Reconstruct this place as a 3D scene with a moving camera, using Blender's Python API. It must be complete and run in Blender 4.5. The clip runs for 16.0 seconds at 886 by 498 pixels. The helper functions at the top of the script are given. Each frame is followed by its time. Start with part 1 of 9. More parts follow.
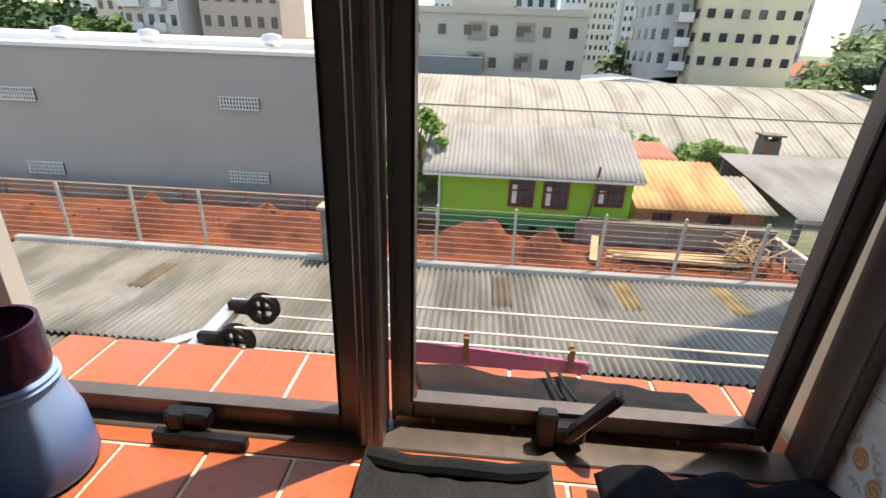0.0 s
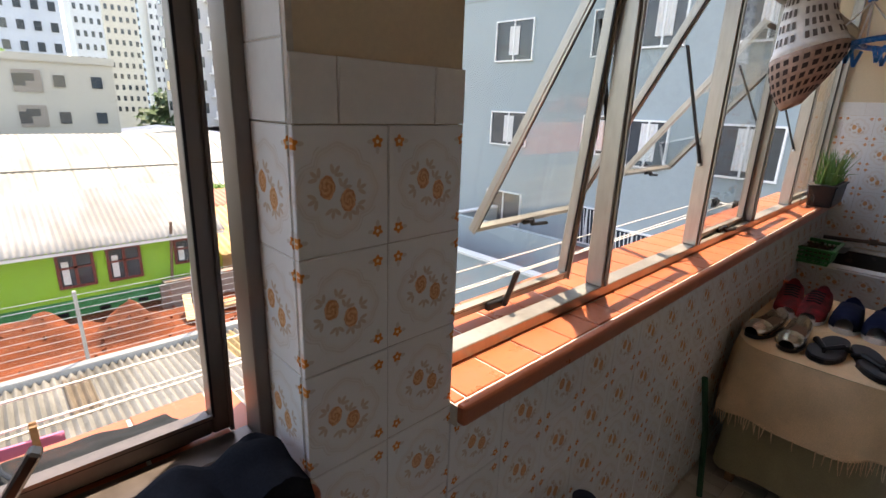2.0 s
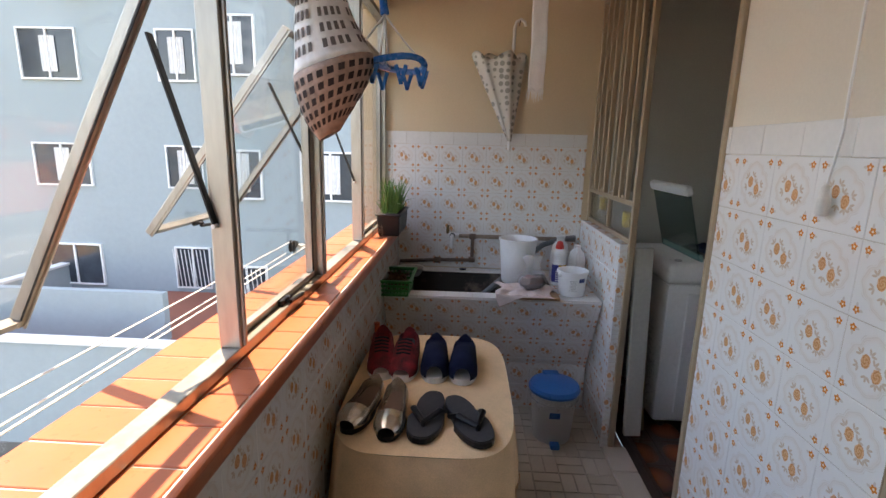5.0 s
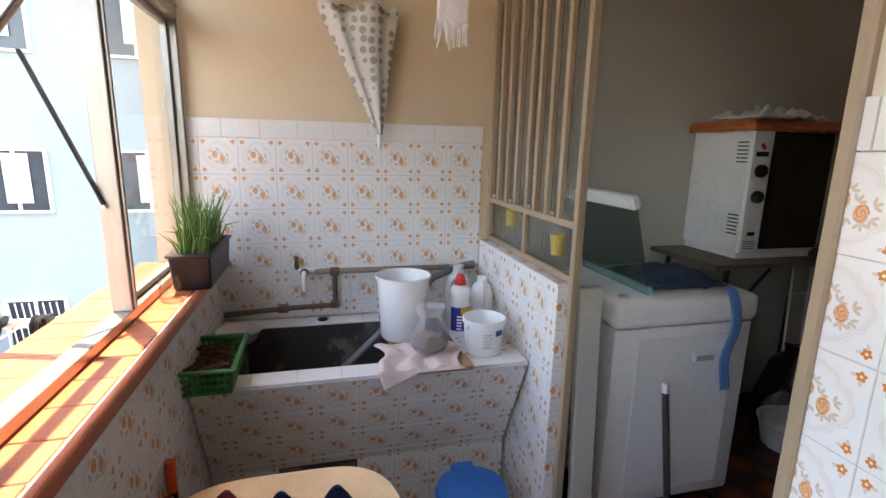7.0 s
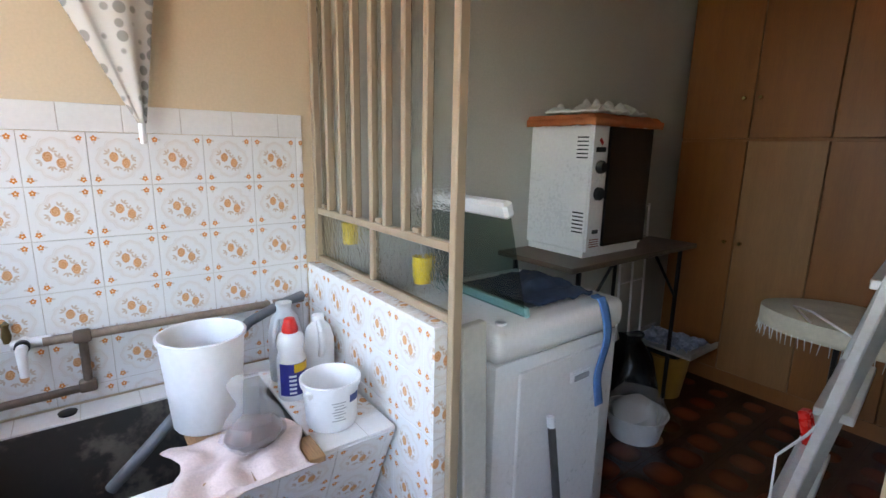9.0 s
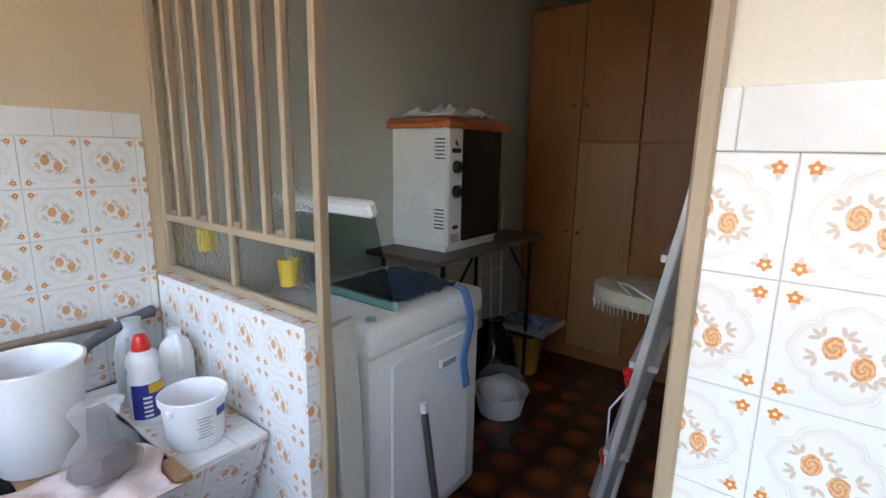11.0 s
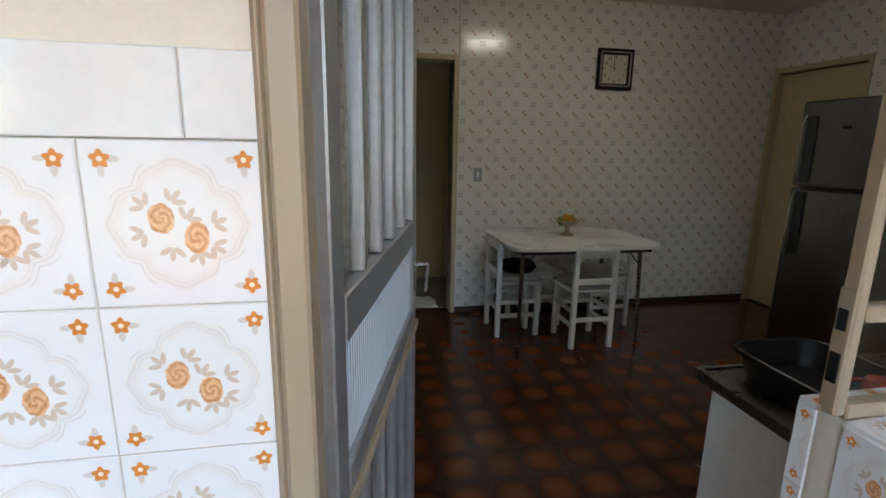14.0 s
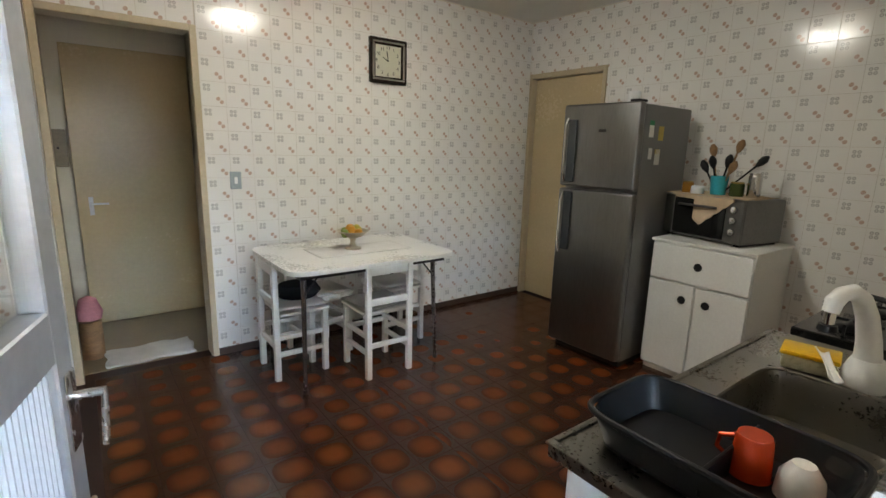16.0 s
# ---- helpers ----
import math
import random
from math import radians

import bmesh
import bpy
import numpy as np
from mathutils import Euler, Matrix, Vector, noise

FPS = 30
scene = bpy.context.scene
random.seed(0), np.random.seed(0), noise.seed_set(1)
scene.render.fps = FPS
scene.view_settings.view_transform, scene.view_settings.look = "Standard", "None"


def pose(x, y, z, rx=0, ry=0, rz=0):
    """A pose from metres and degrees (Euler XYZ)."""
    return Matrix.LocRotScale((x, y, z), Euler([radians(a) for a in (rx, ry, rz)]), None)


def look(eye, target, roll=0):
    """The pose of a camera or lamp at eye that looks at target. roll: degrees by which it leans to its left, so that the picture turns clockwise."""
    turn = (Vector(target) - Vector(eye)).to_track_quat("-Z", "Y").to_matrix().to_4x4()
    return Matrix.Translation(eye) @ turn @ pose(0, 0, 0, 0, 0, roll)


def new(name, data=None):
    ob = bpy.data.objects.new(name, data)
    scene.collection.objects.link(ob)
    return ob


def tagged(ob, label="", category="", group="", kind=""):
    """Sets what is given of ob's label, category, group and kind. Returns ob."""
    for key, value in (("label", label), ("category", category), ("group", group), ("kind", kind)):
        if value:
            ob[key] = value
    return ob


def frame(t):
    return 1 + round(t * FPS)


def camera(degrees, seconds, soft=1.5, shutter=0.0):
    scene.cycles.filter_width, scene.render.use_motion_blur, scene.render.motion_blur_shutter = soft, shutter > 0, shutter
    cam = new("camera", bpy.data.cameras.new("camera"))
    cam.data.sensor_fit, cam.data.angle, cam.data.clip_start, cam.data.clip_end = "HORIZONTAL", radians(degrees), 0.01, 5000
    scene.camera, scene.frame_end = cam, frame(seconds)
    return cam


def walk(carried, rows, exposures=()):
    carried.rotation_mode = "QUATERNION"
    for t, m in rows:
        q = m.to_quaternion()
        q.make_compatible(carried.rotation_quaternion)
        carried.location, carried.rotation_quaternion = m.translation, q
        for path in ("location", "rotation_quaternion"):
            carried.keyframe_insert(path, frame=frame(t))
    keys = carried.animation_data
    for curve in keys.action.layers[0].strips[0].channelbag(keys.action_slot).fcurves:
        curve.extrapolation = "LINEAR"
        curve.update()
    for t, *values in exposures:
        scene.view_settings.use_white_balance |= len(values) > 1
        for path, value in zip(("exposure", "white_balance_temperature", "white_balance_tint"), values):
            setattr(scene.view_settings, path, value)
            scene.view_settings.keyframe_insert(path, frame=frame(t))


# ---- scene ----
cam = camera(85.2, 16.0)
METRES, EYE, TILT, LEAN, TURN = 4.25, 1.54, 0.0, 0.0, 3.8
ROWS = [
    (0.0, 0.0, 0.0, 0.0, 0.85, -23.67, -1.94),
    (0.5, 0.0089, -0.0074, 0.001, -11.5, -22.13, -1.82),
    (1.0, 0.0226, -0.018, -0.0005, -23.74, -20.35, -1.86),
    (1.5, 0.0345, -0.0288, -0.0002, -35.79, -18.52, -1.92),
    (2.0, 0.0458, -0.0384, -0.0015, -47.01, -16.59, -1.98),
    (2.5, 0.0631, -0.0476, -0.0028, -56.82, -14.9, -2.0),
    (3.0, 0.0789, -0.0534, -0.0016, -65.72, -13.61, -1.74),
    (3.5, 0.1094, -0.0503, -0.0013, -73.9, -12.87, -1.6),
    (4.0, 0.1486, -0.0411, 0.0013, -80.78, -12.45, -1.42),
    (4.5, 0.1908, -0.0302, 0.0022, -86.28, -12.17, -1.36),
    (7.0, 0.4587, -0.0485, -0.0006, -107.95, -11.82, -1.27),
    (7.5, 0.5028, -0.0594, -0.0002, -112.96, -11.78, -1.19),
    (8.0, 0.541, -0.0712, -0.0002, -118.8, -11.84, -1.13),
    (8.5, 0.5732, -0.0793, -0.0013, -125.08, -11.85, -1.08),
    (11.0, 0.5618, -0.0704, 0.0, -146.3, -11.5, -1.07),
    (11.5, 0.5256, -0.073, -0.0027, -150.16, -11.58, -0.93),
    (12.0, 0.4876, -0.0722, -0.0029, -156.48, -11.82, -0.8),
    (12.5, 0.4534, -0.0682, -0.0015, -164.48, -11.98, -0.71),
    (13.0, 0.428, -0.0694, -0.0019, -174.25, -12.1, -0.65),
    (13.5, 0.4123, -0.0854, -0.0011, -184.83, -12.22, -0.82),
    (14.0, 0.4016, -0.113, 0.0013, -194.52, -12.25, -0.98),
    (14.5, 0.3952, -0.1424, 0.0032, -202.34, -12.25, -1.25),
    (15.0, 0.3807, -0.1779, 0.0018, -208.8, -12.13, -1.48),
    (15.5, 0.3598, -0.2128, 0.0049, -215.16, -12.06, -1.52),
    (16.0, 0.3435, -0.2369, 0.0038, -220.59, -11.95, -1.56),
]
EXPOSURES = [
    (0.0, 1.6, 7900.0, 13.0), (1.0, 1.9, 7900.0, 14.0), (2.0, 2.4, 8300.0, 18.0), (2.5, 2.75, 8300.0, 18.0), (3.0, 3.05, 8300.0, 18.0), (4.5, 2.8, 8300.0, 18.0),
    (7.0, 3.65, 8300.0, 18.0), (8.5, 4.3, 7900.0, 15.0), (11.0, 4.1, 7800.0, 14.0), (12.5, 3.65, 7700.0, 14.0), (13.5, 3.65, 7600.0, 14.0),
    (14.0, 3.9, 7600.0, 13.0), (14.5, 4.3, 7500.0, 13.0), (15.0, 4.95, 7450.0, 13.0), (16.0, 5.65, 7400.0, 13.0),
]
walk(cam, [(t, pose(0, 0, EYE, TILT, LEAN, TURN) @ pose(METRES * x, METRES * y, METRES * z, 90 + pitch, roll, yaw)) for t, x, y, z, yaw, pitch, roll in ROWS], EXPOSURES)
# The sun stands over the far right of the windows
world = bpy.data.worlds.new("sky")
scene.world = world
world.use_nodes = True
wn = world.node_tree.nodes
sky = wn.new("ShaderNodeTexSky")
sky.sky_type, sky.sun_disc = "NISHITA", False
SUN_AZ, SUN_EL = math.degrees(math.atan2(0.83, 0.55)), 71.0  # clockwise from +y
sky.sun_elevation, sky.sun_rotation = radians(SUN_EL), radians(SUN_AZ)
world.node_tree.links.new(sky.outputs[0], wn["Background"].inputs[0])
wn["Background"].inputs[1].default_value = 0.15
sun_data = bpy.data.lights.new("sun", "SUN")
sun_data.energy, sun_data.angle, sun_data.color = 2.1, radians(0.5), (1.0, 0.95, 0.87)
sun = new("sun", sun_data)
sd = Vector((math.sin(radians(SUN_AZ)) * math.cos(radians(SUN_EL)), math.cos(radians(SUN_AZ)) * math.cos(radians(SUN_EL)), math.sin(radians(SUN_EL))))
sun.matrix_world = look(sd * 40, (0, 0, 0))


# ---- node expressions ----
class Ex:
    """A number in a material's node tree."""

    def __init__(self, tree, socket):
        self.tree, self.socket = tree, socket

    def op(self, kind, *others):
        n = self.tree.nodes.new("ShaderNodeMath")
        n.operation = kind
        for i, v in enumerate((self, *others)):
            if isinstance(v, Ex):
                self.tree.links.new(v.socket, n.inputs[i])
            else:
                n.inputs[i].default_value = v
        return Ex(self.tree, n.outputs[0])

    def __add__(self, o): return self.op("ADD", o)
    def __sub__(self, o): return self.op("SUBTRACT", o)
    def __mul__(self, o): return self.op("MULTIPLY", o)
    def __truediv__(self, o): return self.op("DIVIDE", o)
    def absolute(self): return self.op("ABSOLUTE")
    def sine(self): return self.op("SINE")
    def clamp(self): return self.op("ADD", 0.0).op("MINIMUM", 1.0).op("MAXIMUM", 0.0)

    def below(self, edge, soft):
        """1 where the number is under edge, with a soft rim."""
        n = self.tree.nodes.new("ShaderNodeMapRange")
        n.interpolation_type = "SMOOTHSTEP"
        self.tree.links.new(self.socket, n.inputs[0])
        n.inputs[1].default_value, n.inputs[2].default_value = edge - soft, edge + soft
        n.inputs[3].default_value, n.inputs[4].default_value = 1.0, 0.0
        return Ex(self.tree, n.outputs[0])


class Mat:
    """A material in the making: a principled shader, with helpers to feed it."""

    def __init__(self, name, rough=0.5, metal=0.0, spec=0.5):
        self.mat = bpy.data.materials.new(name)
        self.mat.use_nodes = True
        self.tree = self.mat.node_tree
        self.nodes, self.links = self.tree.nodes, self.tree.links
        self.bsdf = self.nodes["Principled BSDF"]
        self.bsdf.inputs["Roughness"].default_value = rough
        self.bsdf.inputs["Metallic"].default_value = metal
        self.bsdf.inputs["Specular IOR Level"].default_value = spec

    def coord(self, which="Object"):
        return self.nodes.new("ShaderNodeTexCoord").outputs[which]

    def uv(self):
        s = self.nodes.new("ShaderNodeSeparateXYZ")
        self.links.new(self.coord("UV"), s.inputs[0])
        return Ex(self.tree, s.outputs[0]), Ex(self.tree, s.outputs[1])

    def place(self):
        """World position, split."""
        s = self.nodes.new("ShaderNodeSeparateXYZ")
        self.links.new(self.nodes.new("ShaderNodeNewGeometry").outputs["Position"], s.inputs[0])
        return [Ex(self.tree, s.outputs[i]) for i in range(3)]

    def noise(self, scale, detail=3.0, stretch=(1, 1, 1), rough=0.55, world=True):
        n = self.nodes.new("ShaderNodeTexNoise")
        m = self.nodes.new("ShaderNodeMapping")
        m.inputs["Scale"].default_value = stretch
        self.links.new(self.nodes.new("ShaderNodeNewGeometry").outputs["Position"] if world else self.coord("Object"), m.inputs[0])
        self.links.new(m.outputs[0], n.inputs["Vector"])
        n.inputs["Scale"].default_value, n.inputs["Detail"].default_value, n.inputs["Roughness"].default_value = scale, detail, rough
        return Ex(self.tree, n.outputs["Fac"])

    def random(self):
        return Ex(self.tree, self.nodes.new("ShaderNodeObjectInfo").outputs["Random"])

    def mix(self, fac, a, b):
        n = self.nodes.new("ShaderNodeMix")
        n.data_type = "RGBA"
        for i, v in ((0, fac), (6, a), (7, b)):
            if isinstance(v, Ex):
                self.links.new(v.socket, n.inputs[i])
            elif isinstance(v, bpy.types.NodeSocket):
                self.links.new(v, n.inputs[i])
            elif i == 0:
                n.inputs[0].default_value = v
            else:
                n.inputs[i].default_value = (*v, 1)
        return n.outputs[2]

    def color(self, sock):
        if isinstance(sock, tuple):
            self.bsdf.inputs["Base Color"].default_value = (*sock, 1)
        else:
            self.links.new(sock, self.bsdf.inputs["Base Color"])
        return self

    def rough(self, ex):
        self.links.new(ex.clamp().socket, self.bsdf.inputs["Roughness"])
        return self

    def bump(self, ex, strength=0.2, distance=0.002):
        b = self.nodes.new("ShaderNodeBump")
        b.inputs["Strength"].default_value, b.inputs["Distance"].default_value = strength, distance
        self.links.new(ex.socket, b.inputs["Height"])
        self.links.new(b.outputs[0], self.bsdf.inputs["Normal"])
        return self


def hyp(a, b):
    return (a * a + b * b).op("SQRT")


def plain(name, col, rough=0.5, metal=0.0, var=0.12, big=2.5, fine=60.0, bump=0.1, spec=0.5, stretch=(1, 1, 1), dirt=None, dirt_at=0.62):
    """A surface with broad and fine variation of tone, gloss and relief, and optional blotches of dirt."""
    m = Mat(name, rough, metal, spec)
    a, b = m.noise(big, 4, stretch), m.noise(fine, 3, stretch)
    tone = (a * 0.6 + b * 0.4)
    dark = tuple(c * (1 - 2 * var) for c in col)
    light = tuple(min(1, c * (1 + 1.2 * var)) for c in col)
    c = m.mix(((tone - 0.3) * 2.5).clamp(), dark, light)
    if dirt:
        c = m.mix((m.noise(big * 1.7, 6, stretch) * 0.8 + b * 0.2).below(dirt_at, 0.06), dirt, c)
    m.color(c)
    m.rough((tone - 0.5) * 0.35 + rough)
    if bump:
        m.bump(b * 0.7 + a * 0.3, bump)
    return m.mat


def glass_mat(name, tint=(0.975, 0.99, 0.985), gloss=1.0, rough=0.0, wavy=0.0):
    m = Mat(name)
    t = m.nodes.new("ShaderNodeBsdfTransparent")
    t.inputs[0].default_value = (*tint, 1)
    g = m.nodes.new("ShaderNodeBsdfGlossy")
    g.inputs["Roughness"].default_value = rough
    f = m.nodes.new("ShaderNodeLayerWeight")
    f.inputs[0].default_value = 0.5
    fac = (Ex(m.tree, f.outputs["Facing"]).op("POWER", 5.0) * 0.9 + 0.03) * gloss
    mx = m.nodes.new("ShaderNodeMixShader")
    m.links.new(fac.socket, mx.inputs[0])
    m.links.new(t.outputs[0], mx.inputs[1])
    m.links.new(g.outputs[0], mx.inputs[2])
    m.links.new(mx.outputs[0], m.nodes["Material Output"].inputs[0])
    return m.mat


def refract_mat(name, tint, rough, scale, strength, ior=1.3):
    """Patterned or clear plastic and glass that bends what is behind it."""
    m = Mat(name, rough)
    m.color(tint)
    m.bsdf.inputs["Transmission Weight"].default_value = 1.0
    m.bsdf.inputs["IOR"].default_value = ior
    m.bump(m.noise(scale, 2), strength, 0.004)
    return m.mat


# ---- materials ----
def flower_tile():
    m = Mat("flowered_tile", 0.12)
    x, y = m.uv()
    base = m.mix(m.noise(3, 3), (0.73, 0.715, 0.69), (0.79, 0.785, 0.77))
    # raised beige scroll: a wavy ring of four lobes
    r = hyp(x, y)
    ang = y.op("ARCTAN2", x)
    ring_r = (ang * 2.0).op("COSINE").absolute() * 0.011 + (ang * 12.0).op("COSINE") * 0.0012 + 0.0465
    ring = (r - ring_r).absolute().below(0.0012, 0.0010) * (m.noise(60, 2) * 0.9 + 0.2)
    curl = ((r - ring_r - 0.005).absolute().below(0.0008, 0.0008) * (ang * 4.0).op("COSINE").below(-0.1, 0.2)).op("MAXIMUM", (r - ring_r + 0.004).absolute().below(0.0007, 0.0008) * 0.7)
    ring = ring.op("MAXIMUM", curl * m.noise(50, 2).below(0.55, 0.1))
    halo = (r - ring_r + 0.003).absolute().below(0.0055, 0.0055) * (m.noise(30, 3) * 0.5 + 0.35)
    scroll = m.mix(halo.clamp() * 0.75, base, (0.74, 0.66, 0.59))
    scroll = m.mix(ring.clamp() * 0.68, scroll, (0.62, 0.56, 0.50))
    # sprays of small leaves round the roses
    leaf = None
    for cx, cy, a in ((-0.006, 0.0205, 0.9), (-0.0265, 0.0165, 2.4), (-0.0290, -0.0070, 3.6), (-0.0070, -0.0200, 4.6), (0.0060, 0.0040, 1.0), (0.0280, 0.0005, 0.4), (0.0265, -0.0190, -0.6), (0.0150, -0.0250, -1.4)):
        for da in (-0.9, 0.0, 0.9):
            px, py = cx + 0.0075 * math.cos(a + da), cy + 0.0075 * math.sin(a + da)
            ca, sa = math.cos(a + da), math.sin(a + da)
            u = (x - px) * ca + (y - py) * sa
            v = (y - py) * ca - (x - px) * sa
            one = hyp(u * 0.42, v).below(0.0026, 0.0006)
            leaf = one if leaf is None else leaf.op("MAXIMUM", one)
    col = m.mix(leaf * (m.noise(150, 2) * 0.4 + 0.6), scroll, (0.57, 0.42, 0.30))
    # two roses with curled petals
    for cx, cy in ((-0.0150, 0.0060), (0.0140, -0.0120)):
        u, v = x - cx, y - cy
        d = hyp(u * 1.20, v * 0.92)
        swirl = (d * 900.0 + m.noise(110, 2) * 9.0 + v.op("ARCTAN2", u) * 2.0).sine()
        petals = (m.noise(300, 3) - 0.4) * 1.2 + swirl * 0.30 + 0.45
        rim = m.noise(130, 2) * 0.006 - 0.003
        col = m.mix((d + rim).below(0.0132, 0.0008), col, m.mix(petals.clamp(), (0.52, 0.19, 0.06), (0.80, 0.48, 0.27)))
    # small five-petalled flowers in the corners
    ax, ay = x.absolute() - 0.0585, y.absolute() - 0.0585
    d = hyp(ax, ay)
    lobes = (ay.op("ARCTAN2", ax) * 5.0).sine() * 0.0014 + 0.0072
    twig = hyp(ax + 0.010, ay * 1.9).below(0.0055, 0.001).op("MAXIMUM", hyp(ax * 1.9, ay + 0.010).below(0.0055, 0.001)) * 0.65
    col = m.mix(twig, col, (0.55, 0.46, 0.38))
    col = m.mix((d - lobes).below(0.0, 0.0008), col, (0.68, 0.23, 0.045))
    col = m.mix(d.below(0.0024, 0.0005), col, (0.85, 0.72, 0.55))
    m.color(col)
    m.rough(m.noise(5, 4) * 0.18 + 0.05)
    m.bump(ring * 0.6 + m.noise(25, 2) * 0.3, 0.15, 0.001)
    return m.mat


def kitchen_tile():
    m = Mat("kitchen_tile", 0.15)
    x, y = m.uv()
    base = m.mix(m.noise(2, 3), (0.77, 0.74, 0.70), (0.84, 0.82, 0.79))
    # a grey four-petalled square in one quarter, a pair of brown leaves in the opposite one
    ax, ay = x + 0.0375, y - 0.0375
    petal = hyp(ax.absolute() - 0.0115, ay.absolute() - 0.0115)
    grey = petal.below(0.0100, 0.0012) * (petal.below(0.0045, 0.001) * -0.7 + 1.0)
    bx, by = x - 0.0375, y + 0.0375
    u, v = bx - by, bx + by
    brown = hyp(u.absolute() - 0.020, v * 0.9).below(0.0165, 0.002) * (m.noise(120, 2) * 0.8 + 0.45)
    col = m.mix(grey * 0.75, base, (0.36, 0.34, 0.32))
    col = m.mix(brown.clamp() * 0.8, col, (0.46, 0.24, 0.15))
    m.color(col)
    m.rough(m.noise(6, 3) * 0.16 + 0.06)
    m.bump(m.noise(14, 2), 0.12, 0.001)
    return m.mat


def kitchen_floor_tile():
    m = Mat("glazed_brown_floor_tile", 0.2)
    x, y = m.uv()
    r = (x.absolute().op("POWER", 2.6) + y.absolute().op("POWER", 2.6)).op("POWER", 1 / 2.6)
    glow = r.below(0.062, 0.040) * (m.noise(3, 3) * 0.6 + 0.5) * (m.random() * 0.5 + 0.6)
    col = m.mix(glow.clamp(), (0.042, 0.013, 0.007), (0.185, 0.053, 0.016))
    m.color(col)
    m.rough(m.noise(5, 3) * 0.12 + 0.13)
    m.bump(m.noise(12, 2), 0.05, 0.001)
    return m.mat


def terracotta_mat():
    m = Mat("terracotta_sill_tile", 0.35)
    c = m.mix(m.noise(4, 4), (0.36, 0.084, 0.034), (0.53, 0.160, 0.068))
    c = m.mix(m.random() * 0.35, c, (0.44, 0.13, 0.06))
    m.color(m.mix(m.noise(55, 3).below(0.36, 0.05) * 0.4, c, (0.30, 0.08, 0.03)))
    m.rough(m.noise(12, 4) * 0.3 + 0.18)
    m.bump(m.noise(90, 3), 0.12, 0.001)
    return m.mat


def ribbed_sheet(name, c1, c2, moss):
    m = Mat(name, 0.85)
    c = m.mix(m.noise(1.3, 6), c1, c2)
    c = m.mix(m.noise(0.6, 5, (1, 0.35, 1)).below(0.45, 0.1) * 0.7, c, moss)
    c = m.mix(m.noise(14, 4, (1, 0.3, 1)).below(0.42, 0.08) * 0.35, c, tuple(v * 0.5 for v in c1))
    m.color(c)
    m.bump(m.noise(40, 3), 0.3, 0.01)
    return m.mat


M = {}
M["tile"] = flower_tile()
M["ktile"] = kitchen_tile()
M["kfloor"] = kitchen_floor_tile()
M["terra"] = terracotta_mat()
M["white_tile"] = plain("plain_white_tile", (0.76, 0.75, 0.72), 0.12, var=0.04, bump=0.05)
M["grout"] = plain("brownish_grout", (0.58, 0.51, 0.43), 0.9, var=0.2, bump=0.3)
M["pale_grout"] = plain("pale_cement_grout", (0.72, 0.66, 0.58), 0.9, var=0.15, bump=0.3)
M["dark_grout"] = plain("dark_grout", (0.035, 0.014, 0.009), 0.7, var=0.2, bump=0.15)
M["beige"] = plain("beige_wall_paint", (0.66, 0.53, 0.36), 0.75, var=0.05, big=1.2, fine=120, bump=0.12)
M["cream_wall"] = plain("pale_cream_wall_paint", (0.72, 0.66, 0.55), 0.6, var=0.04, big=1.2, fine=120, bump=0.1)
M["grey_wall"] = plain("grey_green_wall_paint", (0.56, 0.545, 0.48), 0.75, var=0.07, big=1.0, fine=110, bump=0.15)
M["ceiling"] = plain("ceiling_paint", (0.74, 0.71, 0.66), 0.85, var=0.05, bump=0.1)
M["frame"] = plain("anodised_window_frame", (0.40, 0.37, 0.33), 0.38, 0.75, var=0.12, big=5, bump=0.06, stretch=(1, 1, 0.2))
M["dark_frame"] = plain("dark_bronze_window_frame", (0.165, 0.138, 0.122), 0.36, 0.5, var=0.12, big=5, bump=0.06, stretch=(1, 1, 0.2))
M["alu"] = plain("brushed_aluminium", (0.66, 0.66, 0.66), 0.42, 0.7, var=0.08, big=6, bump=0.05)
M["black"] = plain("black_plastic", (0.011, 0.011, 0.0125), 0.4, var=0.15, bump=0.05, spec=0.3)
M["cream_paint"] = plain("chipped_cream_enamel", (0.88, 0.78, 0.56), 0.35, var=0.05, big=4, bump=0.12, dirt=(0.36, 0.27, 0.18), dirt_at=0.24)
M["white_paint"] = plain("white_enamel", (0.82, 0.81, 0.78), 0.35, var=0.05, bump=0.06)
M["white_plastic"] = plain("white_plastic", (0.80, 0.80, 0.79), 0.35, var=0.04, bump=0.03)
M["appliance"] = plain("white_appliance_enamel", (0.80, 0.79, 0.77), 0.3, var=0.05, big=2, bump=0.02)
M["glass"] = glass_mat("window_glass")
M["ripple"] = refract_mat("rippled_glass", (0.90, 0.94, 0.92), 0.12, 55, 0.7)
M["clear"] = glass_mat("clear_glass", (0.95, 0.97, 0.97), 1.4)
M["concrete"] = plain("weathered_concrete", (0.40, 0.385, 0.36), 0.9, var=0.18, big=1.5, fine=30, bump=0.4, dirt=(0.15, 0.14, 0.12), dirt_at=0.4)


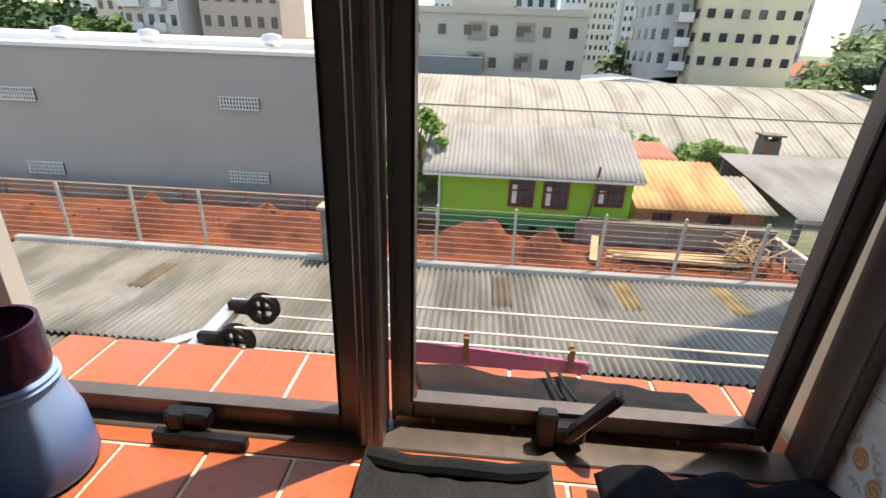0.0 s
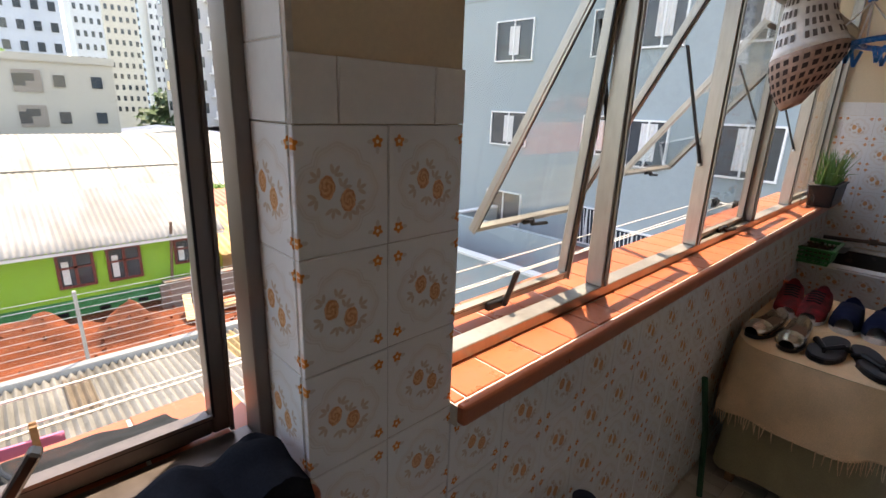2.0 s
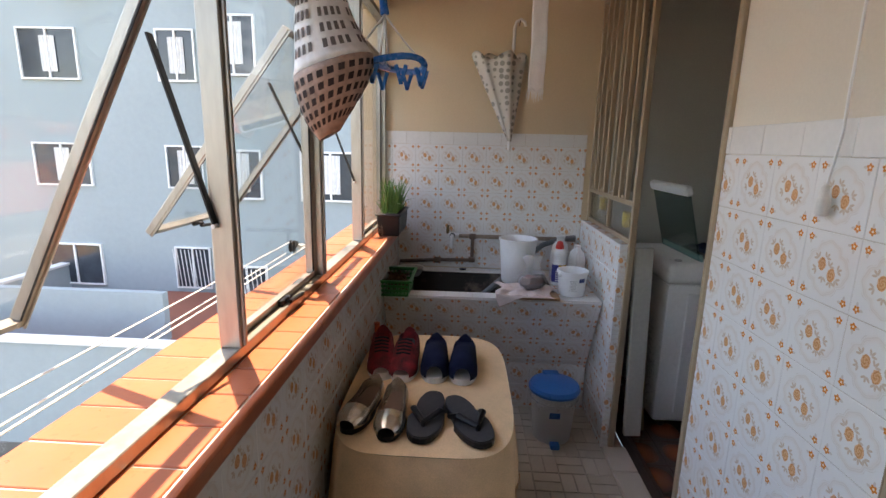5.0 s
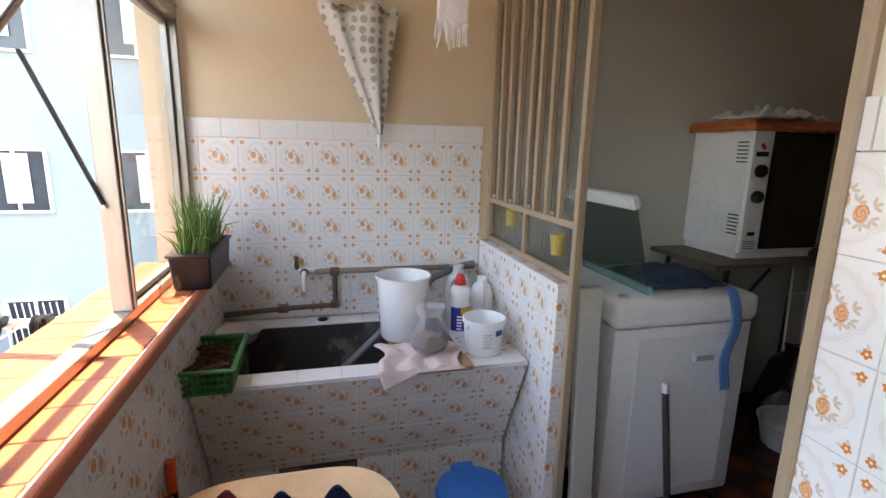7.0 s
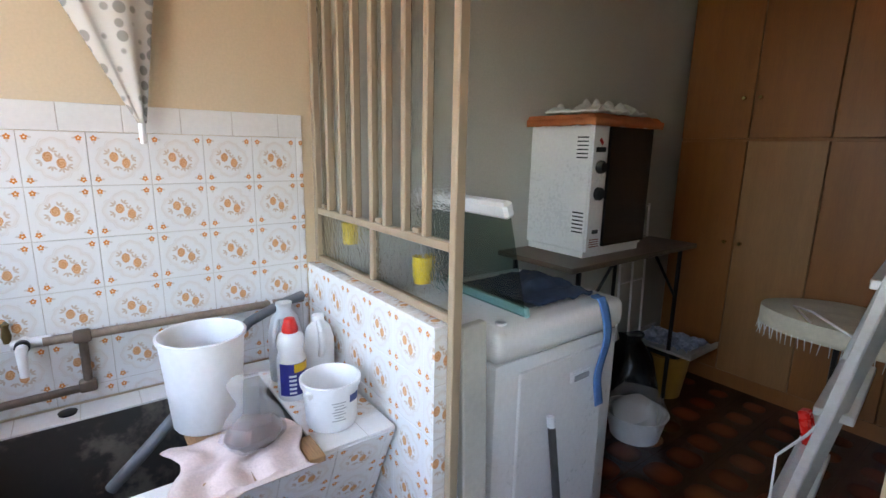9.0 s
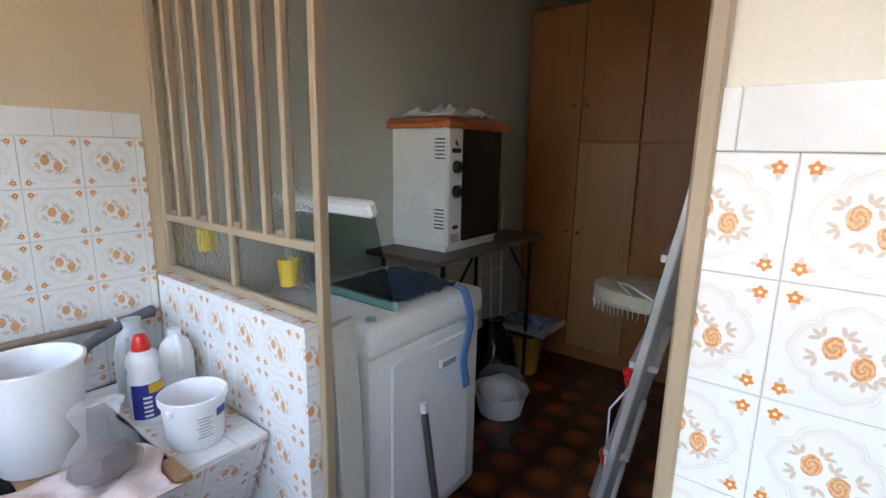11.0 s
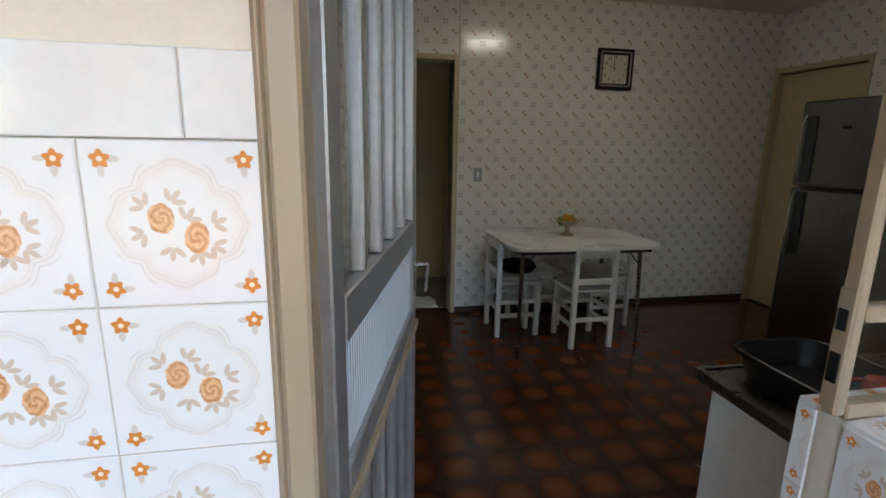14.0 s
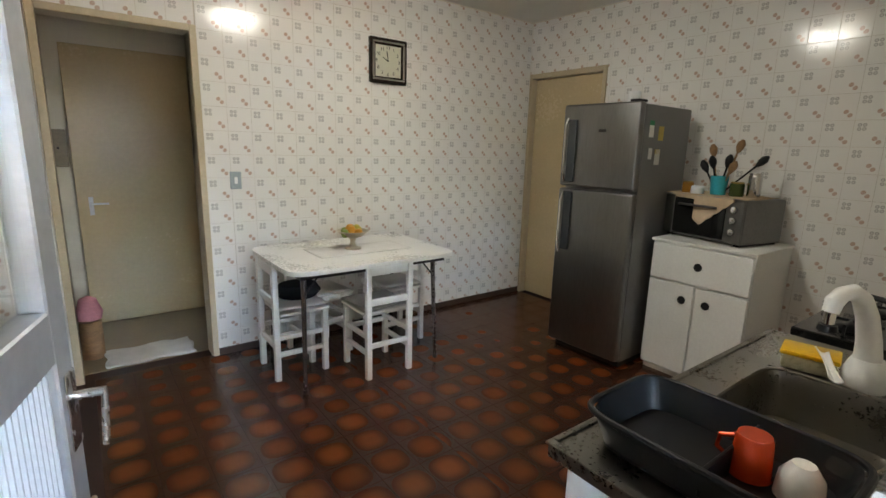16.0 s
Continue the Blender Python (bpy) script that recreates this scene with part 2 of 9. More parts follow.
# ---- mesh helpers ----
class Bm:
    """A bmesh with a few shapes to add to it."""

    def __init__(self):
        self.bm = bmesh.new()

    def box(self, c, s, bevel=0.0, rot=(0, 0, 0), seg=1, taper=1.0):
        m = Matrix.LocRotScale(c, Euler([radians(a) for a in rot]), None)
        vs = bmesh.ops.create_cube(self.bm, size=1.0)["verts"]
        for v in vs:
            k = taper if v.co.z > 0 else 1.0
            v.co = Vector((v.co.x * s[0] * k, v.co.y * s[1] * k, v.co.z * s[2]))
        if bevel:
            es = list({e for v in vs for e in v.link_edges})
            out = bmesh.ops.bevel(self.bm, geom=es, offset=bevel, segments=seg, profile=0.5, affect="EDGES")
            vs = list({v for f in out["faces"] for v in f.verts} | {v for v in vs if v.is_valid})
        for v in vs:
            v.co = m @ v.co
        return self

    def span(self, a, b, bevel=0.0, seg=1):
        """A box between two corners."""
        return self.box([(p + q) / 2 for p, q in zip(a, b)], [abs(q - p) for p, q in zip(a, b)], bevel, seg=seg)

    def tube(self, pts, r, n=8, closed=False, cap=True):
        """A round bar along points; r is one radius or one for each point."""
        pts = [Vector(p) for p in pts]
        k = len(pts)
        rs = r if isinstance(r, (list, tuple)) else [r] * k
        rings, side = [], None
        for i, p in enumerate(pts):
            a = pts[(i - 1) % k] if (closed or i > 0) else p
            b = pts[(i + 1) % k] if (closed or i < k - 1) else p
            d = (b - a).normalized()
            if side is None:
                side = d.orthogonal().normalized()
            side = (side - d * side.dot(d)).normalized()
            up = d.cross(side)
            rings.append([self.bm.verts.new(p + (side * math.cos(2 * math.pi * j / n) + up * math.sin(2 * math.pi * j / n)) * rs[i]) for j in range(n)])
        for i in range(k if closed else k - 1):
            q, w = rings[i], rings[(i + 1) % k]
            for j in range(n):
                self.bm.faces.new((q[j], q[(j + 1) % n], w[(j + 1) % n], w[j]))
        if cap and not closed:
            self.bm.faces.new(rings[0][::-1])
            self.bm.faces.new(rings[-1])
        return self

    def bar(self, a, b, w, h, up=(0, 0, 1), bevel=0.0):
        """A rectangular bar from a to b, w across and h along up."""
        a, b = Vector(a), Vector(b)
        d = (b - a).normalized()
        s = d.cross(Vector(up)).normalized()
        u = s.cross(d)
        m = Matrix((s, d, u)).transposed().to_4x4()
        m.translation = (a + b) / 2
        k = len(self.bm.verts)
        self.box((0, 0, 0), (w, (b - a).length, h), bevel)
        self.bm.verts.ensure_lookup_table()
        for v in self.bm.verts[k:]:
            v.co = m @ v.co
        return self

    def lathe(self, prof, n=24, c=(0, 0, 0), oval=(1, 1), axis="z", a0=0.0, a1=360.0, cap=True):
        """A turned shape: pairs of radius and height."""
        full = abs(a1 - a0) >= 359.9
        cnt = n if full else n + 1
        rings = []
        for r, h in prof:
            ring = []
            for j in range(cnt):
                a = radians(a0 + (a1 - a0) * j / n)
                x, y = r * math.cos(a) * oval[0], r * math.sin(a) * oval[1]
                p = {"z": (x, y, h), "x": (h, x, y), "y": (x, h, y)}[axis]
                ring.append(self.bm.verts.new(Vector(c) + Vector(p)))
            rings.append(ring)
        for q, w in zip(rings, rings[1:]):
            for j in range(n):
                self.bm.faces.new((q[j], q[(j + 1) % cnt], w[(j + 1) % cnt], w[j]))
        if full and cap:
            for ring, r in ((rings[0], prof[0][0]), (rings[-1], prof[-1][0])):
                if r > 1e-5:
                    self.bm.faces.new(ring)
        return self

    def grid(self, fn, nu, nv, wrap=False):
        """A sheet: fn(u, v) with u, v from 0 to 1."""
        g = [[self.bm.verts.new(fn(i / nu, j / nv)) for j in range(nv + 1)] for i in range(nu + (0 if wrap else 1))]
        k = len(g)
        for i in range(nu):
            for j in range(nv):
                self.bm.faces.new((g[i][j], g[(i + 1) % k][j], g[(i + 1) % k][j + 1], g[i][j + 1]))
        return self

    def prism(self, outline, z0, z1):
        """A plate with that outline in x and y."""
        lo = [self.bm.verts.new((x, y, z0)) for x, y in outline]
        hi = [self.bm.verts.new((x, y, z1)) for x, y in outline]
        n = len(lo)
        self.bm.faces.new(lo[::-1])
        self.bm.faces.new(hi)
        for i in range(n):
            self.bm.faces.new((lo[i], lo[(i + 1) % n], hi[(i + 1) % n], hi[i]))
        return self

    def turn(self, m):
        bmesh.ops.transform(self.bm, matrix=m, verts=self.bm.verts)
        return self

    def rough(self, amount, scale=1.0, seed=0.0):
        for v in self.bm.verts:
            v.co += noise.noise_vector(v.co * scale + Vector((seed, seed, seed))) * amount
        return self


def mesh_of(name, b, material, smooth=False, thick=0.0):
    bm = b.bm
    bmesh.ops.remove_doubles(bm, verts=bm.verts, dist=1e-5)
    bmesh.ops.recalc_face_normals(bm, faces=bm.faces)
    me = bpy.data.meshes.new(name)
    bm.to_mesh(me)
    bm.free()
    if material:
        me.materials.append(material)
    if smooth:
        me.shade_smooth()
        me.set_sharp_from_angle(angle=radians(40))
    return me


def part(name, b, material, parent, label="", smooth=False, thick=0.0, shadow=True):
    """Links a shape as one mesh object under a thing or a part."""
    ob = new(name, mesh_of(name, b, material, smooth))
    ob.parent = parent
    if thick:
        s = ob.modifiers.new("thickness", "SOLIDIFY")
        s.thickness, s.offset = thick, 0.0
    if not shadow:
        ob.visible_shadow = False
    return tagged(ob, label) if label else ob


def thing(name, at, label, category, rz=0.0, group="", kind="", rx=0.0, ry=0.0):
    ob = new(name)
    ob.empty_display_size = 0.1
    ob.matrix_basis = pose(*at, rx, ry, rz)
    return tagged(ob, label, category, group, kind)


def solid(name, b, material, label, category, at=(0, 0, 0), rz=0.0, group="", kind="", smooth=False, thick=0.0):
    """A thing of one mesh."""
    ob = new(name, mesh_of(name, b, material, smooth))
    ob.matrix_basis = pose(*at, 0, 0, rz)
    if thick:
        s = ob.modifiers.new("thickness", "SOLIDIFY")
        s.thickness, s.offset = thick, 0.0
    return tagged(ob, label, category, group, kind)


def wall(name, pieces, material, label):
    b = Bm()
    for p, q in pieces:
        b.span(p, q)
    return tagged(new(name, mesh_of(name, b, material)), label, "wall", kind="structure")


# ---- tiles: pieces laid in a grid on a wall or floor ----
TILE_MESHES = {}


def tile_mesh(w, h, cu, cv, t, material, key):
    """A tile w x h with a worn rim, lying in its own x and y; (cu, cv) is the spot of the pattern's centre from the tile's middle."""
    k = (round(w, 3), round(h, 3), round(cu, 3), round(cv, 3), t, key)
    if k not in TILE_MESHES:
        e, r = 0.0012, 0.0
        x, y = w / 2, h / 2
        vs = [(-x, -y, 0), (x, -y, 0), (x, y, 0), (-x, y, 0), (-x, -y, t - e), (x, -y, t - e), (x, y, t - e), (-x, y, t - e),
              (-x + e, -y + e, t), (x - e, -y + e, t), (x - e, y - e, t), (-x + e, y - e, t)]
        fs = [(8, 9, 10, 11)] + [(i, (i + 1) % 4, 4 + (i + 1) % 4, 4 + i) for i in range(4)] + [(4 + i, 4 + (i + 1) % 4, 8 + (i + 1) % 4, 8 + i) for i in range(4)]
        me = bpy.data.meshes.new("tile")
        me.from_pydata(vs, [], fs)
        uv = me.uv_layers.new(name="UVMap")
        for lp in me.loops:
            c = vs[lp.vertex_index]
            uv.data[lp.index].uv = (c[0] - cu, c[1] - cv)
        me.materials.append(material)
        TILE_MESHES[k] = me
    return TILE_MESHES[k]


def lay_tiles(parent, origin, u, v, width, height, size, material, key, gap=0.0013, u0=0.0, v0=0.0, name="tile", t=0.006, limit=300, skip=None, turnable=False, proud=0.0, tilt=0.25):
    """Tiles on the rectangle that starts at origin and runs width along u and height along v. u0, v0 shift the grid; the rim's tiles are cut."""
    u, v = Vector(u), Vector(v)
    n = u.cross(v)
    basis = Matrix((u, v, n)).transposed().to_4x4()
    su, sv = size if isinstance(size, tuple) else (size, size)
    made, rest = 0, []
    if key[0] in "fwk" and key != "kf" and not skip:
        # grout nearly flush with the tiles
        q = Matrix.Translation(origin) @ basis @ Matrix.Translation((width / 2, height / 2, t / 2 - 0.0012))
        part("grout", Bm().box((0, 0, 0), (width - 0.002, height - 0.002, t - 0.0010)).turn(q), M["grout"], parent)
    rnd = random.Random(len(parent.name) * 7 + int(width * 100))
    j0, j1 = math.floor(-v0 / sv) - 1, math.ceil((height - v0) / sv) + 1
    i0, i1 = math.floor(-u0 / su) - 1, math.ceil((width - u0) / su) + 1
    for j in range(j0, j1):
        for i in range(i0, i1):
            a0, a1 = i * su + u0, (i + 1) * su + u0
            b0, b1 = j * sv + v0, (j + 1) * sv + v0
            ca0, ca1, cb0, cb1 = max(a0, 0), min(a1, width), max(b0, 0), min(b1, height)
            if ca1 - ca0 < 0.012 or cb1 - cb0 < 0.012:
                continue
            if skip and skip((ca0 + ca1) / 2, (cb0 + cb1) / 2):
                continue
            w, h = ca1 - ca0 - gap, cb1 - cb0 - gap
            mu, mv = (ca0 + ca1) / 2, (cb0 + cb1) / 2
            me = tile_mesh(w, h, (a0 + a1) / 2 - mu, (b0 + b1) / 2 - mv, t, material, key)
            m = basis.copy()
            m.translation = Vector(origin) + u * mu + v * mv + n * (proud + rnd.uniform(-0.0024, 0.0024) * tilt)
            m = m @ pose(0, 0, 0, rnd.uniform(-tilt, tilt), rnd.uniform(-tilt, tilt), 0)
            if made < limit:
                ob = new(name, me)
                ob.parent = parent
                ob.matrix_basis = m
                made += 1
            else:
                rest.append((me, m))
    if rest:
        vs, fs, uvs = [], [], []
        for me, m in rest:
            k = len(vs)
            vs += [m @ q.co for q in me.vertices]
            for p in me.polygons:
                fs.append([k + q for q in p.vertices])
                uvs += [tuple(me.uv_layers[0].data[q].uv) for q in p.loop_indices]
        me = bpy.data.meshes.new("more_tiles")
        me.from_pydata(vs, [], fs)
        lay = me.uv_layers.new(name="UVMap")
        for i, q in enumerate(uvs):
            lay.data[i].uv = q
        me.materials.append(material)
        ob = new("more_tiles", me)
        ob.parent = parent
        tagged(ob, kind="stuff")


# ---- the large structure ----
Y_WIN, Y_IN, Y_S, X_END, X_PART = 0.471, 0.361, -0.834, 4.185, 3.36
SILL, HEAD, CEIL, KF = 1.04, 2.30, 2.62, 0.09
KB, KW, KC = -4.345, -2.08, 2.73  # kitchen: back wall, far side wall, ceiling

wall("wall_north", [((0.465, Y_IN + 0.008, 0), (0.728, 0.60, CEIL)), ((0.728, Y_IN + 0.008, 0), (X_END, 0.60, SILL - 0.03)),
                    ((-0.75, Y_IN + 0.008, 0), (0.465, 0.60, SILL - 0.03)), ((0.728, 0.42, HEAD + 0.06), (X_END, 0.60, CEIL)),
                    ((-0.75, 0.42, HEAD + 0.06), (0.465, 0.60, CEIL)), ((-1.2, Y_IN + 0.008, 0), (-0.75, 0.60, CEIL))], M["beige"], "beige painted outer wall with a tiled base under the windows")
wall("wall_east", [((X_END + 0.008, -3.9, -0.1), (X_END + 0.16, 0.60, CEIL + 0.2))], M["beige"], "beige painted end wall above flowered tiles")
wall("wall_west", [((-1.35, -0.95, 0), (-1.2, 0.60, CEIL))], M["beige"], "beige painted wall closing the laundry")
ws = wall("wall_south", [((1.81, -0.96, 0), (2.515, Y_S - 0.008, CEIL)), ((0.97, -0.96, 2.2), (1.81, Y_S - 0.008, CEIL)),
                         ((2.515, -0.96, 2.42), (X_END, Y_S - 0.008, CEIL)), ((-1.2, -0.96, 0), (0.97, Y_S - 0.008, 1.12)), ((0.722, -1.005, KF), (0.966, -0.96, 1.12)),
                         ((-1.2, -0.96, 2.2), (0.97, Y_S - 0.008, CEIL)), ((-1.2, -0.96, 1.12), (0.20, Y_S - 0.008, 2.2))],
          M["cream_wall"], "pale cream wall above a dado of flowered tiles")
wall("wall_kitchen_north", [((KW - 0.15, -0.96, 0), (-1.2, Y_S - 0.008, KC)), ((-1.2, -0.96, CEIL), (2.358, Y_S - 0.008, KC))], M["cream_wall"], "pale cream wall beside the cooktop")
wall("wall_storage", [((2.36, -3.9, -0.1), (2.48, -0.96, CEIL + 0.2))], M["grey_wall"], "grey painted wall between kitchen and storage room")
wall("wall_storage_east", [((X_END - 0.02, -3.9, 0), (X_END + 0.006, -0.96, CEIL))], M["grey_wall"], "dull grey-green painted storage room wall")
wall("wall_storage_back", [((2.36, -4.0, -0.1), (X_END + 0.16, -3.9, CEIL + 0.2))], M["grey_wall"], "grey painted wall behind the wardrobe")
kb = wall("wall_kitchen_back", [((KW - 0.15, KB - 0.15, 0), (0.90, KB - 0.008, KC)), ((0.90, KB - 0.15, 2.2), (1.62, KB - 0.008, KC)), ((1.62, KB - 0.15, 0), (2.36, KB - 0.008, KC))],
          M["cream_wall"], "kitchen wall covered with small patterned tiles")
kw = wall("wall_kitchen_west", [((KW - 0.15, KB - 0.008, 0), (KW - 0.008, -4.33, KC)), ((KW - 0.15, -4.33, 2.22), (KW - 0.008, -3.50, KC)), ((KW - 0.15, -3.50, 0), (KW - 0.008, -0.96, KC))],
          M["cream_wall"], "kitchen side wall covered with small patterned tiles")
# Added unseen slab: stops daylight leaking in round door_3.
wall("wall_behind_door", [((KW - 0.17, -4.45, 0), (KW - 0.152, -3.40, 2.4))], M["cream_wall"], "added unseen slab that keeps light out behind the door")
wall("wall_kitchen_east", [((2.34, KB, 0), (2.358, -0.96, KC))], M["cream_wall"], "pale cream kitchen wall")
wall("wall_hall", [((0.3, KB - 1.25, 0), (2.4, KB - 1.15, KC)), ((0.55, KB - 1.15, 0), (0.6, KB - 0.15, KC)), ((2.0, KB - 1.15, 0), (2.05, KB - 0.15, KC))], M["cream_wall"], "pale cream wall of the small hall")
for nm, a, b_, lab in (("ceiling", (-1.35, -0.96, CEIL), (X_END + 0.16, 0.60, CEIL + 0.12), "beige painted laundry ceiling"),
                       ("ceiling_storage", (2.36, -4.0, CEIL), (X_END + 0.16, -0.962, CEIL + 0.12), "grey painted storage ceiling"),
                       ("ceiling_kitchen", (KW - 0.15, KB - 1.3, KC), (2.358, -0.962, KC + 0.12), "dull white kitchen ceiling")):
    tagged(new(nm, mesh_of(nm, Bm().span(a, b_), M["grey_wall"] if "storage" in nm else M["ceiling"])), lab, "ceiling", kind="structure")
fl = tagged(new("floor", mesh_of("floor", Bm().span((-1.35, -0.96, -0.12), (X_END + 0.1, 0.60, -0.004)), M["grout"])), "beige basket-weave tiled laundry floor", "floor", kind="structure")
kf = tagged(new("floor_kitchen", mesh_of("floor_kitchen", Bm().span((KW - 0.1, KB - 0.14, 0), (2.358, -0.962, KF - 0.006)), M["dark_grout"])), "dark brown glazed tile kitchen floor", "floor", kind="structure")
sf = tagged(new("floor_storage", mesh_of("floor_storage", Bm().span((2.36, -3.9, 0), (X_END, -0.962, KF - 0.006)), M["dark_grout"])), "dark brown glazed tile storage floor", "floor", kind="structure")
hf = tagged(new("floor_hall", mesh_of("floor_hall", Bm().span((0.6, KB - 1.2, 0), (2.0, KB - 0.142, KF)), plain("hall_floor", (0.33, 0.26, 0.17), 0.4))), "plain brown hall floor", "floor", kind="structure")


# ---- windows ----
def framed(parent, name, x0, x1, z0, z1, y, w, d, material):
    """Four bars round an opening in a wall along x, mitred into one frame."""
    b = Bm()
    b.span((x0, y - d / 2, z0), (x0 + w, y + d / 2, z1), 0.002)
    b.span((x1 - w, y - d / 2, z0), (x1, y + d / 2, z1), 0.002)
    b.span((x0 + w, y - d / 2 + 0.001, z0), (x1 - w, y + d / 2 - 0.001, z0 + w), 0.002)
    b.span((x0 + w, y - d / 2 + 0.001, z1 - w), (x1 - w, y + d / 2 - 0.001, z1), 0.002)
    return part(name, b, material, parent)


def sash(parent, x0, x1, z0, z1, y, opened, material, bar=0.026, handle=None, drop=0.0):
    """A top-hung sash: opened tells how far its foot swings out, in degrees."""
    w, h = x1 - x0, z1 - z0
    b = Bm()
    for p, q in (((0, -0.014, -h), (bar, 0.014, 0)), ((w - bar, -0.014, -h), (w, 0.014, 0)), ((bar, -0.013, -h), (w - bar, 0.013, -h + bar)), ((bar, -0.013, -bar), (w - bar, 0.013, 0))):
        b.span(p, q, 0.003)
    b.span((bar, -0.019, -h + bar), (w - bar, -0.014, -h + bar + 0.006))
    b.span((0.002, -0.020, -h), (0.007, -0.014, 0)).span((w - 0.007, -0.020, -h), (w - 0.002, -0.014, 0))
    s = part("sash", b, material, parent)
    s.matrix_basis = pose(x0, y, z1 - drop, opened, 0, 0)
    gb_ = Bm()
    for p, q in (((bar - 0.004, -0.0155, -h + bar), (bar, -0.0125, -bar)), ((w - bar, -0.0155, -h + bar), (w - bar + 0.004, -0.0125, -bar)), ((bar, -0.0155, -h + bar - 0.004), (w - bar, -0.0125, -h + bar))):
        gb_.span(p, q)
    part("gasket", gb_, M["black"], s, "black rubber gasket")
    part("pane", Bm().span((bar - 0.004, -0.002, -h + bar - 0.004), (w - bar + 0.004, 0.002, -bar + 0.004)), M["glass"], s, shadow=False)
    if handle is not None:
        hb = Bm().span((w / 2 - 0.05, -0.03, -h + 0.003), (w / 2 + 0.012, -0.014, -h + 0.024), 0.003)
        if handle == "up":
            hb.bar((w / 2, -0.035, -h + 0.01), (w / 2 + 0.006, -0.055, -h + 0.105), 0.018, 0.012, bevel=0.003)
        else:
            hb.bar((w / 2 - 0.02, -0.04, -h + 0.012), (w / 2 + 0.085, -0.045, -h + 0.006), 0.014, 0.012, bevel=0.003)
            hb.bar((w / 2 - 0.02, -0.015, -h + 0.012), (w / 2 - 0.02, -0.045, -h + 0.03), 0.014, 0.012, bevel=0.003)
        part("window_handle", hb, M["black"], s, "black lever handle")
    return s


def stay(parent, a, b_):
    """A flat black stay arm with a rivet."""
    o = part("stay_arm", Bm().bar(a, b_, 0.006, 0.020, (1, 0, 0), 0.001), M["black"], parent, "black metal stay arm")
    part("rivet", Bm().lathe([(0.0, -0.012), (0.005, -0.012), (0.006, -0.004), (0.006, 0.004)], 10, b_, axis="x"), M["alu"], o, "bright rivet", smooth=True)


# the wide strip of five lights past the pillar
w2 = thing("window_2", (0, 0, 0), "long anodised window strip with two top-hung sashes open", "window", kind="structure")
BAYS = [0.733, 1.40, 2.085, 2.755, 3.44, 4.175]
framed(w2, "window_frame", BAYS[0], BAYS[-1], SILL, HEAD, Y_WIN, 0.028, 0.05, M["frame"])
for x in BAYS[1:-1]:
    part("mullion", Bm().span((x - 0.016, Y_WIN - 0.026, SILL + 0.028), (x + 0.016, Y_WIN + 0.026, HEAD - 0.028), 0.003).span((x - 0.005, Y_WIN - 0.034, SILL + 0.03), (x + 0.005, Y_WIN - 0.026, HEAD - 0.03), 0.002), M["frame"], w2)
TRANSOM = 2.0
for i, ang in enumerate((4.5, 27.8, 0.0, 37.5, 0.0)):
    x0, x1 = BAYS[i] + 0.020, BAYS[i + 1] - 0.020
    part("transom", Bm().span((x0, Y_WIN - 0.030, TRANSOM + 0.003), (x1, Y_WIN + 0.028, TRANSOM + 0.058), 0.003).span((x0, Y_WIN - 0.036, TRANSOM + 0.044), (x1, Y_WIN - 0.030, TRANSOM + 0.054), 0.001), M["frame"], w2, "brown anodised transom")
    part("top_pane", Bm().span((x0 - 0.002, Y_WIN - 0.002, TRANSOM + 0.059), (x1 + 0.002, Y_WIN + 0.002, HEAD - 0.029)), M["glass"], w2, shadow=False)
    # an open sash slides down and out on its stays
    drop, out = (0.0, 0.018) if ang < 10 else ((0.063, 0.074) if ang < 30 else (0.062, 0.091))
    sash(w2, x0, x1, SILL + 0.024, TRANSOM, Y_WIN + out, ang, M["frame"], 0.022, ("up", "flat", "flat", "flat", None)[i], drop)
for x, ya, za, yb, zb in ((1.424, 0.565, 1.76, 0.480, 1.36), (2.060, 0.592, 1.764, 0.480, 1.363), (2.780, 0.633, 1.754, 0.490, 1.45), (3.418, 0.625, 1.75, 0.480, 1.366)):
    stay(w2, (x, ya, za), (x, yb, zb))
for x in (1.395, 1.405):
    stay(w2, (x, Y_WIN + 0.036, 1.95), (x, Y_WIN + 0.062, 1.46))

# the window by the pillar
w1 = thing("window_1", (0, 0.026, 0), "dark bronze two-light window over a terracotta sill", "window", kind="structure")
framed(w1, "window_frame", -0.665, 0.459, SILL - 0.02, HEAD, Y_WIN, 0.022, 0.055, M["dark_frame"])
part("mullion", Bm().span((-0.131, Y_WIN - 0.030, SILL + 0.004), (-0.101, Y_WIN + 0.026, HEAD - 0.024), 0.003).span((-0.121, Y_WIN - 0.036, SILL + 0.004), (-0.112, Y_WIN - 0.030, HEAD - 0.024), 0.002), M["dark_frame"], w1)
sash(w1, -0.099, 0.418, SILL + 0.006, HEAD - 0.030, Y_WIN - 0.006, 2.2, M["dark_frame"], 0.031, None)
sash(w1, -0.640, -0.133, SILL + 0.004, HEAD - 0.030, Y_WIN + 0.006, 0, M["dark_frame"], 0.030, None)
hd = Bm().span((0.105, 0.468, 1.050), (0.165, 0.498, 1.076), 0.004).bar((0.138, 0.470, 1.06), (0.193, 0.458, 1.148), 0.020, 0.014, bevel=0.003).span((0.10, 0.464, 1.046), (0.125, 0.484, 1.10), 0.003)
part("window_handle", hd, M["black"], w1, "black lever handle standing up")
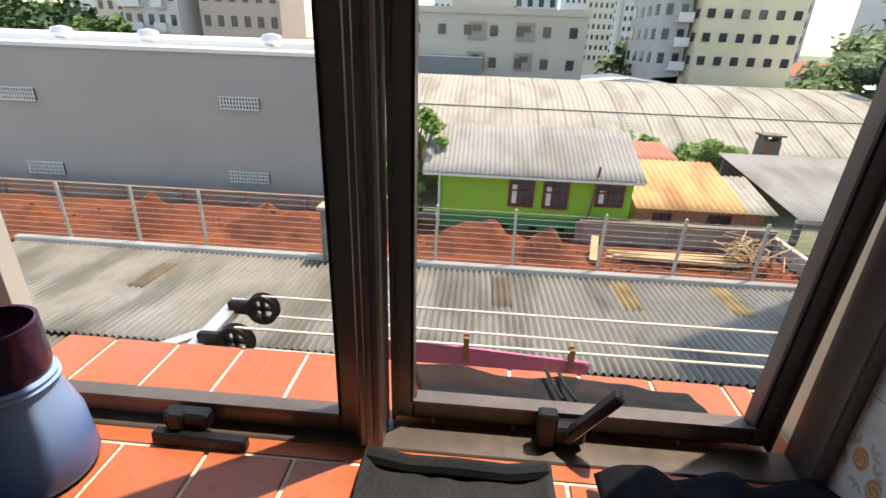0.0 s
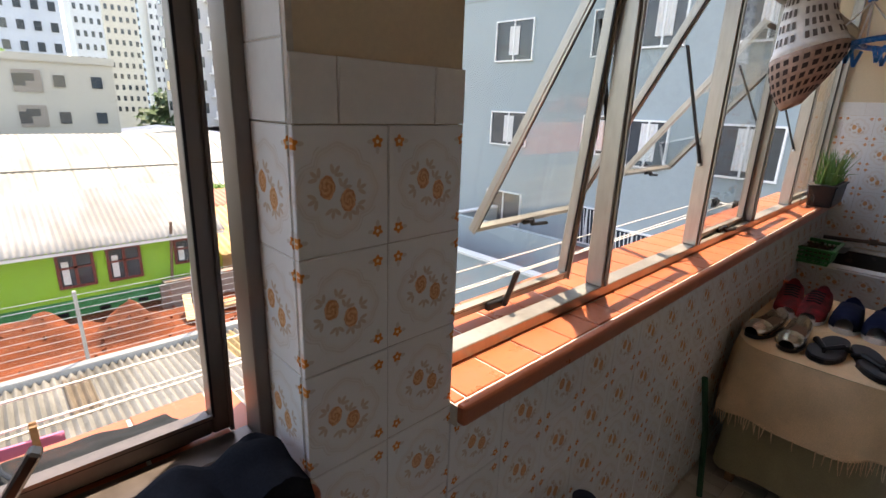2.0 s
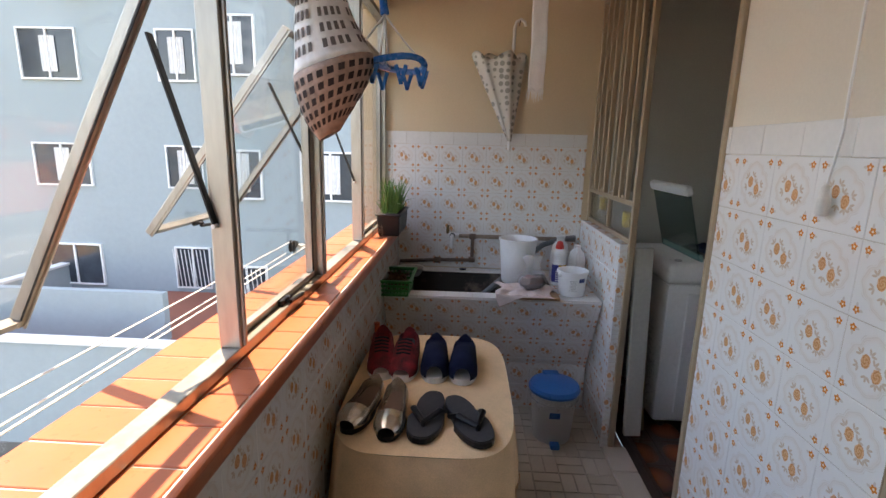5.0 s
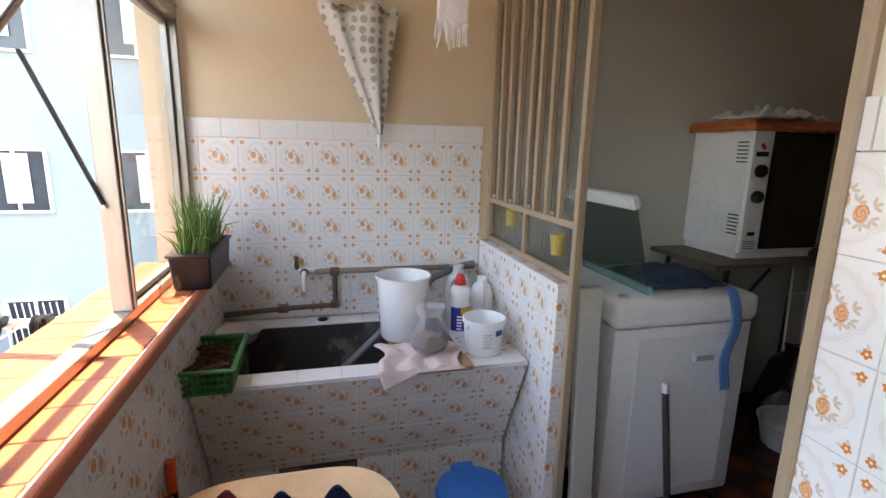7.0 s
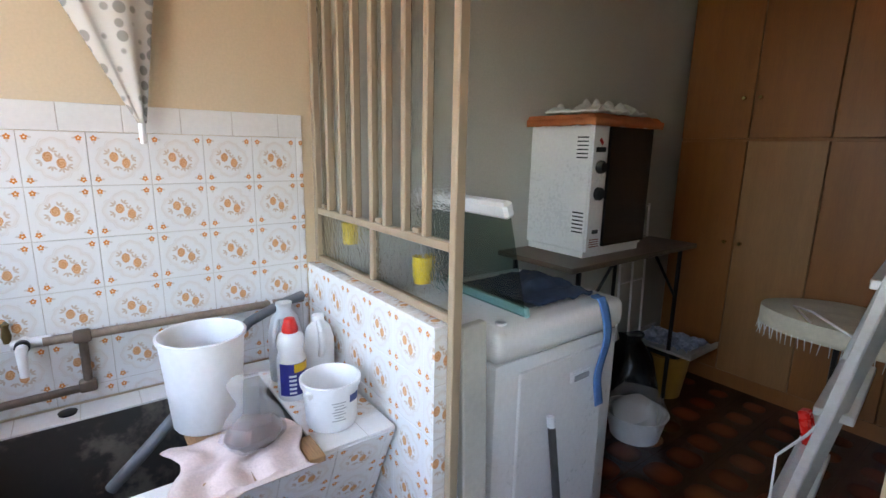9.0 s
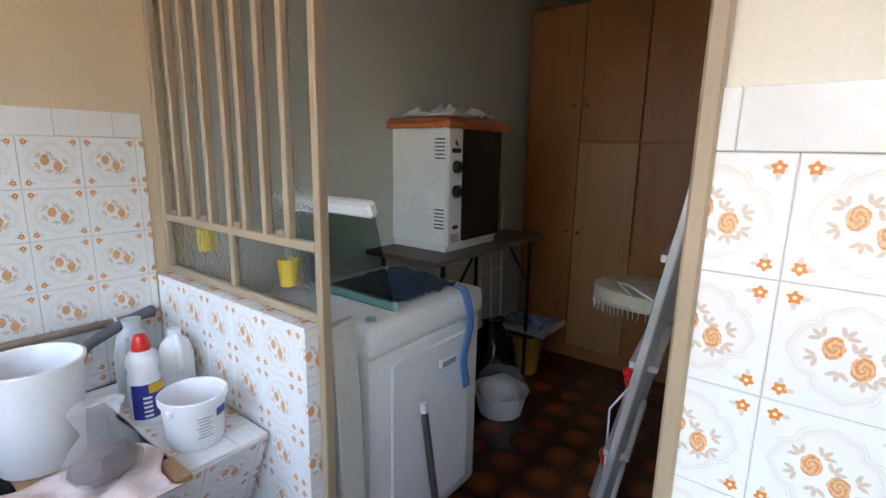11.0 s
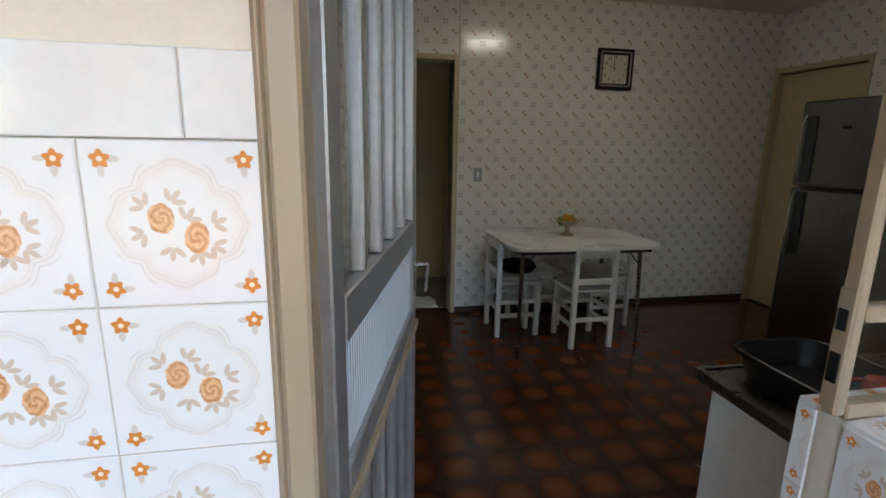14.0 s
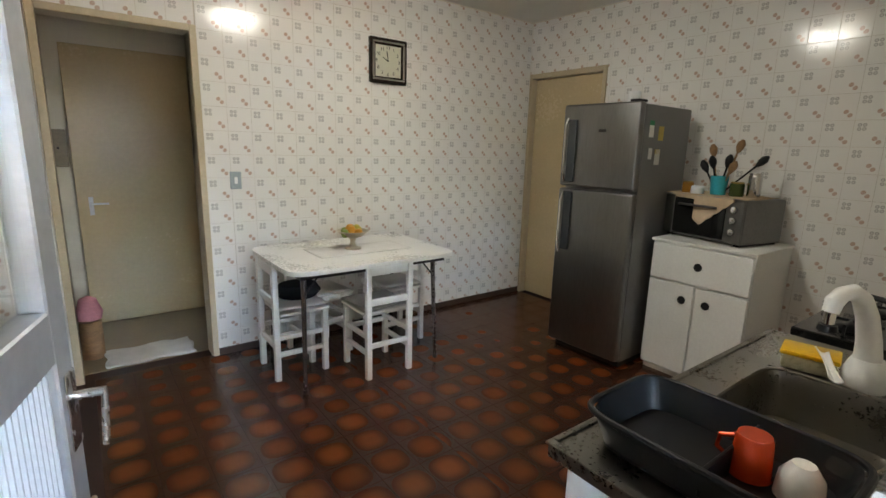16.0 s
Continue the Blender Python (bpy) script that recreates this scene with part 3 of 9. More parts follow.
hd = Bm().span((-0.39, 0.430, 1.056), (-0.33, 0.452, 1.082), 0.004).bar((-0.40, 0.424, 1.052), (-0.275, 0.424, 1.048), 0.016, 0.018, bevel=0.003).span((-0.38, 0.424, 1.045), (-0.36, 0.44, 1.085), 0.003)
part("window_handle", hd, M["black"], w1, "black lever handle lying flat")
part("white_jamb", Bm().span((-0.748, 0.38, SILL + 0.002), (-0.667, 0.570, HEAD), 0.004), M["white_tile"], w1, "white tiled jamb")

# ---- doors and the steel screen ----
d1 = thing("door_1", (1.775, -0.945, 0), "open aluminium kitchen door with barred glass lights", "door", rz=0.0, kind="structure")
DW, DH = 0.785, 2.08
lb = Bm()
for p, q in (((0, -0.016, 0), (0.055, 0.016, DH)), ((DW - 0.055, -0.016, 0), (DW, 0.016, DH)), ((0.055, -0.015, 0), (DW - 0.055, 0.015, 0.09)), ((0.055, -0.015, DH - 0.06), (DW - 0.055, 0.015, DH)),
             ((0.055, -0.017, 1.165), (DW - 0.055, 0.017, 1.235)), ((0.055, -0.017, 0.925), (DW - 0.055, 0.017, 0.975))):
    lb.span(p, q, 0.003)
leaf = part("leaf", lb, plain("dull_aluminium_profile", (0.44, 0.445, 0.45), 0.40, 0.8, var=0.1, big=5, bump=0.06), d1)
leaf.matrix_basis = pose(0, 0, KF + 0.02, 0, 0, 180 + 75)
for i in range(1, 5):
    x = 0.055 + (DW - 0.11) * i / 5
    part("bar", Bm().span((x - 0.011, -0.013, 1.235), (x + 0.011, 0.013, DH - 0.06), 0.004), leaf.data.materials[0], leaf)
    part("bar", Bm().span((x - 0.011, -0.013, 0.09), (x + 0.011, 0.013, 0.925), 0.004), leaf.data.materials[0], leaf)
part("pane", Bm().span((0.05, -0.002, 1.23), (DW - 0.05, 0.002, DH - 0.055)), M["glass"], leaf, shadow=False)
part("pane", Bm().span((0.05, -0.002, 0.085), (DW - 0.05, 0.002, 0.93)), M["glass"], leaf, shadow=False)
rb = Bm()
for i in range(48):
    x = 0.055 + (DW - 0.11) * (i + 0.5) / 48
    rb.box((x, 0, 1.07), (0.010, 0.014, 0.19), 0.003)
part("ribbed_panel", rb.span((0.05, -0.003, 0.97), (DW - 0.05, 0.003, 1.17)), plain("bluish_white_enamel", (0.44, 0.47, 0.50), 0.4, var=0.05), leaf, "white ribbed panel")
hb = Bm().tube([(DW - 0.03, 0.016, 1.10), (DW - 0.03, 0.06, 1.10), (DW - 0.035, 0.068, 1.10), (DW - 0.14, 0.068, 1.095)], 0.0065, 10)
hb.tube([(DW - 0.012, -0.016, 1.10), (DW - 0.012, -0.052, 1.102)], 0.0065, 10)
hb.tube([(DW - 0.012, -0.050, 1.106), (DW - 0.012, -0.052, 1.098), (DW - 0.010, -0.046, 1.02)], 0.0048, 10)
hb.span((DW - 0.040, -0.019, 1.03), (DW - 0.005, -0.016, 1.14), 0.002)
part("door_handle", hb, plain("dull_chrome", (0.55, 0.54, 0.52), 0.25, 1.0), leaf, "bright lever handle", smooth=True)
part("edge_trim", Bm().span((0.0, -0.024, 0.91), (DW, -0.0165, 0.935), 0.002), M["cream_paint"], leaf, "cream painted edge strip")

def jamb_set(name, pieces, label):
    ob = thing(name, (0, 0, 0), label, "door frame", kind="structure")
    for p, q in pieces:
        part("jamb", Bm().span(p, q, 0.004), M["cream_paint"], ob)
    return ob


jamb_set("trim_door_1", [((1.775, -0.962, 0.0), (1.806, Y_S + 0.012, 2.20)), ((1.806, Y_S - 0.006, 0.0), (1.816, Y_S + 0.006, 2.2)), ((0.962, -0.960, 1.129), (0.984, -0.932, 2.20)), ((1.004, -0.962, 2.16), (1.775, Y_S + 0.012, 2.20))],
         "chipped cream painted steel frame of the kitchen door")
st = thing("strike_plate", (0.984, -0.946, 1.24), "rusty steel strike plate on the door frame", "lock plate")
part("plate", Bm().box((0.002, 0, 0), (0.003, 0.026, 0.20), 0.001), M["cream_paint"], st)
part("latch_hole", Bm().box((0.0045, 0, 0.05), (0.003, 0.014, 0.035)), M["black"], st, "dark latch hole")
part("bolt_hole", Bm().box((0.0045, 0, -0.03), (0.003, 0.016, 0.05)), M["black"], st, "dark bolt hole")

# kitchen window over the low wall beside the door
w3 = thing("window_3", (0, -0.050, 0), "cream painted steel kitchen window over a low tiled wall", "window", kind="structure")
for x in (0.60, 0.215):
    part("mullion", Bm().span((x - 0.014, -0.915, 1.125), (x + 0.013, -0.875, 2.2), 0.003), M["cream_paint"], w3)
for z in (1.135, 1.30, 1.75, 2.185):
    part("crossbar", Bm().span((0.228, -0.91, z - 0.013), (0.962, -0.88, z + 0.013), 0.003), M["cream_paint"], w3)
for x0, x1 in ((0.613, 0.962), (0.228, 0.586)):
    for z0, z1 in ((1.148, 1.287), (1.313, 1.737), (1.763, 2.172)):
        part("pane", Bm().span((x0, -0.897, z0), (x1, -0.893, z1)), M["glass"], w3, shadow=False)

# screen of steel and rippled glass on the low partition
pw = wall("wall_partition", [((X_PART + 0.007, -0.90, 0), (X_END + 0.006, Y_S - 0.008, 1.093))], M["grout"], "low partition wall covered with flowered tiles")
w4 = thing("window_4", (0, 0, 0), "cream steel screen with narrow open lights and rippled glass", "screen", kind="structure")
ys = -0.882
part("post", Bm().span((3.328, ys - 0.015, 0.02), (3.352, ys + 0.015, 2.42), 0.003), M["cream_paint"], w4)
part("post", Bm().span((4.155, ys - 0.016, 1.106), (4.182, ys + 0.016, 2.42), 0.003), M["cream_paint"], w4)
for z in (1.118, 1.30, 2.40):
    part("rail", Bm().span((3.352, ys - 0.014, z - 0.012), (4.155, ys + 0.014, z + 0.012), 0.003), M["cream_paint"], w4)
part("mullion", Bm().span((3.735, ys - 0.013, 1.13), (3.757, ys + 0.013, 2.388), 0.003), M["cream_paint"], w4)
for i, x in enumerate((3.455, 3.555, 3.655, 3.845, 3.945, 4.045)):
    part("bar", Bm().span((x - 0.010, ys - 0.006, 1.312), (x + 0.010, ys + 0.020, 2.388), 0.003), M["cream_paint"], w4)
part("pane", Bm().span((3.352, ys - 0.004, 1.13), (3.735, ys, 1.288)), M["ripple"], w4, shadow=False)
part("pane", Bm().span((3.757, ys - 0.004, 1.13), (4.155, ys, 1.288)), M["ripple"], w4, shadow=False)
part("pane", Bm().span((3.352, ys - 0.004, 1.312), (3.445, ys, 2.388)), M["ripple"], w4, shadow=False)
for x0 in (3.465, 3.665, 3.857, 4.057):
    part("pane", Bm().span((x0, ys - 0.004, 1.312), (x0 + 0.08, ys, 2.388)), M["ripple"], w4, shadow=False)
    part("catch", Bm().box((x0 + 0.02, ys + 0.014, 1.325), (0.03, 0.02, 0.014), 0.002), M["cream_paint"], w4)
yc = plain("yellow_plastic", (0.75, 0.50, 0.03), 0.4)
for x, z in ((3.53, 1.165), (3.98, 1.20)):
    hk = thing("sponge_cup", (x, ys - 0.035, z), "yellow plastic cup hooked behind the rippled glass", "cup", group="yellow cups")
    part("cup", Bm().lathe([(0.0, 0.0), (0.026, 0.0), (0.030, 0.075), (0.027, 0.075), (0.023, 0.006), (0.0, 0.006)], 18), yc, hk, smooth=True)
    part("hook", Bm().tube([(0, -0.002, 0.07), (0, 0.012, 1.312 - z - 0.02), (0, 0.020, 1.312 - z)], 0.003, 6), M["alu"], hk)
jamb_set("trim_storage", [((2.505, -0.965, 0.0), (2.530, Y_S + 0.008, 2.42)), ((2.53, -0.965, 2.38), (3.328, Y_S - 0.01, 2.42))], "cream painted steel frame of the storage opening")

# kitchen doors behind
BROWN = plain("varnished_beige_door", (0.58, 0.45, 0.27), 0.24, var=0.05, big=1.2, fine=40, bump=0.02)
trimmat = plain("beige_door_frame", (0.52, 0.42, 0.28), 0.4, var=0.08)
td = thing("trim_kitchen", (0, 0, 0), "beige painted frames of the inner doorways", "door frame", kind="structure")
for p, q in (((0.86, KB - 0.15, KF), (0.90, KB + 0.016, 2.24)), ((1.62, KB - 0.15, KF), (1.66, KB + 0.016, 2.24)), ((0.90, KB - 0.15, 2.20), (1.62, KB + 0.016, 2.24)),
             ((KW - 0.15, -4.335, KF), (KW + 0.014, -4.30, 2.26)), ((KW - 0.15, -3.51, KF), (KW + 0.014, -3.475, 2.26)), ((KW - 0.15, -4.30, 2.215), (KW + 0.014, -3.51, 2.26))):
    part("jamb", Bm().span(p, q, 0.004), trimmat, td)
d2 = thing("door_2", (0.735, KB - 1.148, KF), "closed plain beige varnished door across the hall", "door", kind="structure")
part("leaf", Bm().span((0, 0, 0.01), (0.815, 0.035, 2.12), 0.003), BROWN, d2)
hp = part("door_handle", Bm().tube([(0.73, 0.035, 0.97), (0.73, 0.08, 0.97), (0.725, 0.085, 0.97), (0.62, 0.085, 0.97)], 0.008, 8).span((0.715, 0.035, 0.88), (0.745, 0.040, 1.02), 0.002), M["alu"], d2, "bright lever handle on a plate", smooth=True)
d3 = thing("door_3", (KW - 0.05, -4.298, KF), "closed beige varnished door beside the fridge", "door", kind="structure")
part("leaf", Bm().span((-0.03, 0, 0.01), (0.0, 0.786, 2.12), 0.003), BROWN, d3)
kbse = thing("baseboard", (0, 0, 0), "dark brown skirting tiles round the kitchen", "skirting", kind="structure")
part("skirting", Bm().span((KW + 0.002, KB, KF), (0.86, KB + 0.012, KF + 0.05), 0.002), plain("dark_skirting", (0.05, 0.03, 0.022), 0.4), kbse)

# ---- laundry sink, tiled ----
CEM = plain("stained_cement", (0.21, 0.18, 0.145), 0.75, var=0.2, big=4, fine=40, bump=0.3, dirt=(0.05, 0.045, 0.04), dirt_at=0.45)
RIM, RZ, FOLD, FZ = 3.536, 0.745, 3.746, 0.29  # upper and lower edge of the slanted front
sk = Bm().span((FOLD, -0.826, 0), (X_END, 0.355, FZ)).span((4.08, -0.826, FZ), (X_END, 0.355, RZ)).span((RIM + 0.01, -0.826, RZ - 0.04), (3.625, 0.355, RZ))
for y0, y1 in ((-0.826, -0.60), (0.25, 0.355)):
    sk.span((3.625, y0, RZ - 0.05), (4.08, y1, RZ)).span((3.77, y0, FZ), (4.08, y1, RZ - 0.05))
sk.bar((RIM + 0.041, -0.2355, 0.712), (FOLD + 0.0227, -0.2355, FZ + 0.0105), 1.181, 0.05, (1, 0, 0.46))
sk.span((FOLD, -0.60, FZ), (4.08, 0.25, FZ + 0.04))
sink = tagged(new("laundry_sink", mesh_of("laundry_sink", sk, CEM)), "deep cement laundry sink faced with flowered tiles", "sink")
# A black block stands for the shade inside the opening under the basin.
drain = part("sink_hole", Bm().box((FOLD - 0.002, -0.036, 0.165), (0.012, 0.175, 0.17)), M["black"], sink, "black block painting the shaded opening under the basin")

# ---- tiles on the walls ----
P = 0.152
ZS, ZE, ZP = 1.546, 1.562, 1.508
lay_tiles(ws, (2.513, Y_S - 0.008, 0.0), (-1, 0, 0), (0, 0, 1), 0.70, ZS, P, M["tile"], "f", u0=0.245 - 2 * P, v0=ZS - 11 * P, t=0.008)
lay_tiles(ws, (2.513, Y_S - 0.008, ZS), (-1, 0, 0), (0, 0, 1), 0.70, 0.077, (P, 0.077), M["white_tile"], "w", u0=0.18 - 2 * P, t=0.009)
we = bpy.data.objects["wall_east"]
lay_tiles(we, (X_END + 0.008, 0.468, 0.755), (0, -1, 0), (0, 0, 1), 1.30, ZE - 0.755, P, M["tile"], "f", u0=0.060, v0=(ZE - 0.755) % P, t=0.008)
lay_tiles(we, (X_END + 0.008, 0.468, ZE), (0, -1, 0), (0, 0, 1), 1.30, 0.079, (P, 0.079), M["white_tile"], "w", u0=0.0, t=0.009)
wn_ = bpy.data.objects["wall_north"]
lay_tiles(wn_, (0.4575, Y_IN + 0.008, 0.0), (1, 0, 0), (0, 0, 1), 0.2705, ZP, (0.152, 0.159), M["tile"], "fp", u0=0.133 - P, v0=ZP - 10 * 0.159, t=0.008)
lay_tiles(wn_, (0.4575, Y_IN + 0.008, ZP), (1, 0, 0), (0, 0, 1), 0.2705, 0.076, (P, 0.076), M["white_tile"], "w", u0=0.06, t=0.009)
lay_tiles(wn_, (0.465, 0.50, 0.0), (0, -1, 0), (0, 0, 1), 0.1385, ZP, (0.118, 0.159), M["tile"], "fq", u0=0.010, v0=ZP - 10 * 0.159, t=0.008)
lay_tiles(wn_, (0.465, 0.50, ZP), (0, -1, 0), (0, 0, 1), 0.1385, 0.25, (0.09, 0.09), M["white_tile"], "w", u0=0.04, t=0.009)
lay_tiles(wn_, (0.728, Y_IN + 0.008, 0.0), (1, 0, 0), (0, 0, 1), X_END - 0.728, SILL - 0.045, P, M["tile"], "f", v0=(SILL - 0.045) % P, t=0.008)
lay_tiles(wn_, (-0.75, Y_IN + 0.008, 0.0), (1, 0, 0), (0, 0, 1), 1.21, SILL - 0.045, P, M["tile"], "f", v0=(SILL - 0.045) % P, t=0.008)
ang_ = math.atan2(FOLD - RIM, RZ - FZ)
sx, cx, SL = math.sin(ang_), math.cos(ang_), math.hypot(FOLD - RIM, RZ - FZ)
lay_tiles(sink, (FOLD, 0.355, FZ), (0, -1, 0), (-sx, 0, cx), 1.18, SL, P, M["tile"], "f", u0=0.09, v0=SL % P, t=0.008)
lay_tiles(sink, (FOLD, 0.355, 0.0), (0, -1, 0), (0, 0, 1), 1.18, FZ, P, M["tile"], "f", u0=0.09, t=0.008, skip=lambda a, b: 0.30 < a < 0.48 and b > 0.05)
lay_tiles(sink, (RIM - 0.006, 0.355, RZ), (0, -1, 0), (1, 0, 0), 1.18, 0.095, (P, 0.095), M["white_tile"], "w", u0=0.03, t=0.008)
lay_tiles(sink, (3.625, -0.60, RZ), (0, -1, 0), (1, 0, 0), 0.225, 0.455, P, M["tile"], "f", t=0.008)
lay_tiles(sink, (4.08, 0.355, RZ), (0, -1, 0), (1, 0, 0), 1.18, 0.10, (P, 0.10), M["white_tile"], "w", t=0.007)
lay_tiles(pw, (X_END, Y_S - 0.008, 0.0), (-1, 0, 0), (0, 0, 1), X_END - X_PART - 0.007, 1.093, P, M["tile"], "f", u0=0.02, v0=1.093 % P, t=0.008)
lay_tiles(pw, (X_PART + 0.007, Y_S, 0.0), (0, -1, 0), (0, 0, 1), 0.068, 1.093, P, M["tile"], "f", u0=-0.05, v0=1.093 % P, t=0.008)
lay_tiles(pw, (X_PART, -0.90, 1.093), (1, 0, 0), (0, 1, 0), X_END - X_PART, 0.066, P, M["tile"], "f", u0=-0.02, v0=-0.05, t=0.008)
lay_tiles(ws, (0.972, Y_S - 0.008, 0.0), (-1, 0, 0), (0, 0, 1), 2.1, 1.12, P, M["tile"], "f", v0=1.12 % P, t=0.008)
lay_tiles(ws, (0.20, -0.924, 1.12), (1, 0, 0), (0, 1, 0), 0.77, 0.084, (P, 0.09), M["tile"], "f", u0=0.02, t=0.008)
lay_tiles(ws, (0.722, -1.005, 1.12), (1, 0, 0), (0, 1, 0), 0.25, 0.042, (P, 0.045), M["tile"], "f", u0=0.02, t=0.008)
lay_tiles(ws, (0.97, -1.005, KF), (0, 1, 0), (0, 0, 1), 0.036, 1.12 - KF, P, M["tile"], "f", v0=(1.12 - KF) % P, t=0.004)
lay_tiles(ws, (0.97, -0.924, KF), (0, 1, 0), (0, 0, 1), 0.088, 1.12 - KF, P, M["tile"], "f", v0=(1.12 - KF) % P, t=0.004)

# terracotta sills
sill = thing("sill", (0, 0, 0), "terracotta tiled window sill with a rounded nose", "window sill", kind="structure")
for x0, x1 in ((0.728, X_END - 0.002), (-0.70, 0.459)):
    part("bed", Bm().span((x0, 0.345, SILL - 0.045), (x1, 0.662, SILL - 0.004)), M["pale_grout"], sill)
    part("frame_bed", Bm().span((x0, 0.447, SILL - 0.010), (x1, 0.4965, SILL - 0.0015)), M["terra"], sill)
    part("nosing", Bm().span((x0, 0.328, SILL - 0.040), (x1, 0.352, SILL + 0.001), 0.009, 3), M["terra"], sill)
    lay_tiles(sill, (x0, 0.352, SILL - 0.012), (1, 0, 0), (0, 1, 0), x1 - x0, 0.092, (0.115, 0.092), M["terra"], "t", gap=0.006, u0=0.03, t=0.012)
    lay_tiles(sill, (x0, 0.499, SILL - 0.012), (1, 0, 0), (0, 1, 0), x1 - x0, 0.168, (0.114, 0.168), M["terra"], "t", gap=0.006, u0=0.09, t=0.011)

# laundry floor: pairs of small bricks set crosswise
fm = Mat("beige_floor_tile", 0.35)
fm.color(fm.mix(fm.noise(9, 4), fm.mix(fm.random(), (0.46, 0.40, 0.32), (0.66, 0.60, 0.51)), (0.60, 0.54, 0.46)))
fm.rough(fm.noise(20, 3) * 0.35 + 0.2)
fm.bump(fm.noise(70, 3), 0.2, 0.001)
M["lfloor"] = fm.mat
cell, made = 0.132, 0
rest = Bm()
for i in range(40):
    for j in range(9):
        for k in range(2):
            x = X_END - 0.4 - i * cell
            y = 0.35 - j * cell
            if x < -1.1 or y < -0.86:
                continue
            along = (i + j) % 2 == 0
            w, h = (cell - 0.006, cell / 2 - 0.006) if along else (cell / 2 - 0.006, cell - 0.006)
            cxp = x - cell / 2 + (0 if along else (k - 0.5) * cell / 2)
            cyp = y - cell / 2 + ((k - 0.5) * cell / 2 if along else 0)
            if made < 300:
                ob = new("floor_tile", tile_mesh(w, h, 0, 0, 0.006, M["lfloor"], "l"))
                ob.parent = fl
                ob.matrix_basis = pose(cxp, cyp, -0.004, random.uniform(-0.3, 0.3), random.uniform(-0.3, 0.3), 0)
                made += 1
            else:
                rest.box((cxp, cyp, -0.001), (w, h, 0.006))
tagged(part("more_tiles", rest, M["lfloor"], fl), kind="stuff")
thr = thing("threshold", (0, 0, 0), "worn pale stone threshold strip at the storage room", "threshold", kind="structure")
for i in range(4):
    part("slab", Bm().span((2.53 + i * 0.203, -0.96, 0.0), (2.53 + i * 0.203 + 0.198, -0.838, 0.022), 0.004), M["lfloor"], thr)

# kitchen tiles and floors
KP = 0.151
lay_tiles(kb, (0.86, KB - 0.008, KF), (-1, 0, 0), (0, 0, 1), 0.86 - KW, KC - KF - 0.01, KP, M["ktile"], "k", t=0.008, u0=0.0, v0=0.02, gap=0.0015, limit=460)
lay_tiles(kb, (1.62, KB - 0.008, 2.24), (-1, 0, 0), (0, 0, 1), 0.76, KC - 2.25, KP, M["ktile"], "k", t=0.008, u0=0.0, v0=0.02 + 15 * KP - 2.24 + KF, gap=0.0015)
lay_tiles(kb, (2.34, KB - 0.008, KF), (-1, 0, 0), (0, 0, 1), 0.68, KC - KF - 0.01, KP, M["ktile"], "k", t=0.008, v0=0.02, gap=0.0015, limit=0)
lay_tiles(kw, (KW - 0.008, -3.475, KF), (0, 1, 0), (0, 0, 1), 3.475 - 0.97, KC - KF - 0.01, KP, M["ktile"], "k", t=0.008, u0=0.03, v0=0.02, gap=0.0015)
lay_tiles(kw, (KW - 0.008, KB, 2.26), (0, 1, 0), (0, 0, 1), -3.475 - KB, KC - 2.27, KP, M["ktile"], "k", t=0.008, u0=0.05, v0=0.02 + 15 * KP - 2.26 + KF, gap=0.0015)
FP = 0.20
lay_tiles(kf, (0.972 - 4 * FP, -0.965 - 17 * FP, KF - 0.006), (1, 0, 0), (0, 1, 0), 7 * FP, 17 * FP, FP, M["kfloor"], "kf", t=0.006, gap=0.001, tilt=0.05, name="floor_tile", limit=300)
lay_tiles(kf, (KW, -0.965 - 17 * FP, KF - 0.006), (1, 0, 0), (0, 1, 0), 0.972 - 4 * FP - KW, 17 * FP, FP, M["kfloor"], "kf", t=0.006, gap=0.001, tilt=0.05, name="floor_tile", limit=150)
lay_tiles(sf, (2.50, -3.88, KF - 0.006), (1, 0, 0), (0, 1, 0), 1.66, 2.9, FP, M["kfloor"], "kf", t=0.006, gap=0.001, tilt=0.05, name="floor_tile", limit=300)


# ---- laundry things ----
CLOTH = plain("sand_coloured_woven_cloth", (0.86, 0.61, 0.37), 0.95, var=0.14, big=6, fine=300, bump=0.35, spec=0.1)
COVER = plain("olive_beige_cover", (0.42, 0.36, 0.22), 0.95, var=0.12, big=5, fine=200, bump=0.3, spec=0.1)
DENIM = plain("black_cotton_cloth", (0.024, 0.027, 0.031), 0.95, var=0.25, big=7, fine=250, bump=0.35, spec=0.1)
TOWEL = plain("orange_terry_towel", (0.55, 0.17, 0.07), 0.95, var=0.15, big=8, fine=220, bump=0.5, spec=0.1)
WCLOTH = plain("white_cotton_cloth", (0.74, 0.72, 0.69), 0.95, var=0.08, big=8, fine=250, bump=0.4, spec=0.1)
BLUE = plain("blue_plastic", (0.012, 0.16, 0.50), 0.3, var=0.06, bump=0.03)
RED = plain("red_plastic", (0.62, 0.02, 0.015), 0.3, var=0.06, bump=0.03)
GREEN = plain("green_plastic", (0.03, 0.23, 0.06), 0.35, var=0.08, bump=0.05)
PIPE = plain("brown_painted_pipe", (0.13, 0.085, 0.06), 0.5, var=0.2, big=12, bump=0.3)
WOOD = plain("rough_pine", (0.34, 0.19, 0.09), 0.7, var=0.2, big=5, fine=40, bump=0.3, stretch=(1, 8, 8))
CHROME = plain("polished_chrome", (0.72, 0.72, 0.72), 0.12, 1.0, var=0.05, bump=0.0)
MILKY = Mat("milky_translucent_plastic", 0.35)
MILKY.color((0.74, 0.76, 0.78))
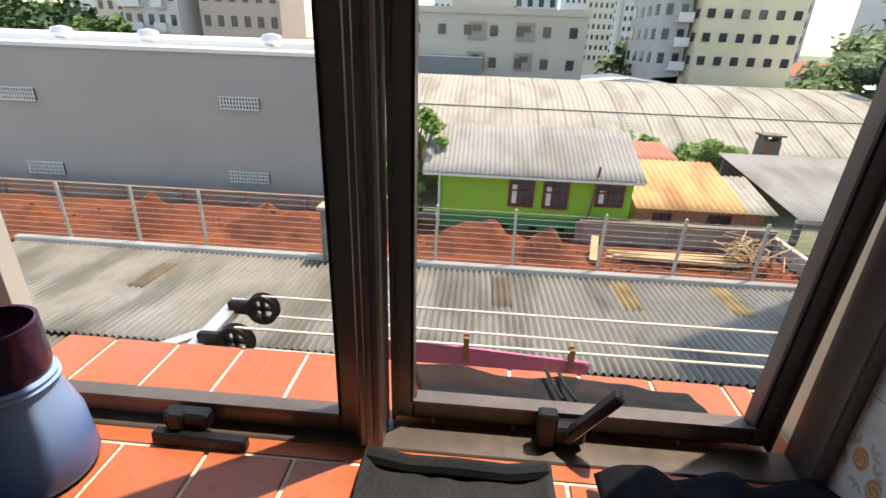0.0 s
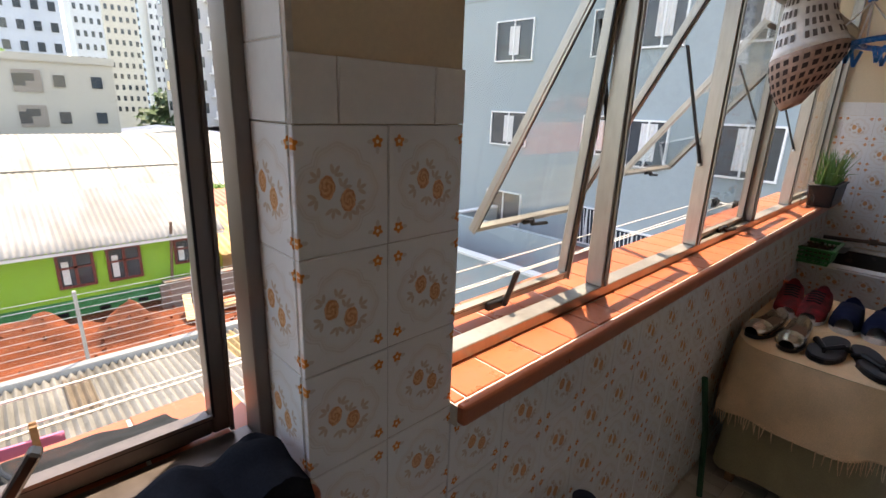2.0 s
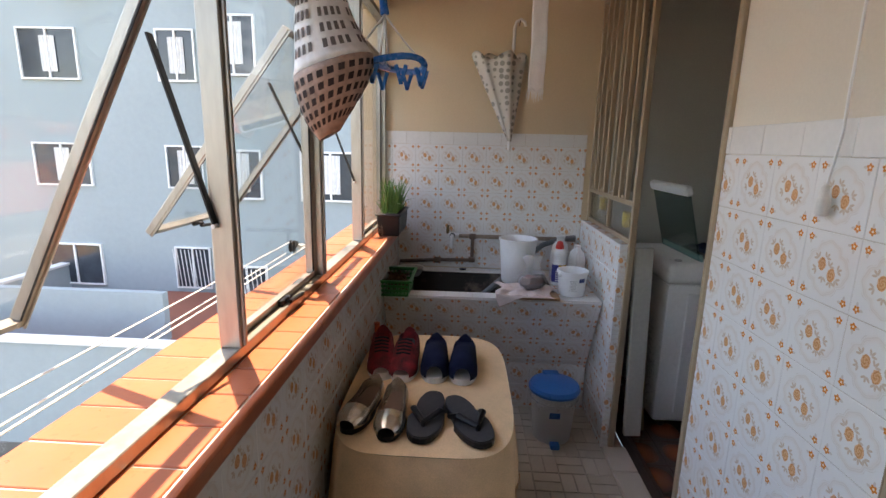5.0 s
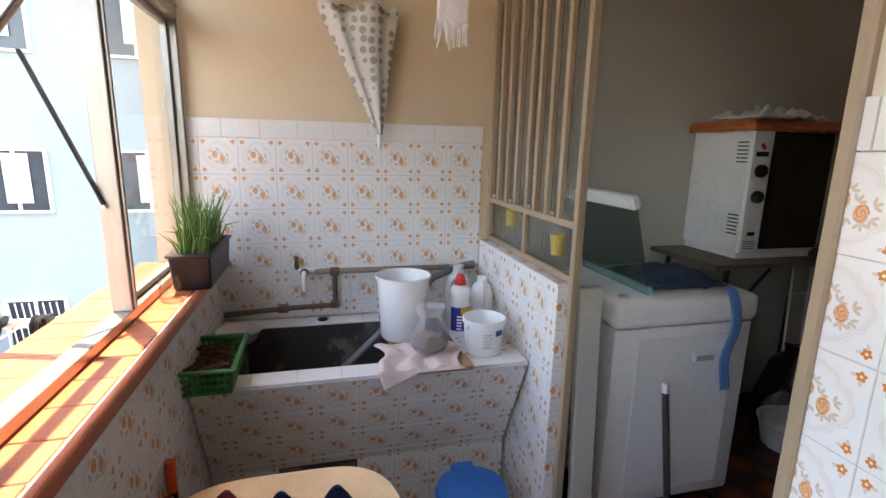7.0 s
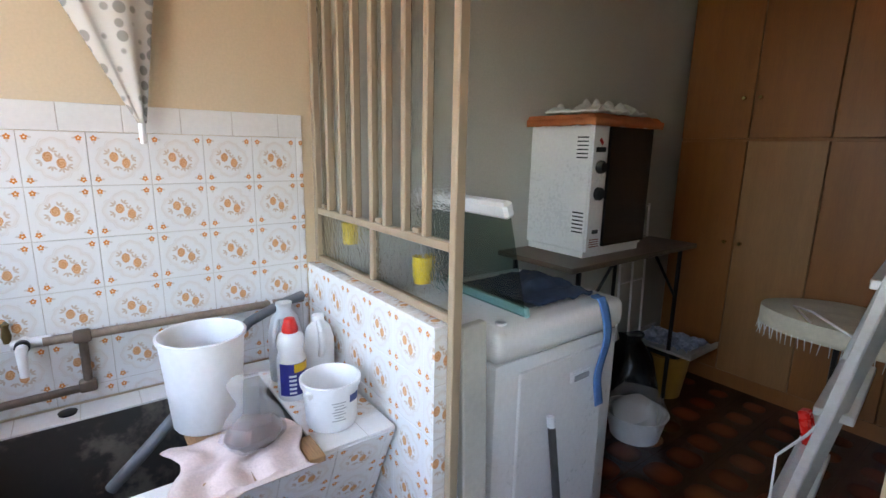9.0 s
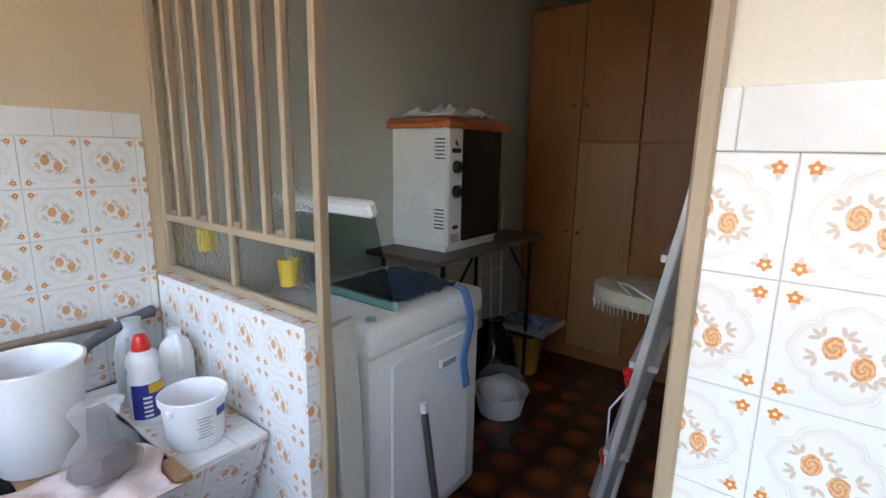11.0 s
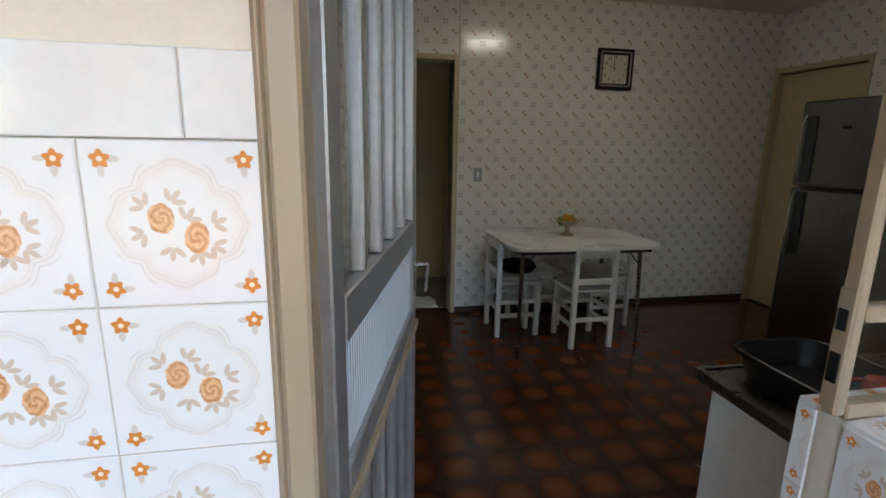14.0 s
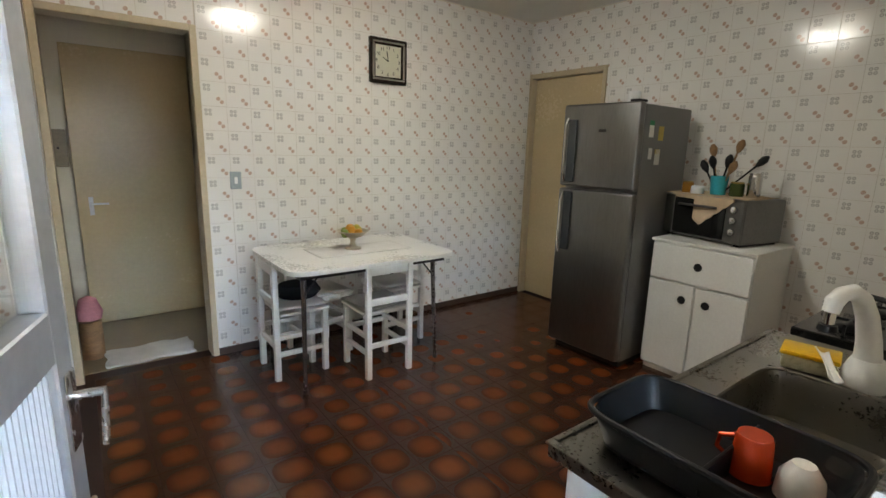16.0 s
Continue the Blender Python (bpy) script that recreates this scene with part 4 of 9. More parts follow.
MILKY.bsdf.inputs["Transmission Weight"].default_value = 0.35
MILKY.bump(MILKY.noise(12, 3), 0.1)
MILKY = MILKY.mat
FILM = Mat("crumpled_clear_film", 0.15)
tr = FILM.nodes.new("ShaderNodeBsdfTransparent")
mx = FILM.nodes.new("ShaderNodeMixShader")
mx.inputs[0].default_value = 0.20
FILM.color((0.80, 0.80, 0.80))
FILM.bump(FILM.noise(22, 4), 0.9, 0.01)
FILM.links.new(tr.outputs[0], mx.inputs[1])
FILM.links.new(FILM.bsdf.outputs[0], mx.inputs[2])
FILM.links.new(mx.outputs[0], FILM.nodes["Material Output"].inputs[0])
FILM = FILM.mat


def rounded(u, a, b, p=4.2):
    """A point on a rounded rectangle with half sizes a and b."""
    t = u * 2 * math.pi
    c, s = math.cos(t), math.sin(t)
    return a * math.copysign(abs(c) ** (2 / p), c), b * math.copysign(abs(s) ** (2 / p), s)


# table with two cloths
TX, TY, TA, TB, TT = 2.71, 0.033, 0.460, 0.295, 0.672  # middle, half sizes and height of the clothed top
tb = thing("side_table", (TX, TY, 0.0), "small table behind an olive cover that nearly reaches the floor", "table")
part("tabletop", Bm().prism([rounded(i / 40, TA - 0.018, TB - 0.014) for i in range(40)], TT - 0.030, TT - 0.006), M["white_paint"], tb)
for sx_, sy_ in ((-1, -1), (1, -1), (-1, 1), (1, 1)):
    part("leg", Bm().bar((sx_ * 0.36, sy_ * 0.19, 0.003), (sx_ * 0.36, sy_ * 0.19, TT - 0.030), 0.035, 0.035, (0, 1, 0), 0.004), WOOD, tb)


def skirt_fn(z0, z1, a, b, flare, folds, depth, seed):
    def fn(u, v):
        x, y = rounded(u, a, b)
        f = v * flare + depth * v * math.sin(u * 2 * math.pi * folds + seed) + 0.03 * v * noise.noise((x * 5 + seed, y * 5, v * 2))
        k = 1 + f / max(0.2, math.hypot(x, y))
        drop = 0.05 * noise.noise((x * 3, y * 3, seed)) * v
        return (x * k, min(y * k, 0.312), z0 + (z1 - z0) * v + drop)
    return fn


part("cover", Bm().grid(skirt_fn(TT - 0.003, 0.10, TA - 0.012, TB - 0.010, 0.004, 5, 0.012, 2.0), 110, 14, True), COVER, tb, "olive cloth cover with an uneven lower edge", smooth=True)
cl = Bm().grid(skirt_fn(TT, 0.375, TA, TB, 0.040, 8, 0.026, 0.6), 160, 14, True)
cl.grid(lambda u, v: (rounded(u, TA * v, TB * v)[0], rounded(u, TA * v, TB * v)[1], TT + 0.006 * (1 - v ** 4) + 0.003 * noise.noise((u * 9, v * 5, 1))), 160, 8, True)
cloth = solid("tablecloth", cl, CLOTH, "sand-coloured woven cloth with a fringe over the table", "tablecloth", (TX, TY, 0.0), smooth=True)
fb = Bm()
fn = skirt_fn(TT, 0.375, TA, TB, 0.040, 8, 0.026, 0.6)
for i in range(170):
    p = Vector(fn(i / 170, 1.0))
    q = p + Vector((random.uniform(-0.012, 0.012), random.uniform(-0.012, 0.005), -random.uniform(0.035, 0.065)))
    fb.tube([p + Vector((0, 0, 0.01)), (p + q) / 2 + Vector((random.uniform(-0.006, 0.006), 0, 0)), q], [0.0028, 0.002, 0.0008], 4)
tagged(part("fringe", fb, CLOTH, cloth), kind="stuff")


# shoes: lofted over their length
def upper_fn(length, width, heights, opening, well):
    """A shoe's upper: heights at even steps from heel to toe; the opening is the stretch that is sunk to the well."""
    def fn(u, v):
        a = radians(-100 + 200 * v)
        k = u * (len(heights) - 1)
        i = min(int(k), len(heights) - 2)
        h = heights[i] + (heights[i + 1] - heights[i]) * (k - i)
        w = width * 0.5 * (0.80 + 0.25 * u) * (1 - max(0, (u - 0.72) / 0.28) ** 3.0 * 0.50) * (1 - max(0, (0.14 - u) / 0.14) ** 2 * 0.5)
        x, z = w * math.sin(a), h * max(0, math.cos(a)) ** 0.7
        if opening[0] < u < opening[1] and abs(a) < radians(52):
            z = min(z, well)
        return (x, u * length - length / 2, z + 0.018)
    return fn


def sole_outline(length, width, n=28):
    out = []
    for i in range(n):
        t = 2 * math.pi * i / n
        y = math.sin(t)
        w = width / 2 * (1.0 if y > 0 else 0.84) * (1 - 0.12 * math.exp(-((y + 0.15) / 0.25) ** 2))
        out.append((w * math.copysign(abs(math.cos(t)) ** 0.75, math.cos(t)), y * length / 2))
    return out


def shoe(kind, at, rz, label, group, mirror=1):
    s = thing(kind, at, label, "shoe", rz, group)
    if kind == "sneaker":
        part("sole", Bm().prism(sole_outline(0.27, 0.098), 0, 0.026), M["white_plastic"], s, "white rubber sole")
        part("upper", Bm().grid(upper_fn(0.262, 0.092, [0.075, 0.085, 0.080, 0.085, 0.062, 0.045, 0.026], (0.06, 0.52), 0.03), 26, 22), SNK, s, "red mesh upper", smooth=True)
        part("lining", Bm().prism([(x * 0.8, y) for x, y in sole_outline(0.13, 0.07)], 0.048, 0.052).turn(Matrix.Translation((0, -0.055, 0.002))), GREYC, s, "grey lining")
        lace = Bm()
        for i in range(5):
            y = 0.015 + i * 0.014
            lace.tube([(-0.022, y, 0.097 - i * 0.006), (0, y + 0.006, 0.104 - i * 0.006), (0.022, y, 0.097 - i * 0.006)], 0.003, 5)
        part("laces", lace, DENIM, s)
    elif kind == "slip_on_shoe":
        part("sole", Bm().prism(sole_outline(0.26, 0.098), 0, 0.020), WCLOTH, s, "pale rubber sole")
        part("upper", Bm().grid(upper_fn(0.255, 0.094, [0.058, 0.060, 0.058, 0.064, 0.066, 0.060, 0.040], (0.06, 0.34), 0.034), 24, 20), NAVY, s, "navy canvas upper", smooth=True)
        part("heel_tab", Bm().box((0, -0.128, 0.062), (0.016, 0.004, 0.016), 0.001), WCLOTH, s, "white heel tab")
    elif kind == "flat_shoe":
        part("sole", Bm().prism(sole_outline(0.235, 0.080), 0, 0.014), M["black"], s)
        part("upper", Bm().grid(upper_fn(0.232, 0.080, [0.048, 0.050, 0.034, 0.032, 0.036, 0.034, 0.022], (0.05, 0.66), 0.006), 26, 18), SILVER, s, "shiny silver upper", smooth=True)
        part("insole", Bm().prism([(x * 0.74, y) for x, y in sole_outline(0.155, 0.072)], 0.025, 0.028).turn(Matrix.Translation((0, -0.032, 0))), BROWNC, s, "brown insole")
    else:
        part("sole", Bm().prism(sole_outline(0.26, 0.100), 0, 0.018), M["black"], s)
        part("footbed", Bm().prism([(x * 0.94, y * 0.96) for x, y in sole_outline(0.26, 0.100)], 0.018, 0.021), GREYC, s, "dark grey footbed")
        part("strap", Bm().tube([(-0.044, -0.02, 0.018), (-0.034, 0.02, 0.044), (0, 0.068, 0.034), (0, 0.072, 0.018)], [0.008, 0.010, 0.008, 0.005], 7).tube([(0.044, -0.02, 0.018), (0.034, 0.02, 0.044), (0, 0.068, 0.034)], [0.008, 0.010, 0.008], 7), M["black"], s, smooth=True)
    s.scale = (1.22, 1.14, 1.0 if kind == "flip_flop" else 1.18)
    return s


SNK = plain("red_black_mesh", (0.20, 0.012, 0.018), 0.85, var=0.6, big=30, fine=260, bump=0.4)
NAVY = plain("navy_canvas", (0.010, 0.014, 0.035), 0.95, var=0.2, big=10, fine=300, bump=0.4, spec=0.1)
SILVER = plain("silver_leather", (0.62, 0.57, 0.50), 0.22, 1.0, var=0.08, big=9, bump=0.15)
GREYC = plain("charcoal_rubber", (0.05, 0.05, 0.055), 0.9, var=0.2, bump=0.2)
BROWNC = plain("brown_insole", (0.16, 0.09, 0.055), 0.8, var=0.1)
TZ = TT + 0.006
for kind, x, y, rz, lab in (("sneaker", 2.80, 0.215, 98, "red and black mesh sneaker with a white sole"), ("sneaker", 2.79, 0.120, 90, "red and black mesh sneaker with a white sole"),
                            ("slip_on_shoe", 2.79, 0.005, 92, "navy canvas slip-on shoe with a pale sole"), ("slip_on_shoe", 2.785, -0.105, 88, "navy canvas slip-on shoe with a pale sole"),
                            ("flat_shoe", 2.44, 0.215, 80, "shiny silver low-cut flat shoe"), ("flat_shoe", 2.415, 0.115, 90, "shiny silver low-cut flat shoe"),
                            ("flip_flop", 2.425, 0.005, 84, "charcoal rubber flip-flop with a black strap"), ("flip_flop", 2.41, -0.120, 112, "charcoal rubber flip-flop with a black strap")):
    shoe(kind, (-0.065 + 1.037 * x, 0.020 + 1.037 * y, TZ), rz, lab, "shoes on the table")


# pedal bin
pb = thing("pedal_bin", (3.43, -0.585, 0.003), "clear plastic pedal bin with a bright blue lid", "bin")
part("body", Bm().lathe([(0.0, 0.012), (0.098, 0.012), (0.102, 0.02), (0.122, 0.285), (0.118, 0.285), (0.098, 0.024), (0.0, 0.02)], 32), MILKY, pb, smooth=True)
part("liner", Bm().lathe([(0.095, 0.05), (0.114, 0.20), (0.126, 0.290), (0.134, 0.262), (0.130, 0.245)], 36).rough(0.004, 30), FILM, pb, "white bin liner folded over the rim", smooth=True)
part("lid", Bm().lathe([(0.134, 0.285), (0.138, 0.300), (0.128, 0.318), (0.07, 0.330), (0.0, 0.332)], 36).box((0.115, 0, 0.312), (0.06, 0.09, 0.03), 0.006), BLUE, pb, "bright blue lid", smooth=True)
part("pedal", Bm().box((-0.115, 0, 0.022), (0.05, 0.05, 0.028), 0.008, seg=2), BLUE, pb, "blue pedal", smooth=True)
part("badge", Bm().box((-0.114, 0.01, 0.19), (0.004, 0.055, 0.035), 0.001, (0, -6, 0)), BLUE, pb, "blue badge")

# green crate of odds and ends on the sink's corner
bk = thing("plastic_basket", (3.625, 0.292, 0.755), "green slotted plastic basket full of dry brown bits", "basket")
gb = Bm()
L_, W_, H_ = 0.29, 0.165, 0.085
for z in (0.004, 0.030, 0.056, 0.080):
    k = 0.88 + 0.12 * z / H_
    for sg in (-1, 1):
        gb.box((0, sg * W_ / 2 * k, z), (L_ * k, 0.005, 0.012))
        gb.box((sg * L_ / 2 * k, 0, z), (0.005, W_ * k, 0.012))
for i in range(15):
    x = -L_ / 2 + L_ * i / 14
    for sg in (-1, 1):
        gb.bar((x * 0.88, sg * W_ / 2 * 0.88, 0.0), (x, sg * W_ / 2, H_), 0.006, 0.004, (0, 1, 0))
for i in range(9):
    y = -W_ / 2 + W_ * i / 8
    for sg in (-1, 1):
        gb.bar((sg * L_ / 2 * 0.88, y * 0.88, 0.0), (sg * L_ / 2, y, H_), 0.006, 0.004, (1, 0, 0))
gb.box((0, 0, 0.003), (L_ * 0.86, W_ * 0.86, 0.006))
part("basket_frame", gb, GREEN, bk)
rim = Bm()
for sg in (-1, 1):
    rim.box((0, sg * (W_ / 2 + 0.006), H_ + 0.002), (L_ + 0.03, 0.018, 0.010), 0.003)
    rim.box((sg * (L_ / 2 + 0.006), 0, H_ + 0.002), (0.018, W_ + 0.006, 0.010), 0.003)
part("rim", rim, GREEN, bk)
bits = Bm()
for i in range(60):
    c = Vector((random.uniform(-0.11, 0.11), random.uniform(-0.055, 0.055), random.uniform(0.02, 0.075)))
    d = Vector((random.uniform(-1, 1), random.uniform(-1, 1), random.uniform(-0.3, 0.5))).normalized() * random.uniform(0.015, 0.04)
    bits.tube([c - d, c + Vector((0, 0, 0.008)), c + d], [0.004, 0.009, 0.004], 6)
tagged(part("dry_litter", bits, plain("dry_brown_bits", (0.13, 0.055, 0.025), 0.9, var=0.3, bump=0.3), bk, "dry brown scraps", smooth=True), kind="stuff")
pan = thing("pan", (3.93, 0.255, 0.755), "dull grey metal bowl standing in the sink corner", "bowl")
part("bowl", Bm().lathe([(0.0, 0.004), (0.06, 0.004), (0.085, 0.05), (0.09, 0.052), (0.082, 0.05), (0.055, 0.008), (0.0, 0.008)], 28), M["alu"], pan, smooth=True)

# things on the sink
bu = thing("bucket", (3.84, -0.395, 0.767), "tall white plastic bucket standing on a board", "bucket")
part("body", Bm().lathe([(0.0, 0.0), (0.085, 0.0), (0.089, 0.006), (0.108, 0.250), (0.114, 0.252), (0.115, 0.262), (0.108, 0.264), (0.104, 0.255), (0.086, 0.012), (0.0, 0.012)], 36), M["white_plastic"], bu, smooth=True)
bd = solid("board", Bm().box((3.525, -0.432, 0.776), (0.105, 0.315, 0.018), 0.002).box((3.84, -0.40, 0.760), (0.52, 0.15, 0.012), 0.002), WOOD, "rough pine board laid across the sink's edge", "board")
cb = solid("cleaning_cloth", Bm().grid(lambda u, v: (3.455 + 0.24 * v if v > 0.25 else 3.45 + 0.035 * v, -0.27 - 0.29 * u + 0.02 * math.sin(v * 7), (0.793 + 0.010 * noise.noise((u * 6, v * 6, 3)) + 0.006 * math.sin(u * 19)) if v > 0.2 else 0.793 - (0.2 - v) * 0.33 * max(0.1, 1 - 2.2 * u)), 34, 30),
           plain("pale_pink_cleaning_cloth", (0.66, 0.53, 0.49), 0.95, var=0.12, big=9, fine=160, bump=0.6, spec=0.1), "crumpled pale pink floor cloth over the board", "cloth", smooth=True, thick=0.004)
bag = thing("plastic_bag", (3.60, -0.455, 0.799), "knotted clear plastic bag with brown scraps", "bag")
part("film", Bm().lathe([(0.0, 0.0), (0.05, 0.002), (0.072, 0.03), (0.06, 0.075), (0.034, 0.12), (0.042, 0.155), (0.052, 0.175)], 26, oval=(0.8, 1.1)).rough(0.012, 22, 4), FILM, bag, smooth=True)
part("scraps", Bm().lathe([(0.0, 0.004), (0.052, 0.006), (0.068, 0.032), (0.050, 0.060), (0.0, 0.066)], 22, oval=(0.75, 1.05)).rough(0.012, 40, 9), plain("brown_scraps", (0.12, 0.055, 0.045), 0.9, var=0.4, big=40, bump=0.5), bag, "purple-brown scraps", smooth=True)
tub = thing("tub", (3.655, -0.685, 0.754), "white plastic tub with a wire-lug rim and faded label", "bucket")
part("body", Bm().lathe([(0.0, 0.0), (0.066, 0.0), (0.070, 0.005), (0.079, 0.122), (0.085, 0.124), (0.086, 0.140), (0.081, 0.142), (0.076, 0.135), (0.067, 0.010), (0.0, 0.010)], 36), M["white_plastic"], tub, smooth=True)
lb2 = Bm()
for k, (a0, a1, z0, z1) in enumerate(((196, 222, 0.085, 0.108), (200, 216, 0.092, 0.102))):
    lb2.lathe([(0.0745 + z0 * 0.06, z0), (0.0745 + z1 * 0.06, z1)], 8, a0=a0, a1=a1)
part("label_mark", lb2, plain("dark_blue_print", (0.03, 0.06, 0.22), 0.5), tub, "dark blue printed shape")
tx = Bm()
for i in range(7):
    z = 0.092 - i * 0.009
    tx.lathe([(0.0722 + z * 0.075, z), (0.0722 + (z + 0.003) * 0.075, z + 0.003)], 8, a0=158 + (i % 3) * 3, a1=188 - (i % 2) * 5)
part("small_print", tx, plain("grey_print", (0.38, 0.38, 0.38), 0.6), tub, "rows of small grey print")
part("lug", Bm().box((-0.035, 0.078, 0.118), (0.02, 0.016, 0.022), 0.004), M["white_plastic"], tub)


def bottle(name, at, prof, mat_, label, cap=None, capmat=None, oval=(1, 1), handle=None, rz=0):
    o = thing(name, at, label, "bottle", rz)
    part("body", Bm().lathe(prof, 28, oval=oval), mat_, o, smooth=True)
    if cap:
        part("cap", Bm().lathe(cap, 22), capmat, o, smooth=True)
    if handle:
        part("handle", Bm().tube(handle, 0.011, 10), mat_, o, smooth=True)
    return o


bl = bottle("bleach_bottle", (3.86, -0.645, 0.754), [(0, 0), (0.036, 0), (0.040, 0.006), (0.040, 0.115), (0.034, 0.135), (0.040, 0.158), (0.036, 0.178), (0.018, 0.194), (0.0, 0.195)], M["white_plastic"],
            "white bleach bottle with a red cap and blue label", [(0.022, 0.188), (0.023, 0.20), (0.014, 0.228), (0.0, 0.232)], RED)
part("label", Bm().lathe([(0.0406, 0.018), (0.0410, 0.02), (0.0410, 0.108), (0.0406, 0.110)], 20, a0=110, a1=250), plain("deep_blue_label", (0.025, 0.03, 0.22), 0.4), bl, "deep blue wrap label")
part("label_flash", Bm().lathe([(0.0414, 0.085), (0.0414, 0.109)], 10, a0=170, a1=248).lathe([(0.0414, 0.03), (0.0414, 0.07)], 4, a0=232, a1=248), plain("yellow_flash", (0.75, 0.45, 0.03), 0.4), bl, "yellow flash")
bl.scale = (1.1, 1.1, 1.14)
bars = Bm()
for i in range(5):
    bars.lathe([(0.0416, 0.072 - i * 0.012), (0.0416, 0.078 - i * 0.012)], 6, a0=150, a1=178)
part("label_print", bars, M["white_plastic"], bl, "white print on the label")
bottle("softener_bottle", (4.00, -0.675, 0.754), [(0, 0), (0.052, 0), (0.056, 0.008), (0.056, 0.16), (0.044, 0.215), (0.024, 0.238), (0.024, 0.258), (0.027, 0.26), (0.027, 0.268), (0, 0.268)], MILKY,
       "tall milky translucent jug with a loop handle", oval=(0.8, 1.0), handle=[(-0.035, 0.035, 0.225), (-0.05, 0.05, 0.19), (-0.046, 0.05, 0.14)])
bottle("white_jug", (3.93, -0.765, 0.754), [(0, 0), (0.048, 0), (0.052, 0.008), (0.052, 0.14), (0.04, 0.185), (0.02, 0.205), (0.02, 0.228), (0, 0.228)], M["white_plastic"],
       "plain white plastic jug with a moulded handle", oval=(0.8, 1.0), handle=[(-0.02, 0.005, 0.21), (-0.052, 0.012, 0.185), (-0.058, 0.012, 0.13), (-0.04, 0.01, 0.10)])
hose = solid("hose", Bm().tube([(4.14, -0.79, 0.99), (4.10, -0.70, 0.985), (4.07, -0.58, 0.95), (4.03, -0.46, 0.86), (3.93, -0.33, 0.765), (3.91, -0.24, 0.69), (3.92, -0.15, 0.60)], 0.017, 12), plain("grey_ribbed_hose", (0.16, 0.17, 0.18), 0.5, var=0.1), "grey drain hose curving down into the sink", "hose", smooth=True)

# pipework and tap
pw_ = thing("water_pipe", (0, 0, 0), "brown painted water pipe along the tiles with elbows", "pipe")
px_ = X_END - 0.028
part("pipe_run", Bm().tube([(px_, -0.04, 0.975), (px_, -0.80, 0.972)], 0.013, 12), plain("dun_painted_pipe", (0.30, 0.22, 0.16), 0.5, var=0.2, big=10), pw_, "dun painted upper run", smooth=True)
part("pipe_drop", Bm().tube([(px_, -0.130, 0.972), (px_, -0.130, 0.83), (px_, -0.115, 0.812), (px_, 0.10, 0.808), (px_, 0.35, 0.792)], 0.012, 12), PIPE, pw_, smooth=True)
for y, z in ((-0.130, 0.973), (-0.128, 0.817), (0.10, 0.808)):
    part("joint", Bm().box((px_, y, z), (0.036, 0.045, 0.036), 0.008, seg=2), PIPE, pw_, smooth=True)
part("clip", Bm().lathe([(0.015, -0.004), (0.015, 0.004)], 14, (px_, -0.68, 0.972), axis="y"), M["white_plastic"], pw_)
tp = thing("tap", (X_END, 0.0, 0.978), "white plastic tap with a dark cross handle", "tap")
part("spout", Bm().tube([(0, 0, 0), (-0.04, 0.002, 0), (-0.075, 0.004, -0.004), (-0.085, 0.004, -0.02), (-0.085, 0.004, -0.075)], [0.014, 0.014, 0.014, 0.012, 0.010], 12).tube([(-0.02, -0.06, 0), (-0.02, 0.03, 0)], 0.013, 12), M["white_plastic"], tp, smooth=True)
part("collar", Bm().lathe([(0.016, -0.01), (0.018, -0.008), (0.018, 0.008), (0.016, 0.01)], 14, (-0.05, 0.003, 0), axis="x"), M["black"], tp, smooth=True)
part("tap_handle", Bm().lathe([(0.008, 0.0), (0.012, 0.02), (0.008, 0.045), (0.011, 0.055), (0.0, 0.058)], 12, (-0.02, 0.035, 0.008)).box((-0.02, 0.035, 0.062), (0.036, 0.010, 0.010), 0.003), plain("tarnished_brass", (0.20, 0.14, 0.06), 0.4, 0.8), tp, smooth=True)
part("plug", Bm().lathe([(0.0, 0.0), (0.022, 0.0), (0.024, 0.006), (0.006, 0.009), (0.0, 0.009)], 18), M["black"], thing("sink_plug", (4.13, -0.072, 0.753), "black rubber sink plug on the tiled ledge", "plug"), smooth=True)

# chives in a box on the sill
pot = thing("plant_box", (3.87, 0.355, SILL + 0.002), "black plastic planter box with green chives on the sill", "plant")
part("box", Bm().box((0, 0, 0.0625), (0.335, 0.118, 0.125), 0.006, taper=1.12), M["black"], pot)
part("rim", Bm().box((0, 0, 0.123), (0.388, 0.146, 0.012), 0.004), M["black"], pot)
part("soil", Bm().box((0, 0, 0.126), (0.36, 0.122, 0.008)).rough(0.004, 40), plain("dark_soil", (0.04, 0.028, 0.02), 0.95, var=0.3, bump=0.6), pot)
LEAF = Mat("chive_leaf", 0.4)
LEAF.color(LEAF.mix(LEAF.noise(30, 2), (0.045, 0.13, 0.02), (0.11, 0.25, 0.05)))
LEAF = LEAF.mat
chv = Bm()
for i in range(170):
    x, y = random.gauss(0, 0.085), random.uniform(-0.045, 0.045)
    x = max(-0.165, min(0.165, x))
    h = random.uniform(0.09, 0.22)
    dx, dy = x * random.uniform(0.1, 0.7) + random.uniform(-0.05, 0.05), random.uniform(-0.07, 0.05)
    b1 = 1.0 if random.random() < 0.8 else 0.6
    chv.tube([(x, y, 0.12), (x + dx * 0.3, y + dy * 0.3, 0.11 + h * 0.55), (x + dx, y + dy, 0.11 + h * b1)], [0.0036, 0.003, 0.0006], 5)
tagged(part("leaves", chv, LEAF, pot, "slender upright chive leaves", smooth=True), kind="stuff")
jar = thing("glass_jar", (3.615, 0.40, SILL + 0.002), "small clear glass jar on the terracotta sill", "jar")
